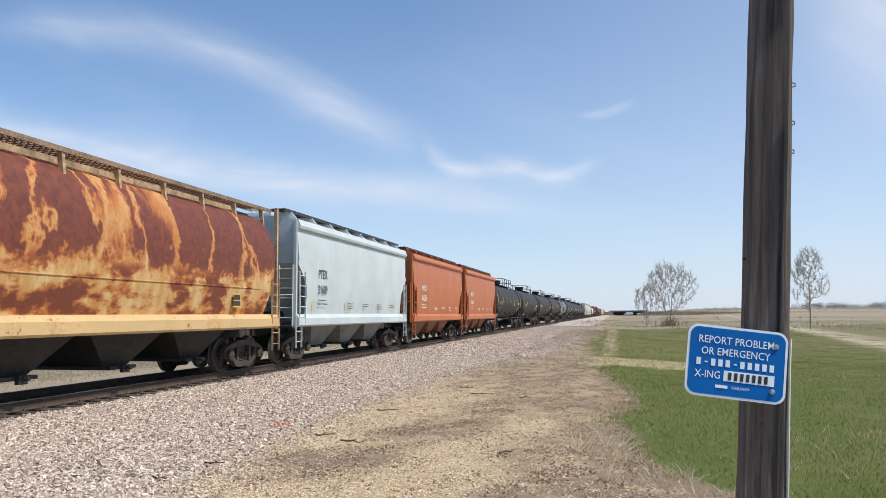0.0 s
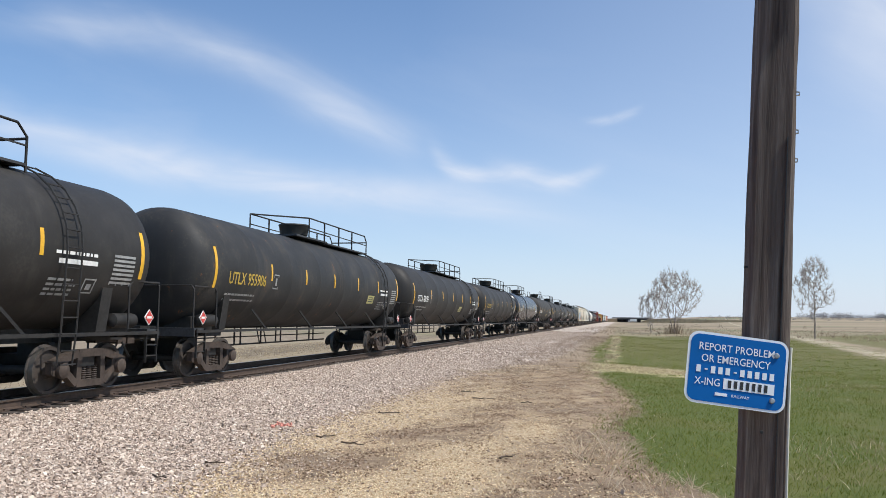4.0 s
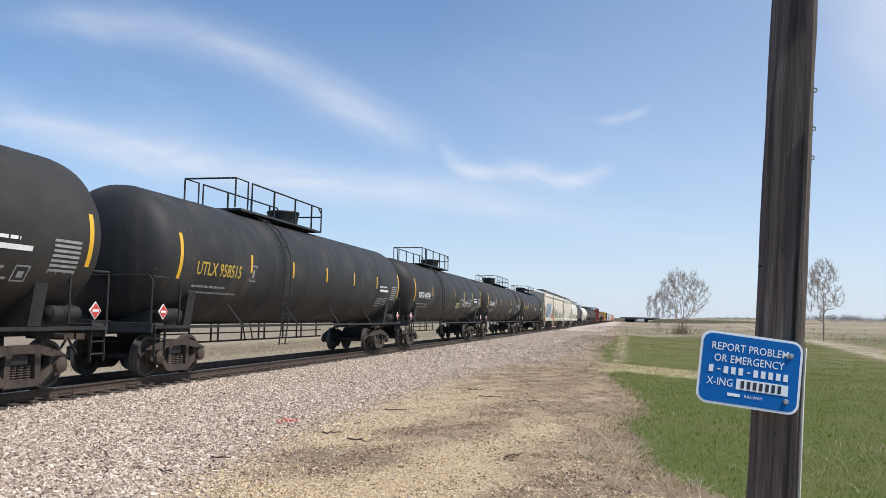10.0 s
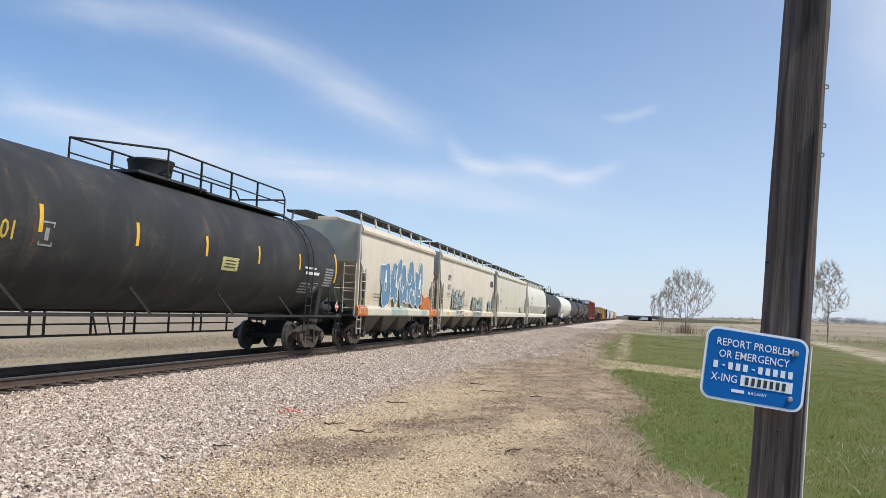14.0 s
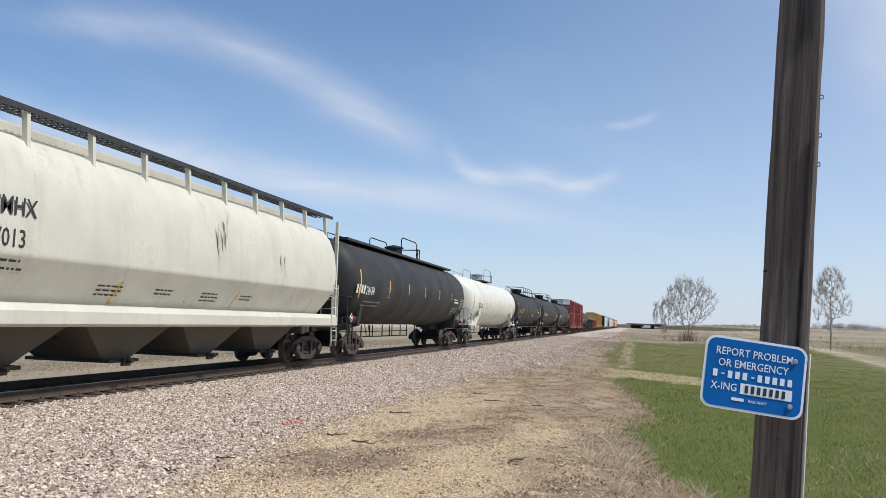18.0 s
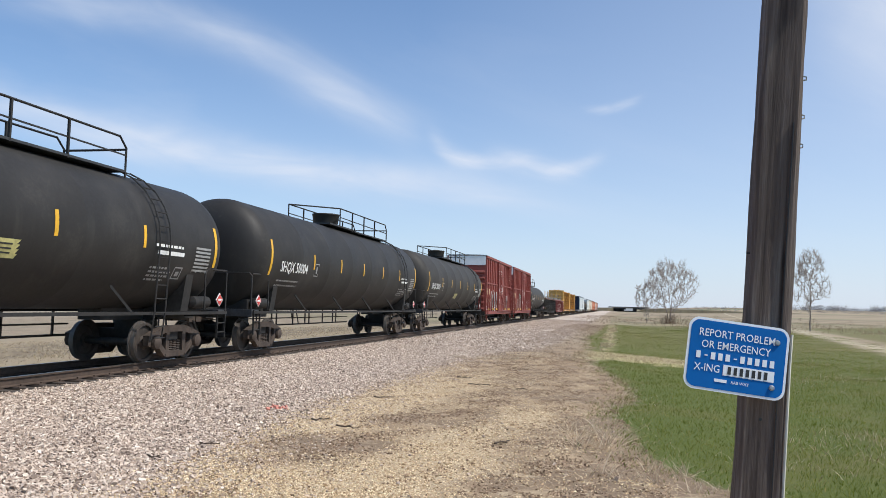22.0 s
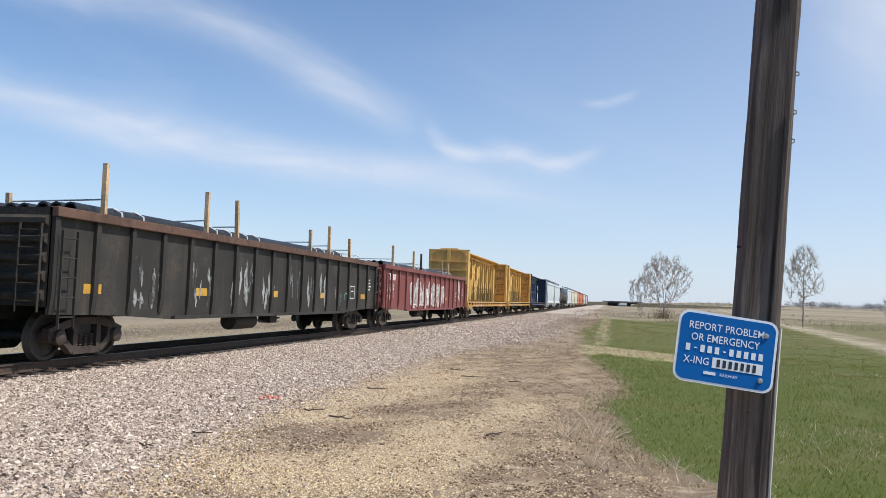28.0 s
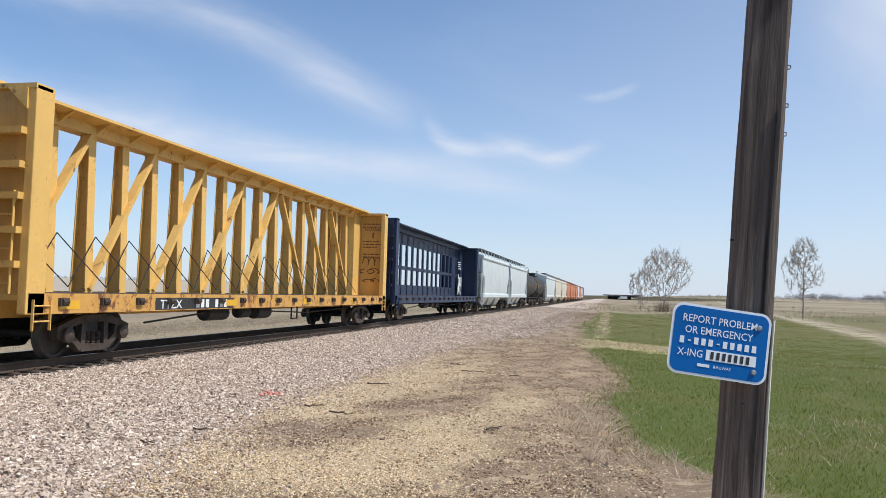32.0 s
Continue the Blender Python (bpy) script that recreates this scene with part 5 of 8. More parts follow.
_f = np.random.default_rng(86)
blades("tree_foot_shoots", 19.9 + 0.9 * _f.normal(size=260), 130 + 0.7 * _f.normal(size=260), 1.9, 0.035, 0.45, WEED, 85, "thin leafless shoots round the foot of the tree", "brush")


# ---------------------------------------------------------------- overpass in the distance
CONCRETE = plain("grey_concrete", (0.34, 0.32, 0.29), 0.85, 0.0, 0.15, 1.5)
# one dark tone for girder, piers and the shade below the deck
GIRDER_SHADE = plain("dark_girder_and_shade", (0.035, 0.035, 0.04), 0.7, 0.2, 0.25, 1.0)
BANK = plain("dry_grass_bank", (0.33, 0.27, 0.17), 0.95, 0.0, 0.2, 0.3)


def overpass(y):
    o = new("overpass")
    part("girder", Geo().box(10.6, 41.0, y - 5.5, y + 5.5, 1.6, 3.0), GIRDER_SHADE, o)
    part("deck", Geo().box(6.0, 44.0, y - 6.2, y + 6.2, 3.0, 3.4), CONCRETE, o)
    for s in (-1, 1):
        part("parapet", Geo().box(6.0, 44.0, y + s * 6.2 - 0.15, y + s * 6.2 + 0.15, 3.4, 4.0), GIRDER_SHADE, o)
    for x in (15.0, 20.0, 25.0, 30.0):
        part("pier", Geo().box(x - 0.6, x + 0.6, y - 5, y + 5, -2.4, 1.6), GIRDER_SHADE, o)
    # dark sheet across the opening, added as the shade under the bridge
    part("shade_backing", Geo().box(10.6, 33.0, y + 6.4, y + 7.0, -2.4, 3.0), GIRDER_SHADE, o)
    for s, x0, x1 in ((-1, 10.6, -120.0), (1, 33.0, 330.0)):
        part("embankment", Geo().slab([(x0 - s * (0.5 if s < 0 else -2), -2.4), (x0, 1.5 if s < 0 else 0.0), (x0 + (8 if s > 0 else 0), 2.9), (x1, 0.6), (x1, -2.4)], y - 14, y + 14, "y"), BANK, o)
    return tagged(o, "dark road bridge on grassy banks far off", "bridge")


overpass(800.0)

FARM_WALL = plain("grey_farm_siding", (0.24, 0.23, 0.22), 0.8, 0.0, 0.15, 2)
FARM_ROOF = plain("dark_farm_roof", (0.09, 0.085, 0.085), 0.8, 0.0, 0.2, 2)


def farm_shed(x, y, w, d, h):
    z = float(ground_height(np.array(x), np.array(y)))
    s = new("farm_building")
    part("wall", Geo().box(-w / 2, w / 2, -d / 2, d / 2, 0, h), FARM_WALL, s)
    part("roof", Geo().slab([(-w / 2 - 0.4, h), (w / 2 + 0.4, h), (0, h + w * 0.22)], -d / 2 - 0.4, d / 2 + 0.4, "y"), FARM_ROOF, s)
    part("door", Geo().box(-w * 0.2, w * 0.2, -d / 2 - 0.06, -d / 2 + 0.02, 0, h * 0.75), FARM_ROOF, s)
    for k in (-1, 1):
        part("window", Geo().box(k * w * 0.35 - 0.6, k * w * 0.35 + 0.6, -d / 2 - 0.05, -d / 2 + 0.02, h * 0.45, h * 0.75), PAINT_DARK, s)
    s.matrix_basis = pose(x, y, z - 0.2)
    return tagged(s, "low grey farm building on the far fields", "building", "farm buildings")


farm_shed(268, 760, 14, 10, 4)
farm_shed(292, 770, 9, 9, 3.2)


def parked_truck(x, y):
    """A pale lorry standing by the bridge."""
    z = float(ground_height(np.array(x), np.array(y)))
    t = new("parked_truck")
    part("box_body", Geo().box(-2.6, 3.6, -1.2, 1.2, 0.9, 3.3), PAINT_WHITE, t, bevel=0.05)
    cab = part("cab", Geo().slab([(-4.4, 0.7), (-2.7, 0.7), (-2.7, 2.6), (-3.7, 2.6), (-4.3, 1.7)], -1.1, 1.1, "y"), PAINT_WHITE, t)
    part("window", Geo().box(-3.9, -3.0, -1.13, -1.10, 1.7, 2.4), PAINT_DARK, cab)
    for wx in (-3.6, 0.4, 2.6):
        part("wheel", Geo().lathe([(-1.25, 0.2), (-1.25, 0.5), (-0.85, 0.5), (-0.85, 0.2)], (wx, 0, 0.5), "y", 14), PAINT_DARK, t)
    t.matrix_basis = pose(x, y, z)
    return tagged(t, "pale box lorry standing beside the far bridge", "truck")


parked_truck(25.0, 780.0)


# ---------------------------------------------------------------- freight cars
WHEEL_R = 0.457
PARTS = {}


def shared(key, build):
    """A mesh that many parts use."""
    if key not in PARTS:
        PARTS[key] = build()
    return PARTS[key]


def with_material(geo, name, material, smooth=False, bevel=0.0):
    me = geo.mesh(name, smooth, bevel)
    me.materials.append(material)
    return me


def wheel_mesh():
    s = Geo().lathe([(-0.07, 0.06), (-0.07, 0.16), (-0.02, 0.17), (0.0, 0.33), (-0.05, 0.36), (-0.07, WHEEL_R + 0.028), (-0.045, WHEEL_R + 0.028), (-0.03, WHEEL_R), (0.07, WHEEL_R - 0.006), (0.07, 0.385), (0.02, 0.37), (0.03, 0.17), (0.09, 0.15), (0.09, 0.06)], (0, 0, 0), "x", 28)
    me = with_material(s, "wheel", WHEEL_STEEL, True)
    me.materials.append(TREAD)
    for p in me.polygons:
        r = math.hypot(p.center.y, p.center.z)
        if r > WHEEL_R - 0.02 and abs(p.normal.x) < 0.6:
            p.material_index = 1
    return me


def side_frame_mesh():
    g = Geo()
    top = [(-1.12, 0.55), (-0.72, 0.68), (-0.38, 0.76), (0.38, 0.76), (0.72, 0.68), (1.12, 0.55)]
    low = [(-0.74, 0.43), (-0.42, 0.17), (0.42, 0.17), (0.74, 0.43)]
    for row, h in ((top, 0.15), (low, 0.13)):
        for (a, b), (c, d) in zip(row, row[1:]):
            g.bar((0, a, b), (0, c, d), 0.16, h, (0, 0, 1))
    for s in (-1, 1):
        g.slab([(s * 0.30, 0.2), (s * 0.44, 0.2), (s * 0.42, 0.74), (s * 0.28, 0.74)], -0.08, 0.08)
        g.slab([(s * 0.68, 0.60), (s * 1.14, 0.58), (s * 1.14, 0.40), (s * 1.08, 0.36), (s * 0.70, 0.36), (s * 0.66, 0.44)], -0.07, 0.07)
        g.lathe([(0.05, 0.10), (0.05, 0.15), (0.16, 0.15), (0.17, 0.12), (0.20, 0.07)], (0, s * 0.889, WHEEL_R), "x", 12)
    return with_material(g, "side_frame", RUSTY_STEEL, True)


def spring_mesh():
    g = Geo()
    for y in (-0.17, 0.0, 0.17):
        prof = []
        for k in range(13):
            prof.append((0.24 + k * 0.021, 0.055 if k % 2 else 0.078))
        g.lathe(prof, (0, y, 0), "z", 10)
    return with_material(g, "spring_nest", RUSTY_STEEL, True)


def truck(car, y, name="truck"):
    """A two-axle truck: bolster, side frames, springs, axles and wheels."""
    b = part(name, shared("bolster", lambda: with_material(Geo().box(-1.0, 1.0, -0.20, 0.20, 0.48, 0.72).box(-0.35, 0.35, -0.35, 0.35, 0.68, 0.96), "truck", STEEL_DARK)), None, car, at=pose(0, y, RAIL_Z))
    for s in (-1, 1):
        part("side_frame", shared("side_frame", side_frame_mesh), None, b, at=pose(s * 1.0, 0, 0, 0, 0, 0 if s > 0 else 180))
        part("spring_nest", shared("spring", spring_mesh), None, b, at=pose(s * 1.0, 0, 0))
        part("axle", shared("axle", lambda: with_material(Geo().lathe([(-1.05, 0.07), (-0.75, 0.085), (0.75, 0.085), (1.05, 0.07)], (0, 0, 0), "x", 10), "axle", STEEL_DARK, True)), None, b, at=pose(0, s * 0.889, WHEEL_R))
        for x in (-1, 1):
            part("wheel", shared("wheel", wheel_mesh), None, b, at=pose(x * 0.755, s * 0.889, WHEEL_R, 0, 0, 0 if x > 0 else 180))


def coupler(car, y, s):
    g = Geo().box(-0.12, 0.12, -0.75, 0.0, 0.74, 0.96).slab([(-0.16, 0.0), (0.16, 0.0), (0.22, 0.22), (0.10, 0.34), (0.02, 0.20), (-0.18, 0.30), (-0.22, 0.1)], 0.70, 1.0, "z")
    part("coupler", shared("coupler", lambda: with_material(g, "coupler", RUSTY_STEEL)), None, car, at=pose(0, y - s * 0.32, 0, 0, 0, 0 if s > 0 else 180))
    h = Geo().tube([(0.35, 0, 0.75), (0.38, 0.12, 0.55), (0.34, 0.3, 0.42), (0.2, 0.42, 0.5)], 0.025, 6)
    part("air_hose", shared("hose", lambda: with_material(h, "air_hose", STEEL_DARK, True)), None, car, at=pose(0, y - s * 0.45, 0, 0, 0, 0 if s > 0 else 180))


def ladder_geo(p0, p1, across, rungs, r=0.016):
    """Two rails from p0 to p1, across apart, with rungs."""
    p0, p1, a = Vector(p0), Vector(p1), Vector(across)
    g = Geo().bar(p0, p1, 0.05, 0.02, a).bar(p0 + a, p1 + a, 0.05, 0.02, a)
    for k in range(rungs):
        m = p0.lerp(p1, (k + 0.6) / rungs)
        g.tube([m, m + a], r, 5, caps=False)
    return g


def running_gear(car, half, inset):
    for s in (-1, 1):
        truck(car, s * (half - inset))
        coupler(car, s * half, s)


# ---- tank cars
TANK_Z, TANK_R = 2.57, 1.53


def tank_wrap(lift=0.006):
    def wrap(y, z):
        a = max(-1.5, min(1.5, (z - TANK_Z) / TANK_R))
        return ((TANK_R + lift) * math.cos(a), y, TANK_Z + (TANK_R + lift) * math.sin(a))
    return wrap


def tank_strip(car, y, z0, z1, w=0.10, material=None):
    g, wr = Geo(), tank_wrap(0.007)
    n = 6
    for k in range(n):
        a, b = z0 + (z1 - z0) * k / n, z0 + (z1 - z0) * (k + 1) / n
        g.face([wr(y, a), wr(y + w, a), wr(y + w, b), wr(y, b)])
    part("reflective_strip", g, material or STRIP, car)


def tank_car(L, shell, style="long", metalwork=None, cyl=None, name="tank_car"):
    """A pressure tank car L metres over its couplers, its parts under an Empty at the rail."""
    metalwork = metalwork or STEEL_DARK
    car = new(name)
    half = L / 2
    cyl, cap = cyl or half - 1.55, 0.78
    prof = []
    for k in range(8):
        a = math.pi / 2 * k / 7
        prof.append((-cyl - cap * math.cos(a) ** 0.80, max(0.02, TANK_R * math.sin(a) ** 0.80)))
    for k in range(1, 7):
        y = -cyl + 2 * cyl * k / 7
        prof += [(y - 0.03, TANK_R), (y, TANK_R + 0.004), (y + 0.03, TANK_R)]
    prof += [(-y, r) for y, r in reversed(prof[:8])]
    part("tank_shell", Geo().lathe(prof, (0, 0, TANK_Z), "y", 56), shell, car, smooth=True)
    running_gear(car, half, 2.5)
    for s in (-1, 1):
        ty = s * (half - 2.5)
        part("stub_sill", Geo().box(-0.28, 0.28, min(s * (half - 0.35), s * (half - 4.3)), max(s * (half - 0.35), s * (half - 4.3)), 0.80, 1.10), metalwork, car)
        part("saddle", Geo().slab([(-1.25, 1.02), (-0.4, 0.78), (0.4, 0.78), (1.25, 1.02), (1.38, 1.95), (1.22, 1.62), (0.75, 1.25), (0, 1.06), (-0.75, 1.25), (-1.22, 1.62), (-1.38, 1.95)], ty - 0.16, ty + 0.16, "y"), metalwork, car)
        ye = s * (half - 0.75)
        part("bolster", Geo().box(-1.05, 1.05, min(s * (half - 1.3), s * (half - 2.4)), max(s * (half - 1.3), s * (half - 2.4)), 0.92, 1.34), STEEL_DARK, car, bevel=0.03)
        part("air_reservoir", Geo().lathe([(-0.42, 0.03), (-0.36, 0.15), (0.36, 0.15), (0.42, 0.03)], (1.2, s * (half - 1.75), 1.24), "y", 12), metalwork, car, smooth=True)
        part("end_platform", Geo().box(-1.45, 1.45, min(ye, ye - s * 0.45), max(ye, ye - s * 0.45), 1.0, 1.06).box(-1.45, 1.45, min(ye, ye - s * 0.05), max(ye, ye - s * 0.05), 0.86, 1.0), GRATING, car)
        part("end_rail", Geo().tube([(1.42, ye, 1.06), (1.42, ye, 2.0), (1.34, ye, 2.08), (-1.34, ye, 2.08), (-1.42, ye, 2.0), (-1.42, ye, 1.06)], 0.022, 6), metalwork, car, smooth=True)
        for x in (-1, 1):
            g = Geo().tube([(x * 1.42, ye - s * 1.1, 1.06), (x * 1.42, ye - s * 1.1, 1.95), (x * 1.42, ye - s * 1.0, 2.06), (x * 1.42, ye, 2.06)], 0.022, 6)
            part("corner_handrail", g, metalwork, car, smooth=True)
            part("corner_ladder", ladder_geo((x * 1.46, ye - s * 0.5, 0.35), (x * 1.46, ye - s * 0.5, 1.05), (0, s * 0.4, 0), 3), metalwork, car)
    for x in (-1, 1) if style != "full" else ():
        y0, y1 = -(half - 0.8), half - 0.8
        part("side_rail", Geo().bar((x * 1.47, y0, 0.98), (x * 1.47, y1, 0.98), 0.05, 0.07), metalwork, car)
        for k in range(4):
            y = -cyl * 0.62 + k * cyl * 1.24 / 3
            part("rail_bracket", Geo().bar((x * 1.47, y, 0.98), (x * 1.15, y - 0.35, 1.55), 0.05, 0.05), metalwork, car)
    g = Geo()
    y0, y1 = -(half - 3.7), half - 3.2
    g.tube([(-1.35, y0, 0.40), (-1.35, y1, 0.40)], 0.030, 5).tube([(-1.35, y0, 0.66), (-1.35, y1, 0.66)], 0.022, 5)
    k = 0
    y = y0
    while y < y1:
        g.bar((-1.35, y, 0.38), (-1.35, y, 0.98), 0.045)
        y += (1.3, 0.45, 1.6)[k % 3]
        k += 1
    part("brake_piping", g, RUSTY_STEEL, car)
    part("outlet_step", Geo().bar((-1.30, 0.2, 0.40), (-1.30, 0.75, 0.40), 0.04).bar((-1.30, 0.2, 0.40), (-1.36, 0.05, 0.98), 0.03).bar((-1.30, 0.75, 0.40), (-1.36, 0.6, 0.98), 0.03), metalwork, car)
    # dome, platform and railing on the crown
    top = TANK_Z + TANK_R
    if style == "full":
        part("dome_housing", Geo().lathe([(top - 0.15, 0.42), (top + 0.06, 0.42), (top + 0.08, 0.54), (top + 0.13, 0.54), (top + 0.15, 0.40), (top + 0.42, 0.40), (top + 0.44, 0.47), (top + 0.50, 0.47), (top + 0.56, 0.30), (top + 0.60, 0.08)], (0, 0, 0), "z", 24), metalwork if shell is WHITE_TANK else shell, car, smooth=True)
    else:
        part("dome_housing", Geo().lathe([(top - 0.15, 0.38), (top + 0.08, 0.38), (top + 0.16, 0.49), (top + 0.46, 0.53), (top + 0.49, 0.555), (top + 0.53, 0.54), (top + 0.55, 0.25), (top + 0.585, 0.08)], (0, 0, 0), "z", 24), shell, car, smooth=True)
    rail = Geo()
    z0, z1 = top + 0.02, top + (0.70 if style == "long" else 0.84)
    if style == "long":
        a, b = -0.5, 6.0
        part("walkway", Geo().box(-0.78, 0.78, -1.6, 1.3, top - 0.02, top + 0.04).box(0.25, 0.8, 1.3, b, top - 0.06, top - 0.01), GRATING, car)
        for x, lo in ((0.78, a), (-0.78, -1.9)):
            rail.tube([(x, lo, z0), (x, lo, z1), (x, b - 0.25, z1), (x, b, z1 - 0.22), (x, b, z0 - 0.2)], 0.026, 6)
            y = lo + 1.5
            while y < b - 0.6:
                rail.bar((x, y, z0 - 0.1), (x, y, z1), 0.045)
                y += 1.55
            rail.bar((x, lo, z0 + 0.34), (x, b, z0 + 0.30), 0.03)
        rail.tube([(0.78, a, z1), (-0.78, -1.9, z1)], 0.026, 6).tube([(0.78, b, z1 - 0.25), (-0.78, b, z1 - 0.25)], 0.026, 6)
        ly = b + 0.15
    elif style == "mid":
        part("walkway", Geo().box(-0.8, 0.8, -4.6, 1.5, top - 0.02, top + 0.04), GRATING, car)
        for x in (0.78, -0.78):
            for lo, hi in ((-4.9, -4.15), (-3.9, 1.5)):
                if x > 0 or lo < -4.5:
                    rail.tube([(x, lo, z0), (x, lo, z1), (x, hi, z1), (x, hi, z0)], 0.026, 6)
            rail.tube([(x, -3.9, z0), (x, -3.9, z1), (x, 1.2, z1), (x, 1.5, z1 - 0.2), (x, 1.5, z0)], 0.026, 6)
            for y in (-2.4, -0.8, 0.6):
                rail.bar((x, y, z0), (x, y, z1), 0.045)
        rail.tube([(0.78, -4.9, z1), (-0.78, -4.9, z1)], 0.026, 6).tube([(0.78, 1.5, z1 - 0.3), (-0.78, 1.5, z1 - 0.3)], 0.026, 6)
        ly = -3.4
    else:
        part("walkway", Geo().box(-0.8, 0.8, -1.5, 1.9, top - 0.02, top + 0.04), GRATING, car)
        for x in (0.78, -0.78):
            rail.tube([(x, -1.4, z0), (x, -1.4, z1 - 0.1), (x, -1.2, z1), (x, 1.1, z1), (x, 1.35, z1 - 0.15), (x, 1.35, z0)], 0.028, 6)
            rail.tube([(x, 1.55, z0), (x, 1.55, z1 - 0.3), (x, 1.9, z1 - 0.3), (x, 1.9, z0)], 0.026, 6)
        rail.tube([(0.78, 1.9, z1 - 0.3), (-0.78, 1.9, z1 - 0.3)], 0.026, 6)
        long_rail = Geo()
        for lo, hi in ((-cyl - 0.75, -1.6), (2.0, 4.4 if style == "far" else cyl)):
            long_rail.tube([(-0.75, lo, z0 + 0.05), (-0.75, lo + 0.1, z0 + 0.42), (-0.75, hi - 0.2, z0 + 0.42), (-0.75, hi, z0 + 0.2), (-0.75, hi, z0 - 0.2)], 0.022, 6)
            y = lo + 1.2
            while y < hi - 0.4:
                long_rail.bar((-0.75, y, z0 - 0.2), (-0.75, y, z0 + 0.42), 0.03)
                y += 2.0
            part("crown_handrail", long_rail, metalwork, car, smooth=True)
            long_rail = Geo()
        ly = 1.0
    part("platform_railing", rail, metalwork, car, smooth=True)
    if style in ("long", "mid"):
        lad = Geo()
        for d in (0.0, 0.42):
            lad.tube([((TANK_R + 0.10) * math.cos(a), ly + d, TANK_Z + (TANK_R + 0.10) * math.sin(a)) for a in (1.25, 1.0, 0.75, 0.5, 0.25, 0.0, -0.1)] + [(TANK_R + 0.04, ly + d, 1.0), (TANK_R - 0.02, ly + d, 0.42)], 0.02, 5)
        for a in (1.2, 1.0, 0.8, 0.6, 0.4, 0.2, 0.0):
            lad.tube([((TANK_R + 0.10) * math.cos(a), ly, TANK_Z + (TANK_R + 0.10) * math.sin(a)), ((TANK_R + 0.10) * math.cos(a), ly + 0.42, TANK_Z + (TANK_R + 0.10) * math.sin(a))], 0.015, 5)
        for z in (2.2, 1.9, 1.6, 1.3, 1.0, 0.7, 0.45):
            lad.tube([(TANK_R + 0.06, ly, z), (TANK_R + 0.06, ly + 0.42, z)], 0.015, 5)
        part("shell_ladder", lad, metalwork, car, smooth=True)
    tank_strip(car, -cyl - 0.02, 2.05, 3.1, 0.13)
    tank_strip(car, cyl - 0.1, 2.1, 3.1, 0.12)
    n = 5
    for k in range(n):
        tank_strip(car, -cyl + 2 * cyl * (k + 1.25) / (n + 1.4), 2.38, 2.86)
    return car


def tank_marks(car, L, rng, text, material=None, size=0.45, z=2.20, panel=None, placard=True, shift=0.0):
    """Reporting mark, small print, data panels and placards on the near side."""
    material = material or PAINT_WHITE
    wr = tank_wrap(0.008)
    cyl = L / 2 - 1.55
    y = -cyl + 0.75 + shift
    if text:
        lettering("reporting_mark", text, size, material, car, wr, y, z)
    bars("small_print", small_print(rng, y, z - 0.32, 2.3, 2, 0.055, 0.16), PAINT_GREY, car, wr)
    bars("data_panel", [(cyl - 1.0, 2.50 - 0.09 * k, 0.7, 0.05) for k in range(7)], PAINT_GREY, car, wr)
    bars("panel_column", [(cyl - 1.0 + 0.22 * k, 1.93, 0.025, 0.62) for k in range(4)], PAINT_GREY, car, wr)
    bars("inspection_box", [(cyl - 1.75, 1.72, 0.34, 0.03), (cyl - 1.75, 2.0, 0.34, 0.03), (cyl - 1.75, 1.72, 0.03, 0.31), (cyl - 1.44, 1.72, 0.03, 0.31), (cyl - 1.65, 1.8, 0.14, 0.12)], PAINT_GREY, car, wr)
    bars("lower_stencil", small_print(rng, cyl - 2.75, 1.95, 0.95, 4, 0.05, 0.10), PAINT_GREY, car, wr)
    bars("stencil", [(cyl - 2.6, 2.28, 1.1, 0.09)] + small_print(rng, cyl - 2.7, 2.45, 1.2, 1, 0.06, 0.1), PAINT_WHITE, car, wr)
    g = Geo()
    for a, b, c, d in ((0, 0, 0.34, 0.03), (0, 0.4, 0.34, 0.03), (0, 0, 0.03, 0.43), (0.31, 0, 0.03, 0.43), (0.12, 0.1, 0.1, 0.22)):
        y1, z1 = y + 2.75 + a, z - 0.05 + b
        g.face([wr(y1, z1), wr(y1 + c, z1), wr(y1 + c, z1 + d), wr(y1, z1 + d)])
    part("clearance_mark", g, PAINT_GREY, car)
    if panel:
        g = Geo()
        n = 4
        for k in range(n):
            a, b = panel[1] + 0.34 * k / n, panel[1] + 0.34 * (k + 1) / n
            g.face([wr(panel[0] - 0.05 * k / n, a), wr(panel[0] + 0.8 - 0.05 * k / n, a), wr(panel[0] + 0.85, b), wr(panel[0], b)])
        part("warning_sticker", g, STICKER, car, "yellow warning sticker")
        bars("sticker_print", [(panel[0] + 0.12, panel[1] + 0.08 + 0.08 * k, 0.55, 0.03) for k in range(3)], PAINT_DARK, car, tank_wrap(0.012))
    if placard:
        for s in (-1, 1):
            yy = s * (L / 2 - 1.15)
            part("placard", Geo().slab([(yy, 1.14), (yy + 0.17, 1.31), (yy, 1.48), (yy - 0.17, 1.31)], 1.44, 1.46), PAINT_WHITE, car, "red and white diamond placard")
            part("placard_face", Geo().slab([(yy, 1.16), (yy + 0.15, 1.31), (yy, 1.46), (yy - 0.15, 1.31)], 1.459, 1.464), PLACARD_RED, car)
            part("placard_print", Geo().box(1.4635, 1.466, yy - 0.09, yy + 0.09, 1.285, 1.335), PAINT_WHITE, car)


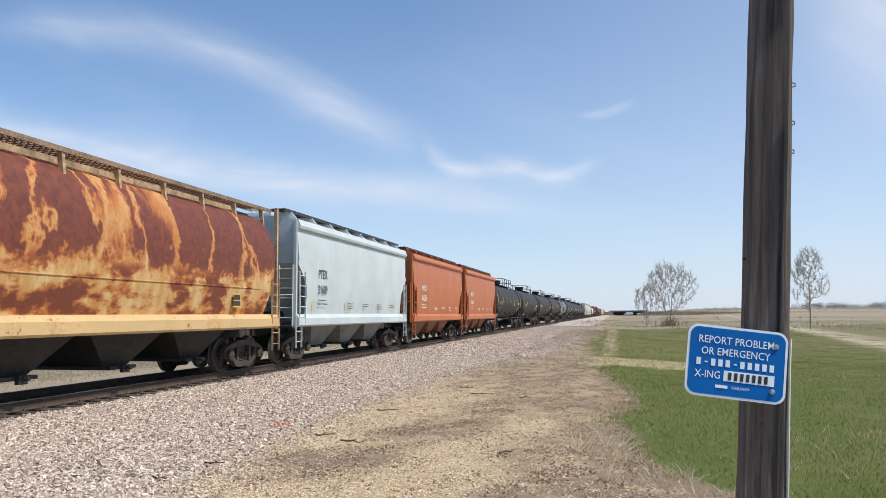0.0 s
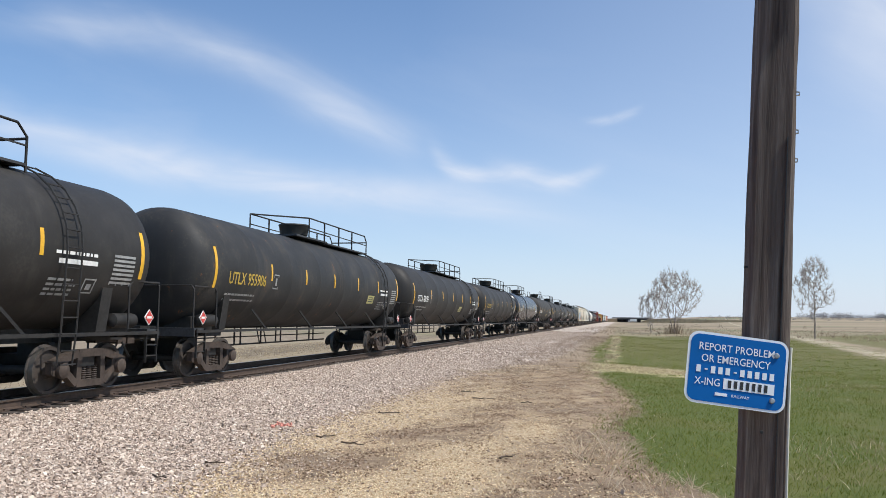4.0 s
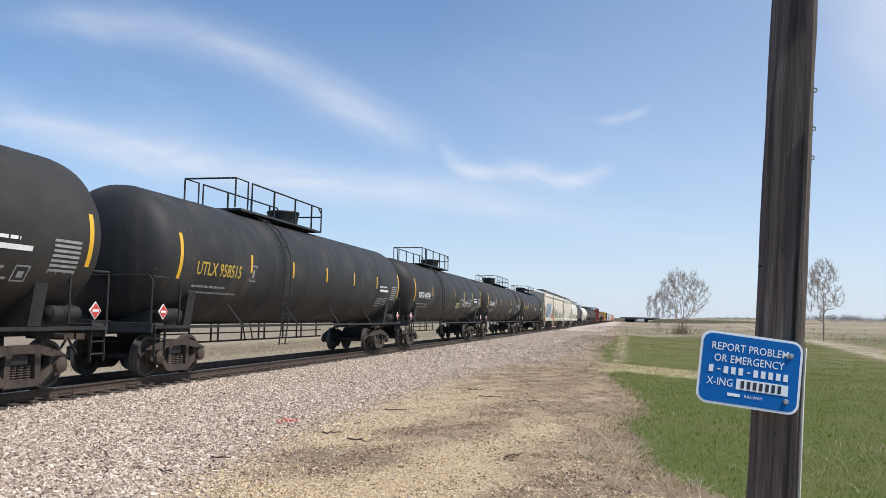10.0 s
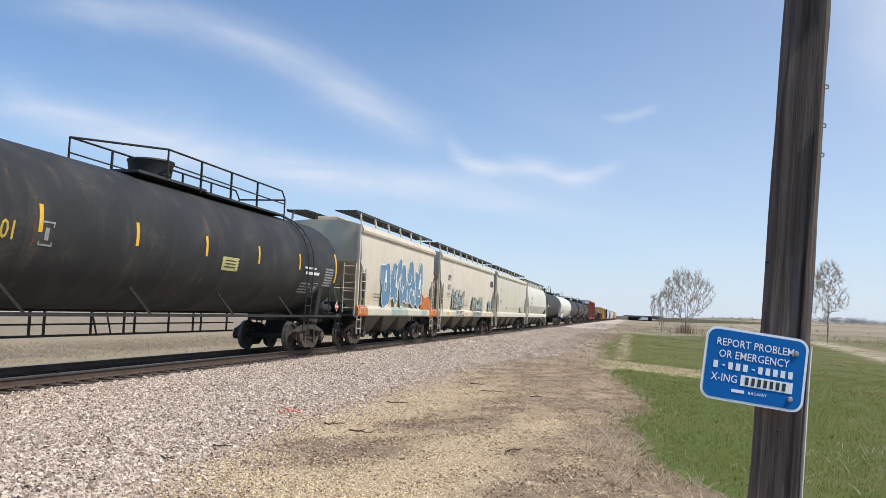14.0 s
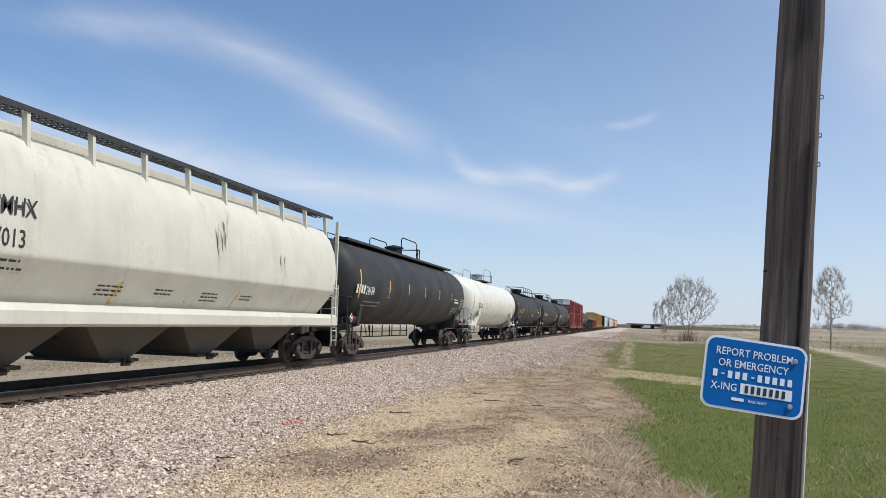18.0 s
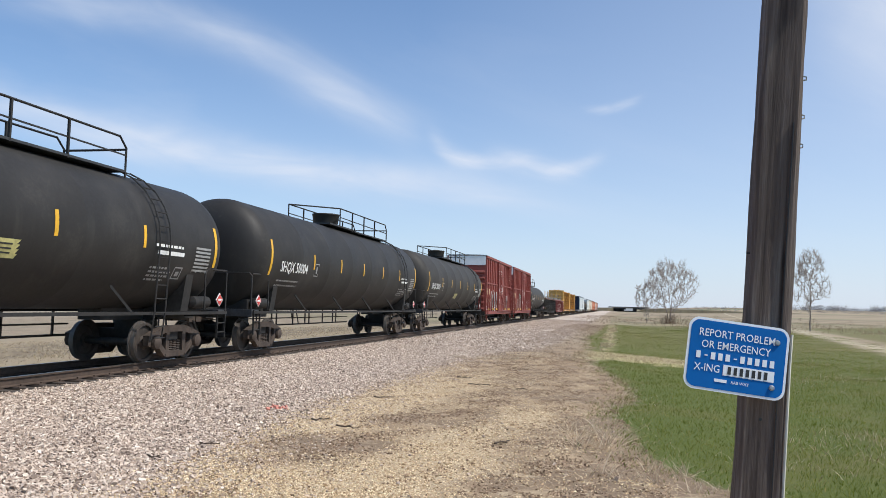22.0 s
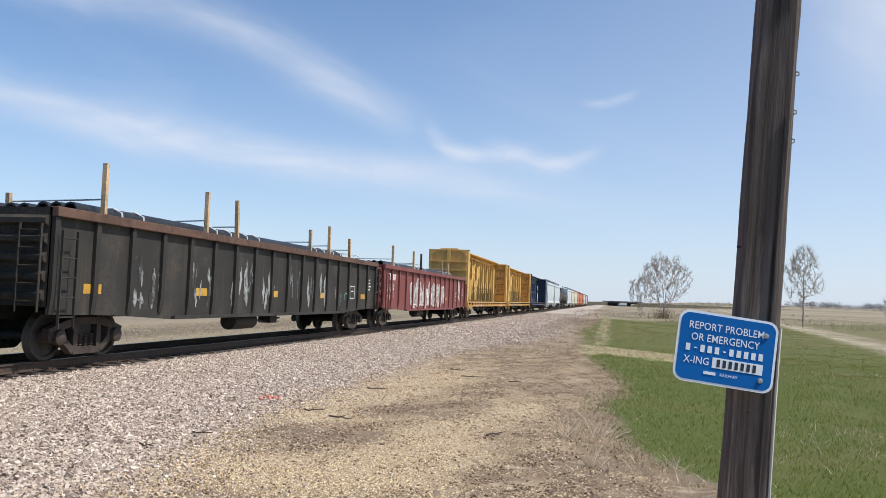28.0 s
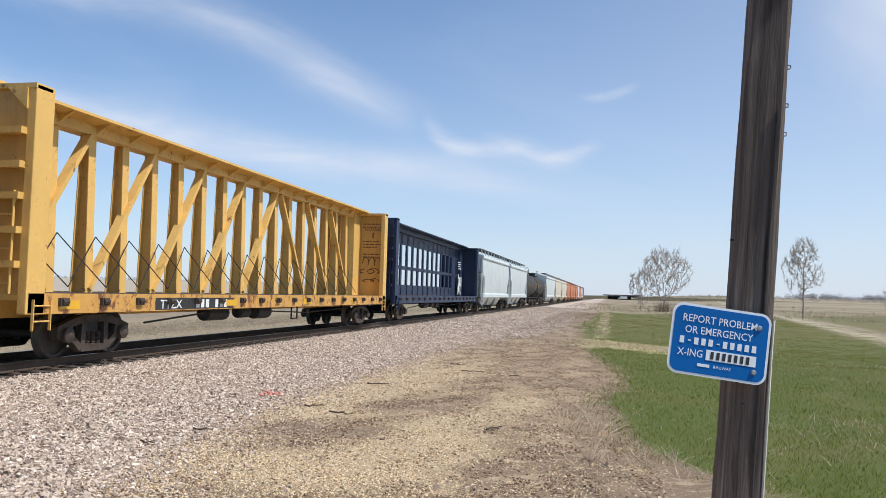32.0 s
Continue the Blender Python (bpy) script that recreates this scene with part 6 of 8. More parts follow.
# ---- covered hoppers
def hopper_body(rows, n=14):
    """A body from rows (half width, height, half length) up one side, across the roof and down the other, with closed ends."""
    g = Geo()
    m = len(rows)
    ring = [(x, z, ye) for x, z, ye in rows] + [(-x, z, ye) for x, z, ye in reversed(rows)]
    for x, z, ye in ring:
        for k in range(n + 1):
            g.v.append((x, -ye + 2 * ye * k / n, z))
    for i in range(len(ring) - 1):
        for k in range(n):
            g.f.append((i * (n + 1) + k, i * (n + 1) + k + 1, (i + 1) * (n + 1) + k + 1, (i + 1) * (n + 1) + k))
    q = len(ring)
    for i in range(m - 1):
        for k in (0, n):
            g.f.append((i * (n + 1) + k, (i + 1) * (n + 1) + k, (q - 2 - i) * (n + 1) + k, (q - 1 - i) * (n + 1) + k))
    g.f.append(tuple([k for k in range(n + 1)] + [(q - 1) * (n + 1) + k for k in reversed(range(n + 1))]))
    return g


def hopper_car(L, body, bays=3, rounded=False, inset=1.9, trim=None, board=None, sill_paint=None, boards_high=True, under=None, round_board=4.50, crease=False, name="covered_hopper"):
    """A covered hopper: sides, roof, bays, ladders, running boards."""
    trim, board = trim or body, board or GRATING
    sill_paint, under = sill_paint or body, under or body
    car = new(name)
    half = L / 2
    h = half - 0.78
    if rounded:
        rows = [(1.34, 1.12, h - 0.80), (1.47, 1.5, h - 0.68), (1.575, 2.0, h - 0.50), (1.62, 2.5, h - 0.36), (1.61, 3.0, h - 0.26), (1.54, 3.45, h - 0.28), (1.41, 3.85, h - 0.38), (1.20, 4.14, h - 0.5), (0.8, 4.32, h - 0.62), (0.3, 4.38, h - 0.7)]
        if crease:
            rows = [(1.16, 1.12, h - 1.05), (1.215, 1.34, h - 0.96), (1.235, 1.38, h - 0.94), (1.45, 1.80, h - 0.62), (1.614, 2.125, h - 0.44), (1.632, 2.16, h - 0.42), (1.635, 2.22, h - 0.41), (1.638, 2.6, h - 0.30)] + rows[4:]
    else:
        rows = [(1.46, 1.14, h - 2.3), (1.52, 1.6, h - 1.95), (1.56, 2.1, h - 1.5), (1.585, 2.55, h - 1.05), (1.59, 2.95, h - 0.55), (1.59, 3.02, h - 0.10), (1.58, 3.6, h), (1.55, 4.12, h), (1.50, 4.40, h), (1.1, 4.50, h), (0.5, 4.56, h)]
    part("body", hopper_body(rows), body, car, smooth=True)
    running_gear(car, half, inset)
    for s in (-1, 1) if not rounded else ():
        # the side sheets run on past the slope sheet, cut back towards the sill
        for x in (-1, 1):
            wing = Geo()
            rim = [(1.47, 1.16, 2.6, 0.80), (1.52, 1.6, 2.2, 0.80), (1.56, 2.1, 1.8, 0.80), (1.578, 2.36, 1.5, 0.72), (1.588, 2.66, 1.2, 0.36), (1.593, 2.96, 0.8, 0.01), (1.592, 3.10, 0.6, 0.01)]
            for lift in (0.006, -0.030):
                for (xa, za, pa, qa), (xb, zb_, pb, qb) in zip(rim, rim[1:]):
                    wing.face([(x * (xa + lift), s * (h - pa), za), (x * (xa + lift), s * (h - qa), za), (x * (xb + lift), s * (h - qb), zb_), (x * (xb + lift), s * (h - pb), zb_)])
            for (xa, za, pa, qa), (xb, zb_, pb, qb) in zip(rim, rim[1:]):
                wing.face([(x * (xa + 0.006), s * (h - qa), za), (x * (xa - 0.030), s * (h - qa), za), (x * (xb - 0.030), s * (h - qb), zb_), (x * (xb + 0.006), s * (h - qb), zb_)])
            part("end_wing", wing, body, car)
    part("centre_sill", Geo().box(-0.22, 0.22, -half + 0.4, half - 0.4, 0.72, 1.0), STEEL_DARK, car)
    for x in (-1, 1):
        part("side_sill", Geo().slab([(x * 1.36, 1.01), (x * 1.59, 1.00), (x * 1.635, 1.05), (x * 1.635, 1.27), (x * 1.56, 1.38), (x * 1.40, 1.40)], -h - 0.05, h + 0.05, "y"), sill_paint, car)
        if rounded and not crease:
            part("side_seam", Geo().box(min(x * 1.57, x * 1.603), max(x * 1.57, x * 1.603), -h + 1.2, h - 1.2, 2.10, 2.125), body, car)
        elif not rounded:
            part("top_chord", Geo().slab([(x * 1.56, 4.10), (x * 1.64, 4.12), (x * 1.66, 4.20), (x * 1.58, 4.40), (x * 1.49, 4.41)], -h - 0.02, h + 0.02, "y"), trim, car)
        zb = 4.86 if boards_high else 4.70
        if rounded:
            zb = round_board
            deckwork = Geo()
            for u in (0.62, 0.78, 0.94, 1.10):
                deckwork.box(min(x * u, x * (u + 0.035)), max(x * u, x * (u + 0.035)), -h - 0.2, h + 0.2, zb, zb + 0.03)
            for i in range(int(2 * h / 0.16)):
                yy = -h - 0.2 + 0.16 * i
                deckwork.box(min(x * 0.60, x * 1.24), max(x * 0.60, x * 1.24), yy, yy + 0.06, zb + 0.005, zb + 0.025)
            deckwork.box(min(x * 1.22, x * 1.25), max(x * 1.22, x * 1.25), -h - 0.2, h + 0.2, zb - 0.05, zb + 0.05)
            part("running_board", deckwork, board, car)
        else:
            edge = 1.36 if boards_high else 1.16
            deckwork = Geo()
            for u in np.arange(0.56, edge, 0.105):
                deckwork.box(min(x * u, x * (u + 0.03)), max(x * u, x * (u + 0.03)), -h - 0.2, h + 0.2, zb, zb + 0.04)
            for i in range(int((2 * h + 0.4) / 0.13)):
                deckwork.box(min(x * 0.56, x * edge), max(x * 0.56, x * edge), -h - 0.2 + 0.13 * i, -h - 0.13 + 0.13 * i, zb + 0.006, zb + 0.034)
            deckwork.box(min(x * edge, x * (edge + 0.03)), max(x * edge, x * (edge + 0.03)), -h - 0.2, h + 0.2, zb - 0.04, zb + 0.05)
            part("running_board", deckwork, board, car)
        nb = max(7, int(L / 1.7))
        for k in range(nb):
            y = -h + 0.35 + (2 * h - 0.7) * k / (nb - 1)
            me = shared(("bracket", rounded, boards_high, round_board), lambda: Geo().slab(([(1.47, 4.36), (1.41, 4.38), (1.33, zb), (1.39, zb)] if boards_high else [(1.45, 4.38), (0.62, 4.50), (0.62, zb - 0.004), (1.18, zb - 0.004)]) if not rounded else [(1.28, 4.02), (1.18, 4.08), (1.10, zb), (1.22, zb)], -0.04, 0.04, "y").mesh("roof_bracket"))
            if me.materials and me.materials[0] is not trim:
                me = shared(("bracket", rounded, boards_high, round_board, trim.name), lambda: me.copy())
                me.materials.clear()
            part("roof_bracket", me, trim, car, at=pose(0, y, 0, 0, 0, 0 if x > 0 else 180))
    part("hatch_coaming", Geo().box(-0.42, 0.42, -h + 0.5, h - 0.5, 4.34 if rounded else 4.5, 4.62 if rounded else 4.74), trim, car, bevel=0.03)
    # bays under the sill; the dark bay paints hold its shade too
    span = 2 * (h - 2.1)
    for k in range(bays):
        y0 = -h + 2.1 + span * k / bays
        y1 = y0 + span / bays
        ym = (y0 + y1) / 2
        g = Geo()
        top = [(-1.20, y0 + 0.02), (1.20, y0 + 0.02), (1.20, y1 - 0.02), (-1.20, y1 - 0.02)]
        hl = (0.13 if bays > 3 else 0.17) * (y1 - y0)
        low = [(-0.80, ym - hl), (0.80, ym - hl), (0.80, ym + hl), (-0.80, ym + hl)]
        for i in range(4):
            j = (i + 1) % 4
            g.face([(*top[i], 1.16), (*top[j], 1.16), (*low[j], 0.30), (*low[i], 0.30)])
        g.face([(*p, 0.30) for p in reversed(low)])
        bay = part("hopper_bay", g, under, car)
        part("outlet_gate", Geo().box(-1.0, 1.0, ym - hl - 0.06, ym + hl + 0.06, 0.24, 0.31).tube([(0.95, ym, 0.27), (1.2, ym, 0.27)], 0.04, 8).box(1.0, 1.08, ym - 0.12, ym + 0.12, 0.17, 0.33), STEEL_DARK, bay)
    for s in (-1, 1):
        ye = s * (half - 0.55)
        part("end_platform", Geo().box(-1.5, 1.5, min(ye, s * (h - 1.3)), max(ye, s * (h - 1.3)), 0.98, 1.04), GRATING, car)
        part("shear_plate", Geo().slab([(s * (h - 1.5), 1.05), (s * (h - 0.12), 1.05), (s * (h - 0.12), 2.3), (s * (h - 0.3), 2.9)], -0.04, 0.04), trim, car)
        part("slope_brace", Geo().bar((0.2, s * (h - 1.5), 1.2), (0.2, s * (h - 0.1), 3.0), 0.12, 0.2), trim, car)
        part("brake_cylinder" if s > 0 else "air_reservoir", Geo().lathe([(-0.45, 0.05), (-0.42, 0.2), (0.42, 0.2), (0.45, 0.05)], (0.35, s * (h - 0.6), 1.30), "x", 14), STEEL_DARK, car, smooth=True)
        for x in (-1, 1):
            post = Geo().bar((x * 1.50, s * (h + 0.03), 0.95), (x * 1.50, s * (h + 0.03), 4.36 if not rounded else 4.55), 0.10, 0.10, (0, 1, 0))
            part("corner_post", post, trim, car)
            part("side_ladder", ladder_geo((x * 1.63, s * (h - 0.02), 1.1), (x * 1.63, s * (h - 0.02), 2.75 if not rounded else 2.4), (0, -s * 0.48, 0), 5 if not rounded else 4), trim, car)
            part("sill_step", ladder_geo((x * 1.57, s * (h + 0.12), 0.35), (x * 1.57, s * (h + 0.12), 0.98), (0, -s * 0.45, 0), 2), trim, car)
            part("end_ladder", ladder_geo((x * 1.45, s * (h + 0.12), 1.1), (x * 1.45, s * (h + 0.12), 2.95), (-x * 0.46, 0, 0), 6), trim, car)
        part("end_handrail", Geo().tube([(1.5, s * (h + 0.25), 1.0), (1.5, s * (h + 0.25), 2.0), (-1.5, s * (h + 0.25), 2.0), (-1.5, s * (h + 0.25), 1.0)], 0.02, 5), trim, car)
    return car


def creased(x):
    """Wraps writing onto a side that is folded inwards below its crease."""
    return lambda y, z: (x + 0.016 if z > 2.16 else x + 0.016 - (2.16 - z) * 0.505, y, z)


def hopper_marks(car, L, rng, one, two, material, x=1.60, y=None, z=2.6, size=0.42, crease=False):
    h = L / 2 - 0.78
    y = -h + 1.75 if y is None else y
    wr = creased(x) if crease else flat(x)
    if one:
        lettering("reporting_mark", one, size, material, car, wr, y, z)
    if two:
        lettering("car_number", two, size, material, car, wr, y - 0.04, z - 0.52)
    bars("small_print", small_print(rng, y - 0.1, z - 0.76, 1.1, 2, 0.04, 0.13), material, car, wr)
    rows = []
    for k in range(4):
        rows += small_print(rng, y + 3.0 + k * 1.9, 1.76, 0.8, 3 - k % 2, 0.032, 0.085)
    bars("stencils", rows, material, car, wr)
    for k in range(4):
        yy = -h + 1.25 + k * (2 * h - 3.3) / 3.0
        lean = 0.16 if crease else 0.0
        part("reflective_strip", Geo().face([wr(yy, 1.46), wr(yy + 0.06, 1.46), wr(yy + 0.06 + lean, 1.88), wr(yy + lean, 1.88)]), STRIP, car)


# ---- boxcars
END_WHITE = plain("white_end_panel_paint", (0.88, 0.87, 0.84), 0.5, 0.0, 0.06, 3)
PAINT_CREAM = plain("faded_cream_lettering", (0.62, 0.47, 0.30), 0.6, 0.0, 0.3, 6, 0.02)


def boxcar(L, skin, rng, name="boxcar"):
    car = new(name)
    half = L / 2
    h, w, top = half - 1.05, 1.52, 5.38
    part("body", Geo().box(-w, w, -h, h, 0.78, top - 0.12), skin, car, bevel=0.02)
    part("roof", Geo().slab([(-w - 0.05, top - 0.14), (w + 0.05, top - 0.14), (w + 0.05, top - 0.09), (w - 0.3, top - 0.06), (0, top - 0.04), (-w + 0.3, top - 0.06), (-w - 0.05, top - 0.09)], -h - 0.03, h + 0.03, "y"), GALV, car)
    running_gear(car, half, 2.4)
    dl, dr = -1.40, 2.05
    for x in (-1, 1):
        part("side_sill", Geo().box(min(x * 1.5, x * 1.60), max(x * 1.5, x * 1.60), -h, h, 0.68, 0.92), skin, car)
        part("top_rail", Geo().box(min(x * 1.5, x * 1.60), max(x * 1.5, x * 1.60), -h, h, top - 0.30, top - 0.13), skin, car)
        ys = [-h + 0.06, h - 0.06]
        n = 6
        ys += [-h + 0.06 + (dl - 0.2 + h - 0.06) * k / n for k in range(1, n + 1)] + [h - 0.06 - (h - 0.06 - dr - 0.2) * k / n for k in range(1, n + 1)]
        for y in sorted(ys):
            part("side_post", shared("box_post", lambda: with_material(Geo().box(1.515, 1.60, -0.05, 0.05, 0.90, 5.02), "side_post", skin)), None, car, at=pose(0, y, 0, 0, 0, 0 if x > 0 else 180))
        for y0, y1 in ((-h, dl - 0.25), (dr + 0.25, h)):
            part("belt_rail", Geo().box(min(x * 1.515, x * 1.59), max(x * 1.515, x * 1.59), y0, y1, 3.08, 3.19), skin, car)
        door = part("door", Geo().box(min(x * 1.53, x * 1.64), max(x * 1.53, x * 1.64), dl, dr, 0.98, 5.02), skin, car, bevel=0.015)
        for z in (1.55, 2.3, 3.1, 3.9):
            part("door_rib", Geo().box(min(x * 1.63, x * 1.70), max(x * 1.63, x * 1.70), dl + 0.08, dr - 0.08, z, z + 0.07), skin, door)
        part("door_post", Geo().box(min(x * 1.63, x * 1.69), max(x * 1.63, x * 1.69), 0.35, 0.45, 0.9, 4.8), skin, door)
        for y in (dl + 0.55, dr - 0.55):
            part("lock_rod", Geo().tube([(x * 1.73, y, 0.98), (x * 1.73, y, 4.85)], 0.03, 6), skin, door)
        for y in (dl + 0.02, dr - 0.02):
            part("door_edge", Geo().box(min(x * 1.62, x * 1.69), max(x * 1.62, x * 1.69), y - 0.06, y + 0.06, 0.98, 4.86), skin, door)
        part("door_handle", Geo().box(min(x * 1.7, x * 1.76), max(x * 1.7, x * 1.76), 0.55, 0.85, 1.5, 2.1).bar((x * 1.75, 0.7, 1.5), (x * 1.75, 0.7, 1.15), 0.05), skin, door)
        part("door_track", Geo().box(min(x * 1.56, x * 1.70), max(x * 1.56, x * 1.70), dl - 0.4, h - 0.7, 0.90, 0.97), skin, car)
        part("upper_track", Geo().box(min(x * 1.56, x * 1.70), max(x * 1.56, x * 1.70), dl - 0.1, h - 1.2, 5.03, 5.10), skin, car)
        for y in (-h + 0.15, h - 0.6):
            part("side_ladder", ladder_geo((x * 1.66, y, 0.7), (x * 1.66, y, 2.0), (0, 0.45, 0), 4), skin, car)
            part("sill_step", ladder_geo((x * 1.57, y, 0.28), (x * 1.57, y, 0.62), (0, 0.45, 0), 1), skin, car)
    for s in (-1, 1):
        for k in range(7):
            z = 0.95 + k * 0.48
            part("end_rib", Geo().slab([(s * h, z), (s * (h + 0.10), z + 0.08), (s * (h + 0.10), z + 0.16), (s * h, z + 0.26)], -1.42, 1.42), skin, car)
        part("end_panel", Geo().box(-1.48, 1.48, min(s * h, s * (h + 0.012)), max(s * h, s * (h + 0.012)), 4.50, 5.22), END_WHITE, car, "white-painted upper end panel")
        part("end_sill", Geo().box(-1.5, 1.5, min(s * h, s * (h + 0.12)), max(s * h, s * (h + 0.12)), 0.62, 0.92), STEEL_DARK, car)
        part("crossover_platform", Geo().box(-1.3, 1.3, min(s * (h + 0.1), s * (h + 0.35)), max(s * (h + 0.1), s * (h + 0.35)), 0.98, 1.02), GRATING, car)
        part("end_ladder", ladder_geo((1.38, s * (h + 0.14), 0.9), (1.38, s * (h + 0.14), 2.4), (-0.46, 0, 0), 5), skin, car)
    part("centre_sill", Geo().box(-0.22, 0.22, -half + 0.4, half - 0.4, 0.45, 0.66), STEEL_DARK, car)
    part("brake_rigging", Geo().tube([(1.2, -3.5, 0.35), (1.2, 2.8, 0.35)], 0.025, 5).bar((1.2, -3.5, 0.2), (1.2, -3.5, 0.62), 0.05).bar((1.2, -0.3, 0.3), (1.2, -0.3, 0.62), 0.04).bar((1.2, 2.8, 0.25), (1.2, 2.8, 0.62), 0.05).tube([(1.1, -3.4, 0.3), (1.0, -1.8, 0.45)], 0.03, 5), STEEL_DARK, car)
    # emblem: a plain pale roundel
    ring = Geo()
    for k in range(20):
        a, b = 2 * math.pi * k / 20, 2 * math.pi * (k + 1) / 20
        ring.face([(1.532, h - 0.75 + r * math.cos(t), 4.05 + 1.25 * r * math.sin(t)) for r, t in ((0.30, a), (0.30, b), (0.36, b), (0.36, a))])
    ring.box(1.526, 1.532, h - 1.0, h - 0.5, 4.01, 4.09).box(1.526, 1.532, h - 0.79, h - 0.71, 3.7, 4.4)
    part("emblem", ring, PAINT_CREAM, car, "pale round emblem")
    return car


def boxcar_marks(car, L, rng, number, tag_fill, tags):
    h = L / 2 - 1.05
    wr = flat(1.526)
    bars("railway_initials", [(-h + 0.55 + k * 0.40 + (0.40 if k > 1 else 0), 2.25, 0.28, 0.44) for k in range(4)], PAINT_CREAM, car, wr)
    for k, digits in enumerate((number[:3], number[3:])):
        lettering("car_number", digits, 0.46, PAINT_CREAM, car, wr, -h + 0.50 + k * 1.25, 1.62, 1.05)
    for k, row in enumerate(("CLOSE AND LOCK DOORS", "BEFORE MOVING CAR")):
        lettering("door_notice", row, 0.17, PAINT_WHITE, car, flat(1.655), -1.0 + 0.25 * k, 4.25 - 0.22 * k)
    bars("door_stencils", small_print(rng, -1.1, 1.9, 0.8, 3, 0.05, 0.12) + small_print(rng, 1.3, 1.75, 0.6, 3, 0.06, 0.14) + small_print(rng, 0.5, 2.75, 0.7, 2, 0.06, 0.12), PAINT_WHITE, car, flat(1.655))
    bars("side_stencils", small_print(rng, -2.9, 2.1, 0.7, 3, 0.05, 0.11) + small_print(rng, h - 2.4, 2.2, 0.5, 5, 0.05, 0.12) + small_print(rng, -h + 0.5, 1.25, 0.9, 3, 0.05, 0.12), PAINT_WHITE, car, wr)
    for y in (-h + 0.9, -4.3, -2.2, 3.1, 5.2, h - 1.3):
        part("reflective_strip", Geo().box(1.50, 1.607, y, y + 0.62, 1.02, 1.15), SPRAY_YELLOW, car)
    for y, z, w, hh, n, fill in tags:
        if fill is SPRAY_TEAL:
            scribble(car, rng, y, z, w, hh, 22, SPRAY_TEAL, 1.524, 0.10)
        else:
            graffiti(car, rng, y, z, w, hh, n, fill, WORN_WHITE if fill is WORN_ON_RED else SPRAY_WHITE if fill is SPRAY_GREY else PAINT_DARK, 1.5235, 0.045 if fill is WORN_ON_RED else 0.06, WORN_DARK if fill is WORN_ON_RED else PAINT_DARK)
    scribble(car, rng, -0.9, 2.4, 2.2, 0.8, 16, WORN_WHITE, 1.645, 0.03)
    smears(car, rng, -h + 0.5, 0.8, 2 * h - 1, 1.2, 26, WORN_ON_RED, 1.519)


# ---- gondolas with a load of pipe
def gondola(L, skin, posts, name="gondola"):
    car = new(name)
    half = L / 2
    h, w, top, low = half - 0.55, 1.46, 2.70, 0.60
    running_gear(car, half, 2.3)
    part("floor_plate", Geo().box(-w + 0.03, w - 0.03, -h + 0.04, h - 0.04, 1.02, 1.10), STEEL_DARK, car)
    part("centre_sill", Geo().box(-0.25, 0.25, -half + 0.4, half - 0.4, 0.62, 1.02), STEEL_DARK, car)
    for x in (-1, 1):
        drop = [(-h, 0.76), (-h + 2.0, 0.72), (-h + 4.2, low), (h - 4.2, low), (h - 2.0, 0.72), (h, 0.76), (h, top), (-h, top)]
        part("side_sheet", Geo().slab(drop, min(x * w, x * (w - 0.02)), max(x * w, x * (w - 0.02))), skin, car)
        part("top_chord", Geo().box(min(x * (w - 0.06), x * (w + 0.13)), max(x * (w - 0.06), x * (w + 0.13)), -h, h, top - 0.16, top + 0.02), RUST_CHORD if posts == 18 else skin, car, bevel=0.015)
        part("bottom_flange", Geo().box(min(x * w, x * (w + 0.1)), max(x * w, x * (w + 0.1)), -h + 4.2, h - 4.2, low, low + 0.08), skin, car)
        for k in range(posts):
            y = -h + 0.08 + (2 * h - 0.16) * k / (posts - 1)
            z = 0.76 if abs(y) > h - 3.9 else low + 0.06
            key = ("gon_post", skin.name, z)
            part("side_post", shared(key, lambda: with_material(Geo().slab([(w - 0.001, z), (w + 0.04, z), (w + 0.08, z + 0.35), (w + 0.08, top - 0.15), (w - 0.001, top - 0.15)], -0.07, 0.07, "y"), "side_post", skin)), None, car, at=pose(0, y, 0, 0, 0, 0 if x > 0 else 180))
        for s in (-1, 1):
            part("side_ladder", ladder_geo((x * 1.63, s * (h - 0.1), 0.5), (x * 1.63, s * (h - 0.1), 2.3), (0, -s * 0.42, 0), 5), skin, car)
    for s in (-1, 1):
        part("end_sheet", Geo().box(-w, w, min(s * h, s * (h - 0.03)), max(s * h, s * (h - 0.03)), 0.9, top), skin, car)
        for k in range(5):
            z = 1.0 + k * 0.34
            part("end_rib", Geo().slab([(s * h, z), (s * (h + 0.09), z + 0.05), (s * (h + 0.09), z + 0.14), (s * h, z + 0.2)], -1.4, 1.4), skin, car)
        part("end_ladder", ladder_geo((1.36, s * (h + 0.12), 0.8), (1.36, s * (h + 0.12), 2.4), (-0.45, 0, 0), 5), skin, car)
    part("air_tank", Geo().lathe([(-0.75, 0.05), (-0.7, 0.24), (0.7, 0.24), (0.75, 0.05)], (0.9, -1.4, 0.45), "y", 14), STEEL_DARK, car, smooth=True)
    part("brake_rigging", Geo().tube([(0.9, -0.6, 0.5), (0.95, 0.2, 0.38), (1.0, 1.2, 0.5)], 0.03, 5).box(0.7, 1.1, 0.3, 0.8, 0.35, 0.6), STEEL_DARK, car)
    return car


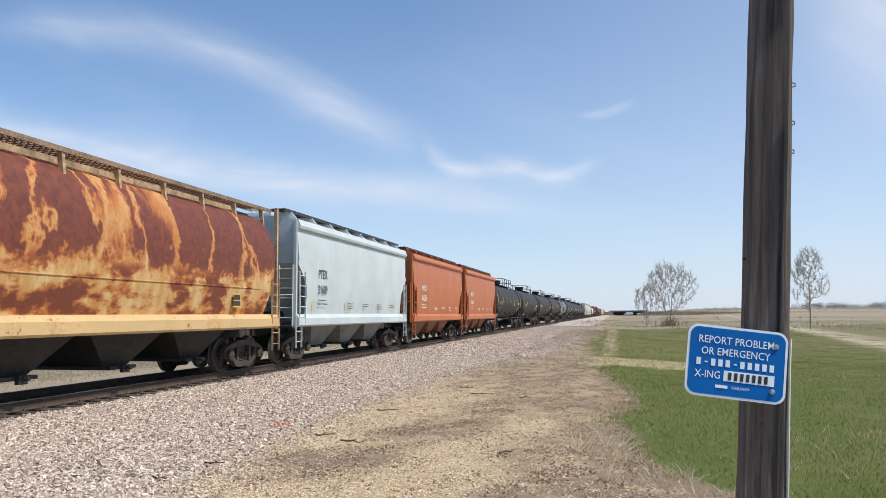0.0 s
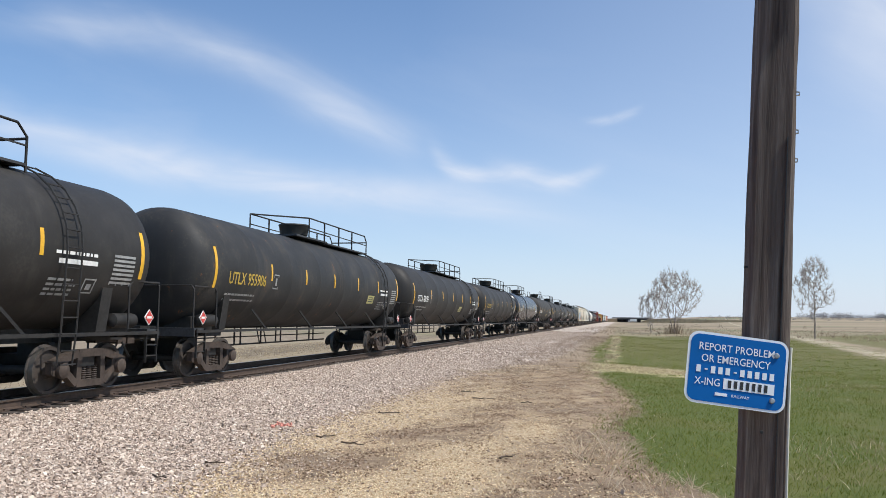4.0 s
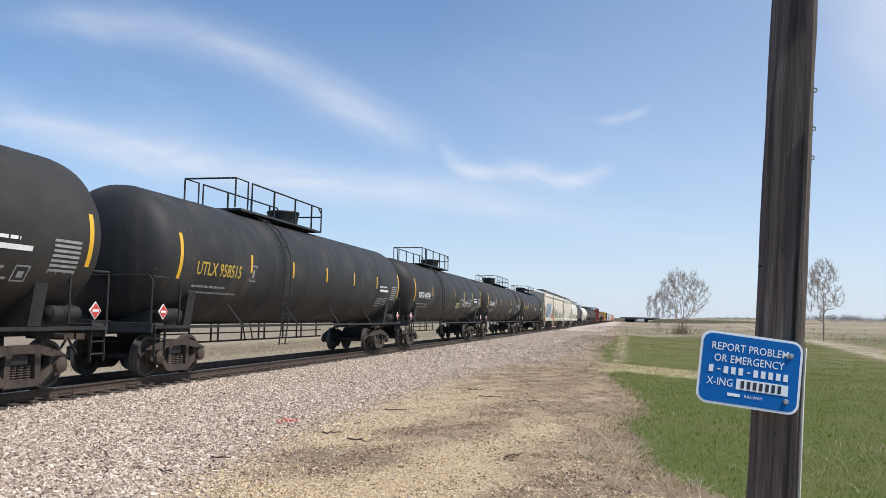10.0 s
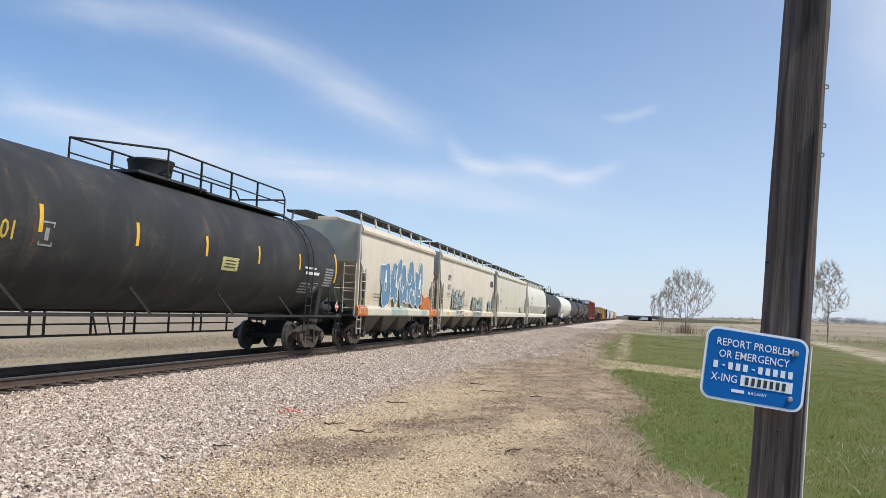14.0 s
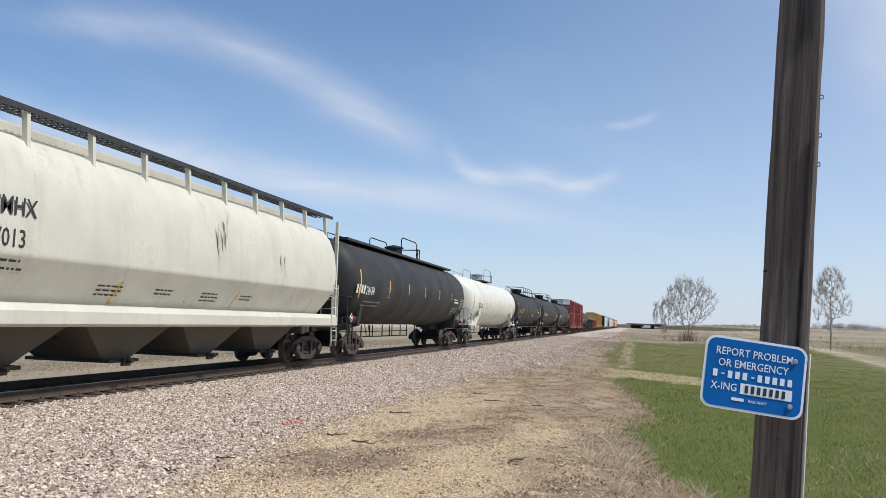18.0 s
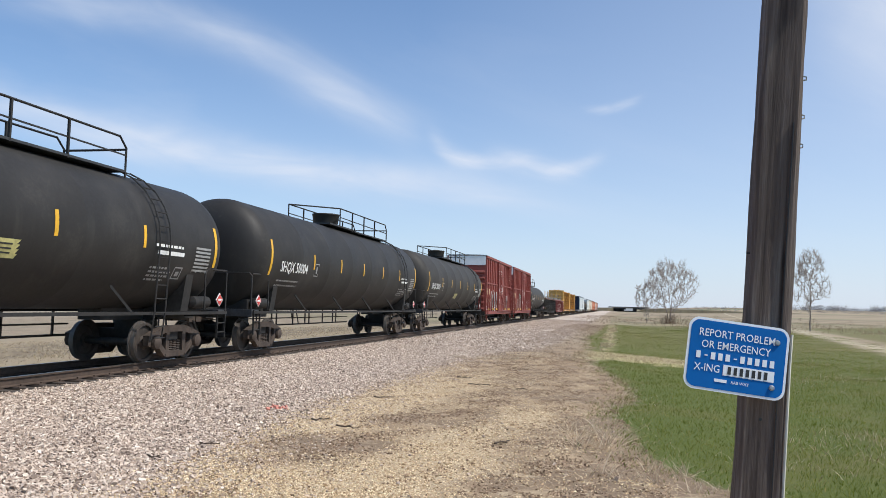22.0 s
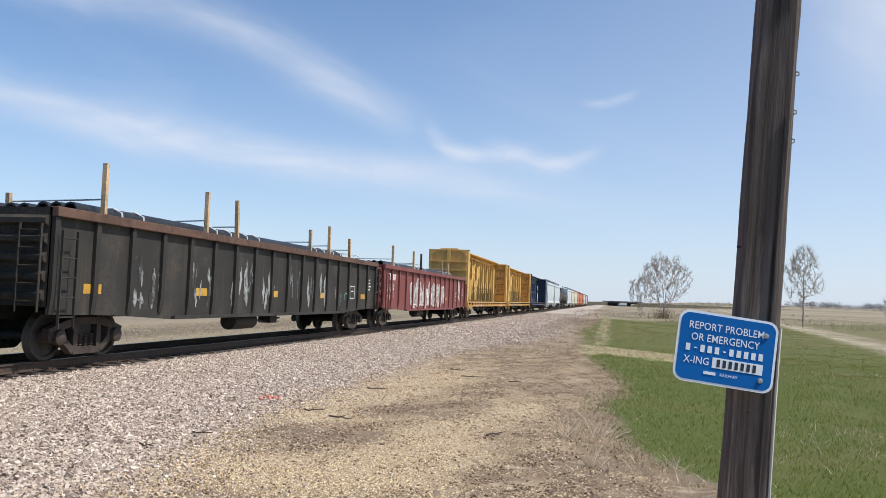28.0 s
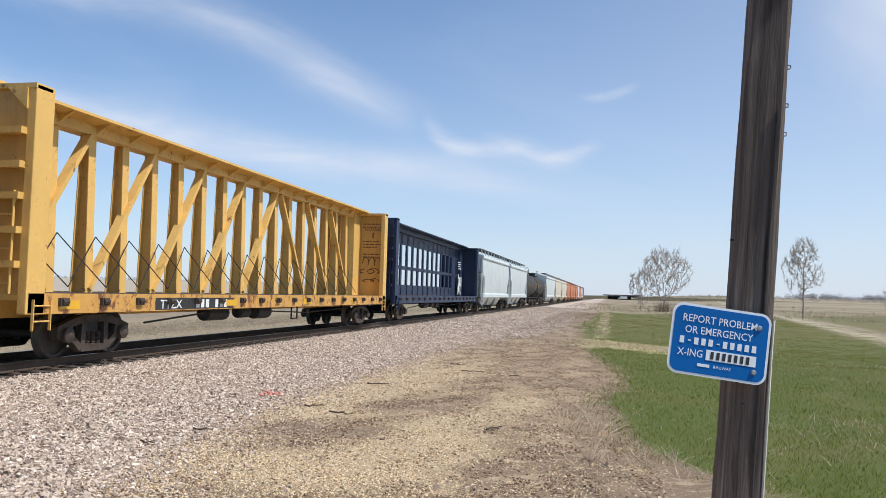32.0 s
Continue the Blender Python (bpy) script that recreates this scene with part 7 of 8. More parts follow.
def pipe_load(L, rng, stakes, name="pipe_load"):
    """Bundled pipe held by timber stakes in a gondola."""
    load = new(name)
    a, b = -L / 2 + 1.8, L / 2 - 4.0
    for z, n in ((1.30, 8), (1.60, 8), (1.90, 8), (2.20, 8), (2.50, 8), (2.79, 7)):
        for k in range(n):
            x = (k - (n - 1) / 2) * 0.315
            p, q = a + rng.uniform(-0.3, 0.3), b + rng.uniform(-0.5, 0.3)
            part("pipe", Geo().lathe([(p, 0.11), (p, 0.152), (q, 0.152), (q, 0.11), (p, 0.11)], (x, 0, z), "y", 10), PIPE_BLACK, load, smooth=True)
    for y in stakes:
        tops = []
        for x in (-1.33, 1.33):
            lean = rng.uniform(-0.22, 0.10)
            top = rng.uniform(3.45, 3.85) if x > 0 else rng.uniform(3.05, 3.3)
            yy = y if x > 0 else y + rng.uniform(0.4, 1.2)
            part("stake", Geo().bar((x, yy, 1.1), (x * 0.99, yy + lean, top), 0.10, 0.09, (0, 1, 0)), STAKE_WOOD if rng.random() < 0.85 else WOOD_OLD, load)
            tops.append((x, yy + lean * 0.5, 3.05))
        part("tie_wire", Geo().tube(tops, 0.018, 5), GALV, load)
        for d in (0.8, 1.6):
            part("strap", Geo().tube([(1.27, y + d, 2.5), (1.20, y + d, 2.86), (1.0, y + d, 2.955), (-1.0, y + d, 2.955)], 0.02, 5), SPRAY_WHITE, load)
    return load


# ---- centre-beam lumber cars
def centre_beam(L, skin, solid=False, name="centre_beam_car"):
    car = new(name)
    half = L / 2
    h, top, deck = half - 0.85, 4.90, 1.08
    running_gear(car, half, 3.3)
    part("deck", Geo().box(-1.40, 1.40, -h, h, deck - 0.10, deck), skin, car)
    for x in (-1, 1):
        part("side_sill", Geo().box(min(x * 1.36, x * 1.46), max(x * 1.36, x * 1.46), -h, h, deck - 0.34, deck + 0.03), YELLOW_SILL if skin is YELLOW else skin, car)
        n = 18
        for k in range(n):
            y = -h + 0.9 + (2 * h - 1.8) * k / (n - 1)
            part("winch", shared("winch", lambda: with_material(Geo().lathe([(-0.08, 0.03), (-0.08, 0.07), (0.08, 0.07), (0.08, 0.03)], (1.5, 0, deck - 0.12), "y", 8).box(1.44, 1.52, -0.12, 0.12, deck - 0.2, deck - 0.05), "winch", RUSTY_STEEL)), None, car, at=pose(0, y, 0, 0, 0, 0 if x > 0 else 180))
    part("centre_sill", Geo().box(-0.3, 0.3, -half + 0.4, half - 0.4, 0.62, deck - 0.1), skin, car)
    for s in (-1, 1):
        y0, y1 = s * (h - 0.06), s * h
        part("bulkhead", Geo().box(-1.38, 1.38, min(y0, y1), max(y0, y1), deck, top - 0.15), YELLOW_PANEL if skin is YELLOW else skin, car)
        for z in (1.55, 2.15, 2.75, 3.3, 3.9):
            part("bulkhead_rib", Geo().box(-1.3, 1.3, min(y1, y1 + s * 0.20), max(y1, y1 + s * 0.20), z, z + 0.12), skin, car)
        part("bulkhead_cap", Geo().box(-1.46, 1.46, min(s * (h - 0.35), s * (h + 0.08)), max(s * (h - 0.35), s * (h + 0.08)), top - 0.18, top - 0.09), skin, car)
        part("bulkhead_stile", Geo().box(-0.12, 0.12, min(y1, y1 + s * 0.14), max(y1, y1 + s * 0.14), deck, top - 0.1), skin, car)
        for x in (-1, 1):
            part("bulkhead_post", Geo().box(min(x * 1.28, x * 1.46), max(x * 1.28, x * 1.46), min(s * (h - 0.42), s * (h + 0.06)), max(s * (h - 0.42), s * (h + 0.06)), deck - 0.34, top - 0.10), skin, car, bevel=0.02)
            part("gusset", Geo().slab([(x * 1.3, top - 0.18), (x * 0.9, top - 0.18), (x * 1.3, top - 0.55)], min(y1, y1 + s * 0.1), max(y1, y1 + s * 0.1), "y"), skin, car)
            part("side_ladder", ladder_geo((x * 1.48, s * (h - 0.1), 0.45), (x * 1.48, s * (h - 0.1), 1.0), (0, -s * 0.45, 0), 2), skin, car)
        part("end_ladder", ladder_geo((1.2, s * (h + 0.16), 1.1), (1.2, s * (h + 0.16), 2.9), (-0.45, 0, 0), 6), skin, car)
    # the beam: chord, posts, braces
    part("top_chord", Geo().slab([(-0.62, top - 0.06), (-0.62, top), (0.62, top), (0.62, top - 0.06), (0.2, top - 0.12), (0.2, top - 0.34), (-0.2, top - 0.34), (-0.2, top - 0.12)], -h, h, "y"), skin, car)
    a, b = -h + 0.75, h - 0.75
    panel = 1.1
    # triangular side webs run from the bulkheads to the beam
    for s in (-1, 1):
        y0, y1 = s * (h - 0.06), s * (h - panel)
        part("web_panel", Geo().box(-0.24, 0.24, min(y0, y1), max(y0, y1), deck, top - 0.1), skin, car)
    n = 17
    for k in range(n):
        y = a + 0.15 + (b - a - 1.2) * k / (n - 1)
        key = ("beam_post", skin.name)
        if solid:
            part("web_post", shared(("web_post", skin.name), lambda: with_material(Geo().box(-0.05, 0.05, -0.14, 0.14, deck, top - 0.3), "web_post", skin)), None, car, at=pose(0, y, 0))
            continue
        part("beam_post", shared(key, lambda: with_material(Geo().slab([(-0.19, deck), (0.19, deck), (0.11, top - 0.3), (-0.11, top - 0.3)], -0.012, 0.012, "y").slab([(0.172, deck), (0.192, deck), (0.112, top - 0.3), (0.092, top - 0.3)], -0.125, 0.125, "y").slab([(-0.192, deck), (-0.172, deck), (-0.092, top - 0.3), (-0.112, top - 0.3)], -0.125, 0.125, "y").slab([(-0.13, top - 0.34), (0.13, top - 0.34), (0.55, top - 0.07), (-0.55, top - 0.07)], -0.02, 0.02, "y"), "beam_post", skin)), None, car, at=pose(0, y, 0))
        if not solid and k % 2 == 0 and k + 2 < n + 1:
            s = 1 if k < n / 2 else -1
            ya = y if s > 0 else min(y + 2 * (b - a - 1.2) / (n - 1), b)
            yb = ya + s * 1.85 * (b - a - 1.2) / (n - 1)
            part("diagonal_brace", Geo().bar((0.14, ya, deck + 0.1), (0.14, yb, top - 0.35), 0.10, 0.22, (1, 0, 0)), skin, car)
    if solid:
        rows = ((deck, 1.70), (2.55, 2.75), (top - 0.95, top - 0.1))
        for z0, z1 in rows:
            part("web_rail", Geo().box(-0.05, 0.05, a, b, z0, z1), skin, car)
        for s in (-1, 1):
            part("web_plate", Geo().box(-0.04, 0.04, min(s * (h - 3.4), s * (h - 2.0)), max(s * (h - 3.4), s * (h - 2.0)), deck, top - 0.1), skin, car)
    else:
        cables = Geo()
        for k in range(n - 1):
            y = a + 0.15 + (b - a - 1.2) * k / (n - 1)
            d = (b - a - 1.2) / (n - 1)
            cables.tube([(0.62, y, deck + 0.15), (0.3, y + d, deck + 1.25)], 0.012, 4).tube([(0.62, y + d, deck + 0.15), (0.3, y, deck + 1.25)], 0.012, 4)
        part("tie_down_cable", cables, STEEL_DARK, car)
    for y, r, d in ((-3.5, 0.20, 0.55), (-1.8, 0.17, 0.30), (-0.6, 0.22, 0.45)):
        part("brake_reservoir", Geo().lathe([(-d - 0.05, 0.05), (-d, r), (d, r), (d + 0.05, 0.05)], (0.85, y, 0.60), "y", 12).bar((0.85, y - d * 0.6, 0.6), (0.85, y - d * 0.6, deck - 0.1), 0.06).bar((0.85, y + d * 0.6, 0.6), (0.85, y + d * 0.6, deck - 0.1), 0.06), STEEL_DARK, car)
    part("brake_rod", Geo().tube([(0.95, -h + 4.4, 0.45), (0.95, -4.1, 0.62)], 0.025, 5).tube([(0.95, -0.1, 0.60), (0.95, 3.0, 0.50), (0.95, h - 4.6, 0.58)], 0.022, 5).bar((0.95, 1.7, 0.3), (0.95, 1.7, deck - 0.1), 0.04).bar((0.95, 2.2, 0.3), (0.95, 2.2, deck - 0.1), 0.04).bar((0.95, 1.7, 0.32), (0.95, 2.2, 0.32), 0.04), STEEL_DARK, car)
    part("deck_cleat", Geo().box(-1.0, 1.0, -h + 0.9, h - 0.9, deck, deck + 0.03), RUSTY_STEEL, car)
    return car


# ---------------------------------------------------------------- the train
REAR = [22.13, 36.97, 51.5, 66.4, 86.5, 106.5, 128.3, 149.45, 170.9, 191.2, 212.0, 232.95, 254.3, 275.03, 288.3, 306.9, 325.75, 345.2, 366.6, 388.0,
        408.83, 429.1, 449.4, 466.75, 485.05, 505.2, 527.45, 549.3, 573.1, 597.55, 623.6, 641.9, 659.6, 674.6, 689.4, 712.2, 733.5, 754.8, 772.0, 789.2, 806.4, 823.6, 840.8, 858.2, 875.4, 892.2]
GAP = {"hopper": 0.78, "tank": 1.15, "box": 1.05, "gondola": 0.55, "beam": 0.85}
KINDS = ["hopper"] * 4 + ["tank"] * 10 + ["hopper"] * 4 + ["tank"] * 5 + ["box"] * 2 + ["tank"] + ["gondola"] * 2 + ["beam"] * 3 + ["hopper"] * 2 + ["tank"] * 2 + ["hopper"] * 11


def travelled(t):
    """Metres that the train has gone at t seconds."""
    return 17.7076 * t + 0.0231446 * t * t / 2 - 0.00290566 * t ** 3 / 6


FRONT = [REAR[0] + 0.78 - 18.0] + [r + GAP[k] for r, k in zip(REAR, KINDS)]
SPAN = [(a, b) for a, b in zip(FRONT, FRONT[1:])]
LONG = [b - a for a, b in SPAN]
MIDDLE = [(a + b) / 2 for a, b in SPAN]
TRAIN = []          # (thing, place along the train)


def couple(k, car, label, category, group):
    tagged(car, label, category, group)
    car.matrix_basis = pose(0, MIDDLE[k], 0)
    TRAIN.append((car, MIDDLE[k]))
    return car


rng = random.Random(7)
HOP, TNK = "covered hoppers of the train", "tank cars of the train"

# the rusted hopper and its neighbours
car = couple(0, hopper_car(LONG[0], RUSTED, 4, True, trim=plain("rust_stained_cream_trim", (0.40, 0.27, 0.15), 0.75, 0.0, 0.5, 6), board=plain("rusty_grating", (0.25, 0.165, 0.105), 0.85, 0.1, 0.4, 12), sill_paint=paint("yellowed_cream_sill", (0.62, 0.42, 0.19), 0.5, (0.40, 0.17, 0.055), 0.6, rust=0.30, streaks=0.5), under=STEEL_DARK), "round-sided covered hopper, cream paint eaten by dark rust", "hopper car", HOP)
part("rub_strip", Geo().box(1.60, 1.63, -7.5, 7.5, 1.20, 1.235), plain("pale_yellow_sill_edge", (0.62, 0.46, 0.22), 0.5, 0.0, 0.3, 3), car)
bars("data_panel", [(LONG[0] / 2 - 3.6, 1.62, 0.34, 0.28)], PAINT_DARK, car, flat(1.60))
bars("data_panel_frame", [(LONG[0] / 2 - 3.64, 1.58, 0.42, 0.03), (LONG[0] / 2 - 3.64, 1.91, 0.42, 0.03), (LONG[0] / 2 - 3.64, 1.75, 0.42, 0.02)], STRIP, car, flat(1.605))
car = couple(1, hopper_car(LONG[1], PALE_GREY, 3, trim=PALE_GREY, boards_high=False, under=SHADE_GRIME_GREY), "pale grey covered hopper with black lettering", "hopper car", HOP)
hopper_marks(car, LONG[1], rng, "PTEX", "21609", PAINT_DARK)
for k, number in ((2, "416238"), (3, "416546")):
    car = couple(k, hopper_car(LONG[k], ORANGE, 3, boards_high=False, under=SHADE_GRIME_ORANGE), "orange-red covered hopper with white lettering", "hopper car", HOP)
    hopper_marks(car, LONG[k], rng, "MOCX", number, PAINT_WHITE)

# ten black tank cars
SHELL_R, SHELL_Z = TANK_R, TANK_Z
for k, paintwork, style, text, colour, panel in (
        (4, BLACK, "long", "UTLX 958049", PAINT_YELLOW, (2.4, 2.15)), (5, BLACK_OLD, "long", "UTLX 955906", PAINT_YELLOW, (4.2, 1.9)), (6, BLACK, "long", "CTCX 780156", PAINT_WHITE, (2.5, 1.75)),
        (7, BLACK, "long", "UTLX 955901", PAINT_YELLOW, None), (8, BLACK_GLOSS, "mid", "TILX 309887", PAINT_WHITE, None), (9, GREY_TANK, "far", "DBUX 340223", PAINT_WHITE, (1.2, 1.72)),
        (10, BLACK_OLD, "mid", "UTLX 958515", PAINT_YELLOW, None), (11, BLACK, "mid", "NATX 400744", PAINT_WHITE, (1.0, 1.8)), (12, GREY_TANK, "long", "NATX400634", PAINT_WHITE, (2.9, 1.72)), (13, BLACK_OLD, "long", "UTLX 955901", PAINT_YELLOW, (1.0, 2.1))):
    TANK_R, TANK_Z = {9: (SHELL_R + 0.09, SHELL_Z + 0.09), 10: (SHELL_R + 0.05, SHELL_Z + 0.05)}.get(k, (SHELL_R, SHELL_Z))
    car = couple(k, tank_car(LONG[k], paintwork, style), {"mid": "glossy black pressure tank car with a mid-length platform", "far": "dark grey tank car with a long crown handrail", "long": "black pressure tank car with a railed crown walkway"}[style], "tank car", TNK)
    tank_marks(car, LONG[k], rng, text, colour, panel=panel)
    if k == 9:
        head = lambda u, v: (u, -(LONG[9] / 2 - 1.55) - 0.78 * max(0.0, 1 - (math.hypot(u, v - TANK_Z) / TANK_R) ** 2.5) ** 0.4 - 0.012, v)
        lettering("head_number", "DBUX 340223", 0.19, PAINT_WHITE, car, head, -0.15, 3.05, 0.80)
        bars("head_stencil", small_print(rng, -0.1, 2.86, 0.7, 2, 0.05, 0.11), PAINT_GREY, car, head)
    if k == 11:
        dark = Geo()
        for i in range(8):
            for j in range(5):
                y, z = 2.2 + 0.5 * i, 1.95 + 0.19 * j
                dark.face([tank_wrap(0.0065)(p, q) for p, q in ((y, z), (y + 0.5, z), (y + 0.5, z + 0.19), (y, z + 0.19))])
        part("repainted_patch", dark, plain("fresh_black_patch", (0.009, 0.009, 0.010), 0.5), car, "fresh black patch on the shell")
        for y, w, n in ((2.1, 1.0, 8), (2.9, 0.9, 9), (3.7, 0.5, 5), (4.2, 0.8, 8), (4.9, 0.8, 8)):
            scribble(car, rng, y, 1.85 + rng.uniform(-0.05, 0.08), w, 0.62, n, SPRAY_WHITE, tank_wrap(0.010), 0.035)

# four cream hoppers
car = couple(14, hopper_car(LONG[14], TAN, 3, sill_paint=CREAM, under=SHADE_GRIME), "weathered tan hopper covered in blue and orange graffiti", "hopper car", HOP)
graffiti(car, rng, -3.2, 1.4, 6.6, 2.0, 5, WORN_BLUE, SPRAY_WHITE, 1.60)
graffiti(car, rng, 3.2, 1.25, 2.0, 0.7, 2, SPRAY_ORANGE, SPRAY_ORANGE, 1.60)
hopper_marks(car, LONG[14], rng, "", "", PAINT_DARK)
for y0, y1, tone in ((4.9, LONG[14] / 2 + 0.056, SPRAY_ORANGE), (3.4, 4.4, TAG_GREEN), (-1.6, 0.9, TAG_GREEN), (-LONG[14] / 2 + 0.6, -LONG[14] / 2 + 1.7, SPRAY_ORANGE)):
    part("sprayed_patch", Geo().slab([(1.58, 1.003), (1.594, 0.997), (1.639, 1.05), (1.639, 1.272), (1.563, 1.385), (1.54, 1.383)], y0, y1, "y"), tone, car, "sill stretch sprayed " + ("orange" if tone is SPRAY_ORANGE else "pale green"))
car = couple(15, hopper_car(LONG[15], TAN, 4, trim=CREAM, sill_paint=CREAM, under=SHADE_GRIME), "weathered tan hopper with faded green graffiti", "hopper car", HOP)
hopper_marks(car, LONG[15], rng, "GPFX", "11711", PAINT_DARK, z=3.0)
bars("lessor_name", [(7.0 + 0.27 * i, 3.12, 0.20, 0.42) for i in range(4)], PAINT_DARK, car, flat(1.60))
graffiti(car, rng, -5.6, 1.42, 3.3, 1.05, 4, TAG_GREEN, PAINT_DARK, 1.602)
graffiti(car, rng, 0.2, 1.42, 3.9, 0.85, 6, WORN_ON_CREAM, TAG_DARK_GREEN, 1.602, 0.03)
graffiti(car, rng, 6.2, 1.42, 1.2, 0.75, 2, WORN_ON_CREAM, TAG_DARK_GREEN, 1.602, 0.03)
graffiti(car, rng, -4.6, 1.03, 2.3, 0.30, 3, CREAM, PAINT_DARK, 1.637, 0.03)
graffiti(car, rng, 0.4, 1.03, 3.2, 0.28, 5, WORN_ON_CREAM, TAG_DARK_GREEN, 1.637, 0.02)
scribble(car, rng, -2.1, 1.62, 0.9, 0.4, 7, TAG_DARK_GREEN, 1.602, 0.02)
for y in (-6.9, -1.7, 1.9, 4.9, 6.9):
    part("reflective_strip", Geo().box(1.62, 1.641, y, y + 0.55, 1.10, 1.24), SPRAY_YELLOW, car)
car = couple(16, hopper_car(LONG[16], CREAM, 4, under=SHADE_GRIME), "cream covered hopper with faint grey tags", "hopper car", HOP)
hopper_marks(car, LONG[16], rng, "TILX", "", PAINT_DARK, z=3.0, size=0.3)
graffiti(car, rng, 4.3, 1.4, 2.2, 0.6, 4, SPRAY_GREY, CREAM, 1.602)
car = couple(17, hopper_car(LONG[17], CREAM_PALE, 4, True, trim=CREAM_PALE, under=SHADE_GRIME, round_board=4.70, crease=True), "cream round-sided hopper with grey scuffs", "hopper car", HOP)
hopper_marks(car, LONG[17], rng, "CMHX", "97013", PAINT_DARK, x=1.625, y=-LONG[17] / 2 + 3.4, z=2.80, crease=True)
for y, z, w, h_, n in ((0.7, 2.3, 0.5, 1.6, 5), (4.2, 2.3, 0.5, 1.2, 3)):
    smears(car, rng, y, z, w, h_, n, STAIN, 1.636)

# tank cars behind the hoppers
for k, paintwork, style, text, colour, panel, iron in (
        (18, BLACK_OLD, "full", "24184", PAINT_WHITE, None, None), (19, WHITE_TANK, "full", "TEIX  231", plain("dark_blue_lettering", (0.03, 0.04, 0.12), 0.5), None, GALV),
        (20, BLACK, "long", "UTLX 957387", PAINT_YELLOW, (1.3, 1.9), None), (21, BLACK, "long", "SHQX 50004", PAINT_WHITE, None, None), (22, GREY_TANK, "long", "SHQX 50016", PAINT_WHITE, (-1.0, 1.7), None), (25, GREY_TANK, "far", "UTLX 205718", PAINT_WHITE, None, None)):
    TANK_R, TANK_Z = (SHELL_R + 0.10, SHELL_Z + 0.07) if k == 19 else (SHELL_R + 0.09, SHELL_Z + 0.09) if k == 18 else (SHELL_R + 0.09, SHELL_Z + 0.09) if k in (21, 22) else (SHELL_R, SHELL_Z)
    car = couple(k, tank_car(LONG[k], paintwork, style, iron, 9.1 if k == 19 else None), "cream-white tank car with a long crown handrail" if k == 19 else ("old dull black tank car with a low crown rail" if k == 18 else "black tank car with a railed crown walkway"), "tank car", TNK)
    tank_marks(car, LONG[k], rng, text, colour, panel=panel, shift=0.95 if k == 19 else 0.0)
    if k == 19:
        for s in (-1, 1):
            y = s * (LONG[k] / 2 - 3.7)
            part("jacket_bracket", Geo().slab([(1.50, 1.72), (1.60, 1.72), (1.64, 2.10), (1.585, 2.10)], y - 0.28, y + 0.28, "y").bar((1.50, y, 1.75), (1.36, y + s * 0.7, 1.02), 0.16, 0.22), WHITE_TANK, car, "white bracket holding the shell")
            part("bracket_foot", Geo().slab([(y + s * 0.5, 1.0), (y + s * 1.6, 1.0), (y + s * 1.0, 1.42)], 1.28, 1.36), WHITE_TANK, car)
            ye = s * (LONG[k] / 2 - 0.7)
            part("corner_platform", Geo().box(0.85, 1.52, min(ye, ye - s * 1.9), max(ye, ye - s * 1.9), 1.065, 1.16), WHITE_TANK, car, "white-painted corner platform")
    if k == 18:
        part("crown_walkway", Geo().box(0.30, 0.86, -LONG[k] / 2 + 2.0, LONG[k] / 2 - 2.0, TANK_Z + TANK_R - 0.04, TANK_Z + TANK_R + 0.05).box(-0.86, -0.30, -LONG[k] / 2 + 2.0, LONG[k] / 2 - 2.0, TANK_Z + TANK_R - 0.04, TANK_Z + TANK_R + 0.05), GRATING, car)
        bars("owner_initials", [(-LONG[k] / 2 + 1.75 + 0.75 - 1.3 + 0.27 * i, 2.22, 0.17, 0.32) for i in range(4)], PAINT_WHITE, car, tank_wrap(0.008))

# two red boxcars
for k, number, tags in (
        (23, "728629", ((-4.75, 0.95, 3.2, 1.55, 3, SPRAY_GREY), (-3.9, 1.3, 0.9, 1.35, 1, SPRAY_WHITE), (-4.8, 0.82, 3.3, 0.50, 4, SPRAY_WHITE), (2.15, 0.98, 3.0, 1.25, 3, SPRAY_GREY))),
        (24, "728675", ((-4.65, 0.80, 2.9, 1.25, 3, WORN_ON_RED), (-3.4, 2.1, 2.2, 0.70, 5, SPRAY_TEAL), (2.3, 0.82, 3.4, 1.3, 4, WORN_ON_RED)))):
    car = couple(k, boxcar(LONG[k], OXIDE, rng), "tall dark red boxcar with ribbed sides and grey graffiti", "boxcar", "boxcars of the train")
    boxcar_marks(car, LONG[k], rng, number, SPRAY_GREY, tags)

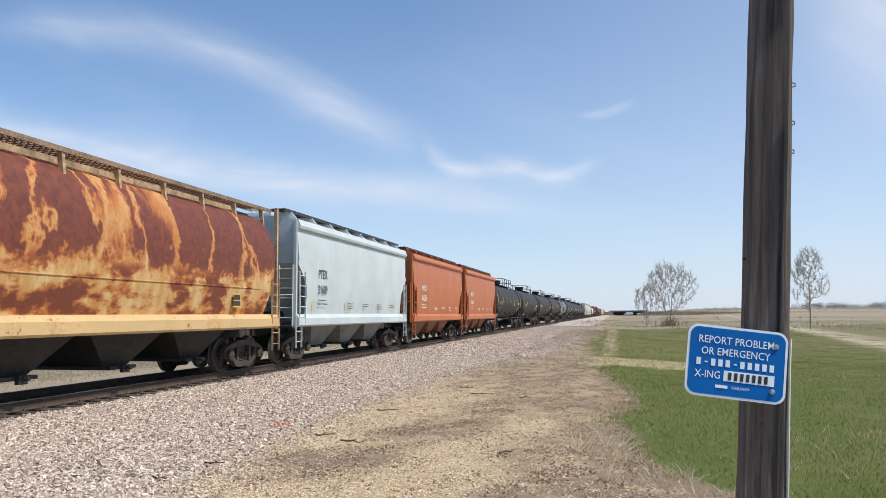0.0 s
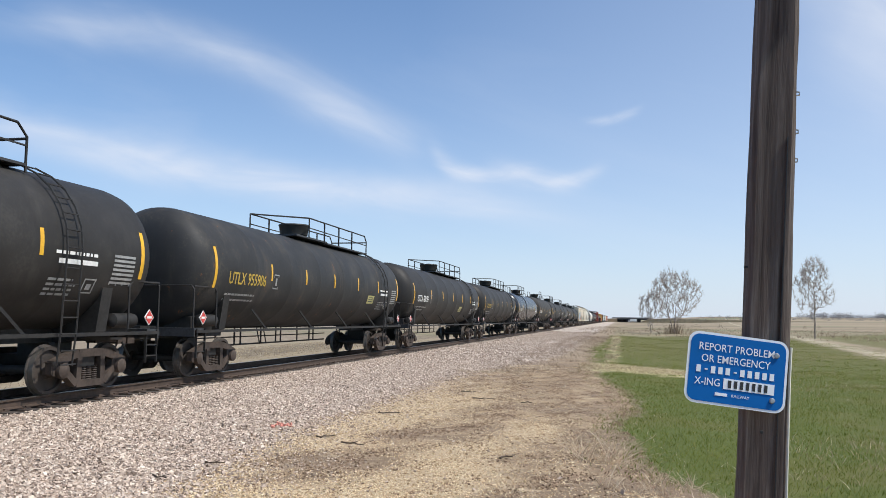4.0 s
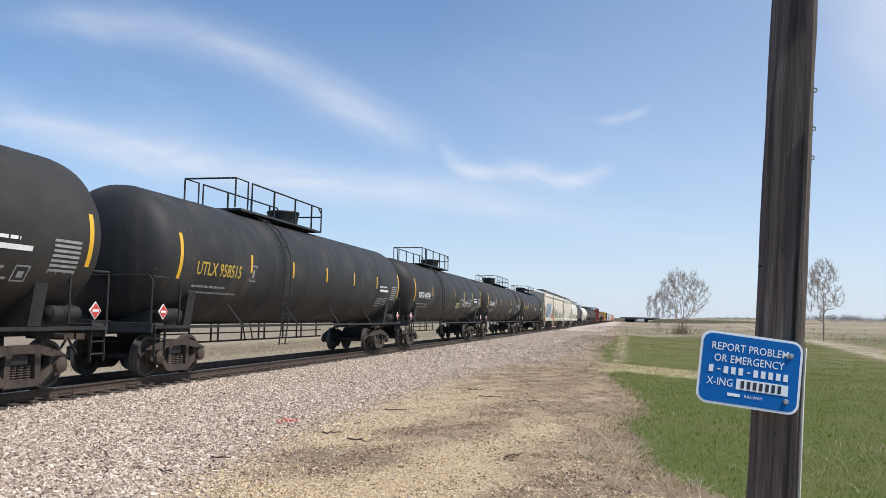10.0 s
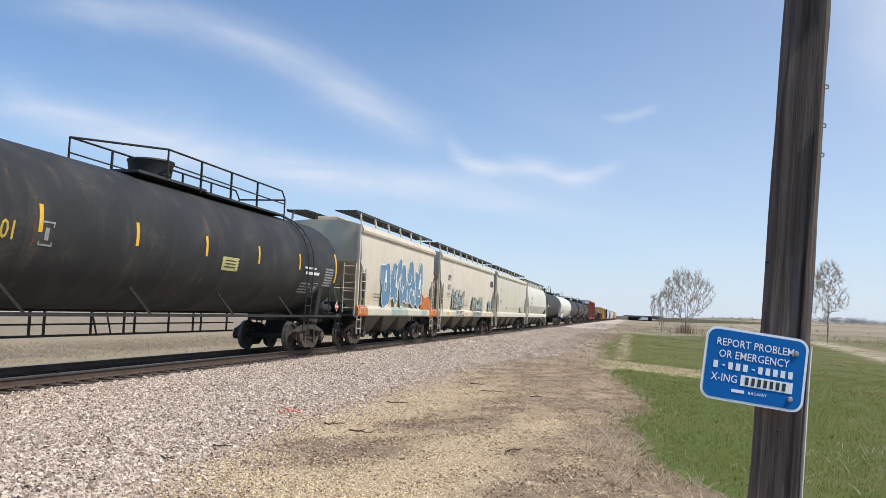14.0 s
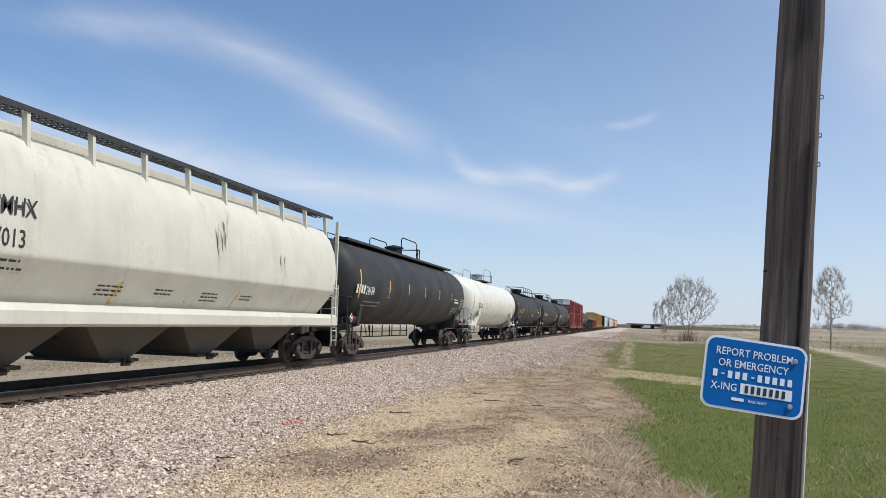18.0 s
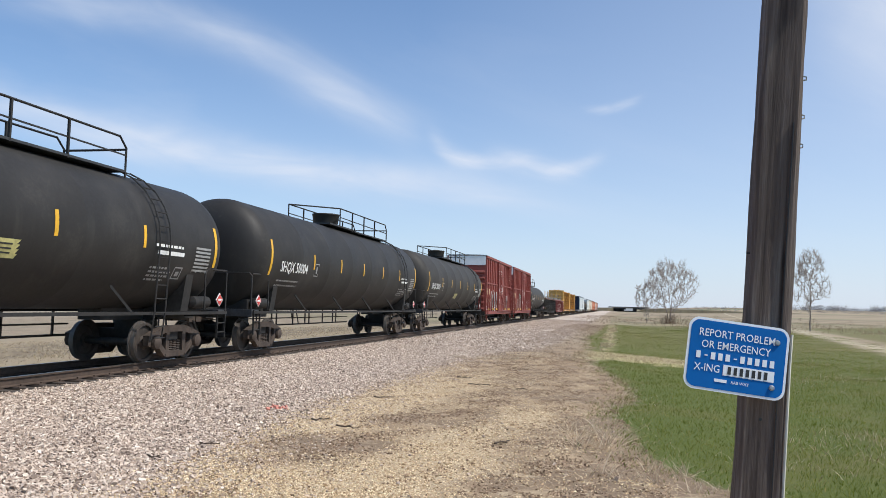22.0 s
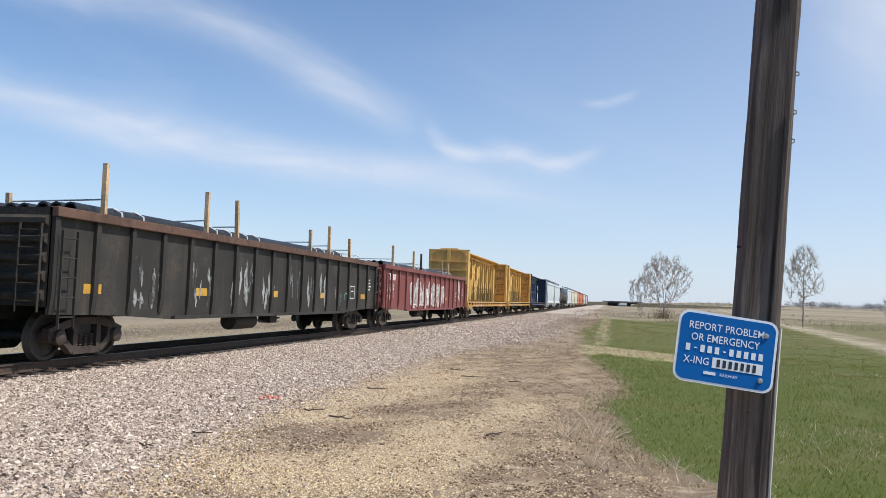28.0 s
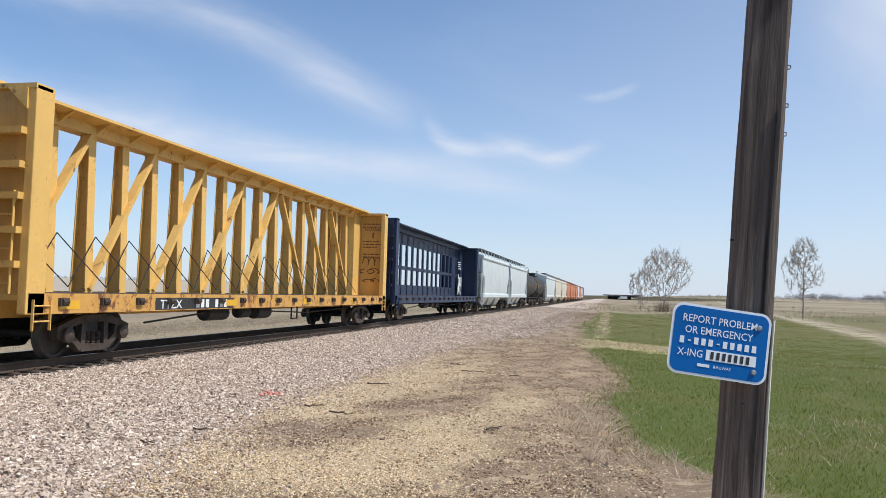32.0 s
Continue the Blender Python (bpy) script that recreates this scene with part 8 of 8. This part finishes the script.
# gondolas carrying pipe
for k, skin, posts, label in ((26, BLACK_GON, 18, "scuffed black gondola with ribbed sides, loaded with pipe"), (27, RED_GON, 16, "faded red gondola with ribbed sides, loaded with pipe")):
    car = couple(k, gondola(LONG[k], skin, posts), label, "gondola", "gondolas of the train")
    h = LONG[k] / 2 - 0.55
    if k == 26:
        for y, w, n in ((-8.0, 1.6, 9), (-5.6, 1.8, 10), (-3.2, 1.6, 10), (-1.2, 1.0, 7), (0.6, 1.2, 8), (2.1, 1.1, 8), (3.4, 0.9, 6), (5.2, 0.8, 4)):
            smears(car, rng, y, 0.75, w, 1.5, n, WORN_ON_BLACK, 1.462)
        scribble(car, rng, 6.2, 1.0, 0.7, 0.5, 8, SPRAY_TEAL, 1.462, 0.03)
    else:
        for i in range(5):
            graffiti(car, rng, -5.2 + 1.75 * i, 0.75, 1.85, 1.35, 2, WORN_ON_RED, WORN_WHITE, 1.462, 0.045)
        scribble(car, rng, -h + 1.0, 1.2, 0.9, 0.9, 9, WORN_WHITE, 1.462, 0.03)
        bars("railway_initials", [(-h + 1.1 + 0.3 * i, 2.05, 0.22, 0.3) for i in range(4)], PAINT_WHITE, car, flat(1.465))
        lettering("car_number", "516122", 0.36, PAINT_WHITE, car, flat(1.465), -h + 1.1, 1.6)
        ring = Geo()
        for i in range(20):
            a, b = 2 * math.pi * i / 20, 2 * math.pi * (i + 1) / 20
            ring.face([(1.466, h - 2.3 + 0.45 * r * math.cos(t), 1.85 + 0.62 * r * math.sin(t)) for r, t in ((0.72, a), (0.72, b), (1.0, b), (1.0, a))])
        ring.box(1.462, 1.467, h - 2.55, h - 2.05, 1.75, 1.95).box(1.462, 1.467, h - 2.38, h - 2.22, 1.35, 2.35)
        part("emblem", ring, SPRAY_WHITE, car, "white round emblem")
    bars("stencils", small_print(rng, h - 1.2, 1.9, 0.6, 4, 0.06, 0.13) + [(h - 3.4, 1.15, 0.6, 0.03), (h - 3.4, 1.62, 0.6, 0.03), (h - 3.4, 1.15, 0.04, 0.5), (h - 2.84, 1.15, 0.04, 0.5), (h - 3.25, 1.42, 0.3, 0.04)], SPRAY_WHITE, car, flat(1.465))
    for y in (-h + 1.0, -5.0, -0.6, 3.6, h - 2.0):
        part("reflective_strip", Geo().box(1.455, 1.466, y, y + 0.55, 1.15, 1.34), SPRAY_YELLOW, car)
    load = pipe_load(LONG[k], rng, (-8.6, -4.4, -2.6, 2.9, 4.7, 7.2) if k == 26 else (-8.3, -4.1, -2.35, 3.33, 5.04))
    tagged(load, "stack of black pipe strapped between timber stakes", "pipe load", "pipe loads")
    load.matrix_basis = pose(0, MIDDLE[k], 0)
    TRAIN.append((load, MIDDLE[k]))

# centre-beam cars
for k, skin, solid in ((28, YELLOW, False), (29, YELLOW, False), (30, BLUE, True)):
    car = couple(k, centre_beam(LONG[k], skin, solid), "empty dark blue centre-beam lumber car" if solid else "empty weathered yellow centre-beam lumber car", "lumber car", "centre-beam cars of the train")
    h = LONG[k] / 2 - 0.85
    wr = flat(1.464)
    if not solid:
        lettering("reporting_mark", "TTZX", 0.28, PAINT_WHITE, car, wr, -h + 4.2, 0.79, 1.3)
        if k == 29:
            bars("mark_field", [(-h + 4.0, 0.76, 3.8, 0.27)], PAINT_DARK, car, flat(1.462))
        bars("number_bars", [(-h + 5.8 + 0.24 * i + (0.25 if i > 2 else 0), 0.79, 0.16, 0.2) for i in range(6)], PAINT_WHITE, car, wr)
        face = lambda u, v: (u, h - 0.066, v)
        rows_ = small_print(rng, 0.34, 4.32, 0.92, 2, 0.05, 0.14) + small_print(rng, 0.36, 3.52, 0.90, 3, 0.05, 0.13) + small_print(rng, 0.36, 2.95, 0.9, 2, 0.05, 0.13) + [(0.78, 3.70, 0.07, 0.26)]
        bars("panel_stencil", rows_, WOOD_OLD, car, face)
        lettering("warning_word", "WARNING", 0.20, WOOD_OLD, car, face, 0.42, 4.02, 0.80)
        for u, v, ww, hh, n in ((0.36, 2.45, 0.85, 0.42, 9), (0.42, 2.05, 0.62, 0.32, 8), (0.50, 1.72, 0.6, 0.16, 5)):
            scribble(car, rng, u, v, ww, hh, n, PAINT_DARK, lambda p, q: (p, h - 0.068, q), 0.035)
        for y in (-h + 0.8, -4, 1.5, 6.5):
            part("reflective_strip", Geo().box(1.455, 1.466, y, y + 0.6, 0.82, 0.98), STRIP, car)
    else:
        graffiti(car, rng, h - 2.0, 1.3, 1.4, 1.3, 3, BLUE, SPRAY_WHITE, 0.25, 0.09)
        bars("stencils", small_print(rng, h - 2.0, 3.6, 1.2, 4, 0.08, 0.16), SPRAY_WHITE, car, flat(0.25))

# the tail of the train
for k, skin, rounded_, label in ((31, PALE_GREY, False, "off-white covered hopper with a plain side"), (32, PALE_GREY, False, "off-white covered hopper with a plain side"), (35, PALE_GREY, False, "pale grey covered hopper with three bays"), (36, CREAM, False, "cream covered hopper with three bays"), (37, CREAM, False, "cream covered hopper with three bays"),
                                 (38, ORANGE, False, "faded orange covered hopper"), (39, ORANGE, False, "faded orange covered hopper"), (40, ORANGE, False, "faded orange covered hopper"), (41, ORANGE, False, "faded orange covered hopper"), (42, PALE_GREY, False, "pale grey covered hopper with three bays"), (43, ORANGE, False, "faded orange covered hopper"), (44, PALE_GREY, False, "pale grey covered hopper with three bays"), (45, OXIDE, False, "dark red covered hopper at the end of the train")):
    couple(k, hopper_car(LONG[k], skin, 3, rounded_), label, "hopper car", HOP)
for k in (33, 34):
    couple(k, tank_car(LONG[k], GREY_TANK, "far"), "short dark grey tank car", "tank car", TNK)


def motions():
    """The train rolls past towards the crossing at about 17 metres a second."""
    for thing, place in TRAIN:
        walk(thing, [(t, pose(0, place - travelled(t), 0)) for t in range(0, 33, 2)])


motions()
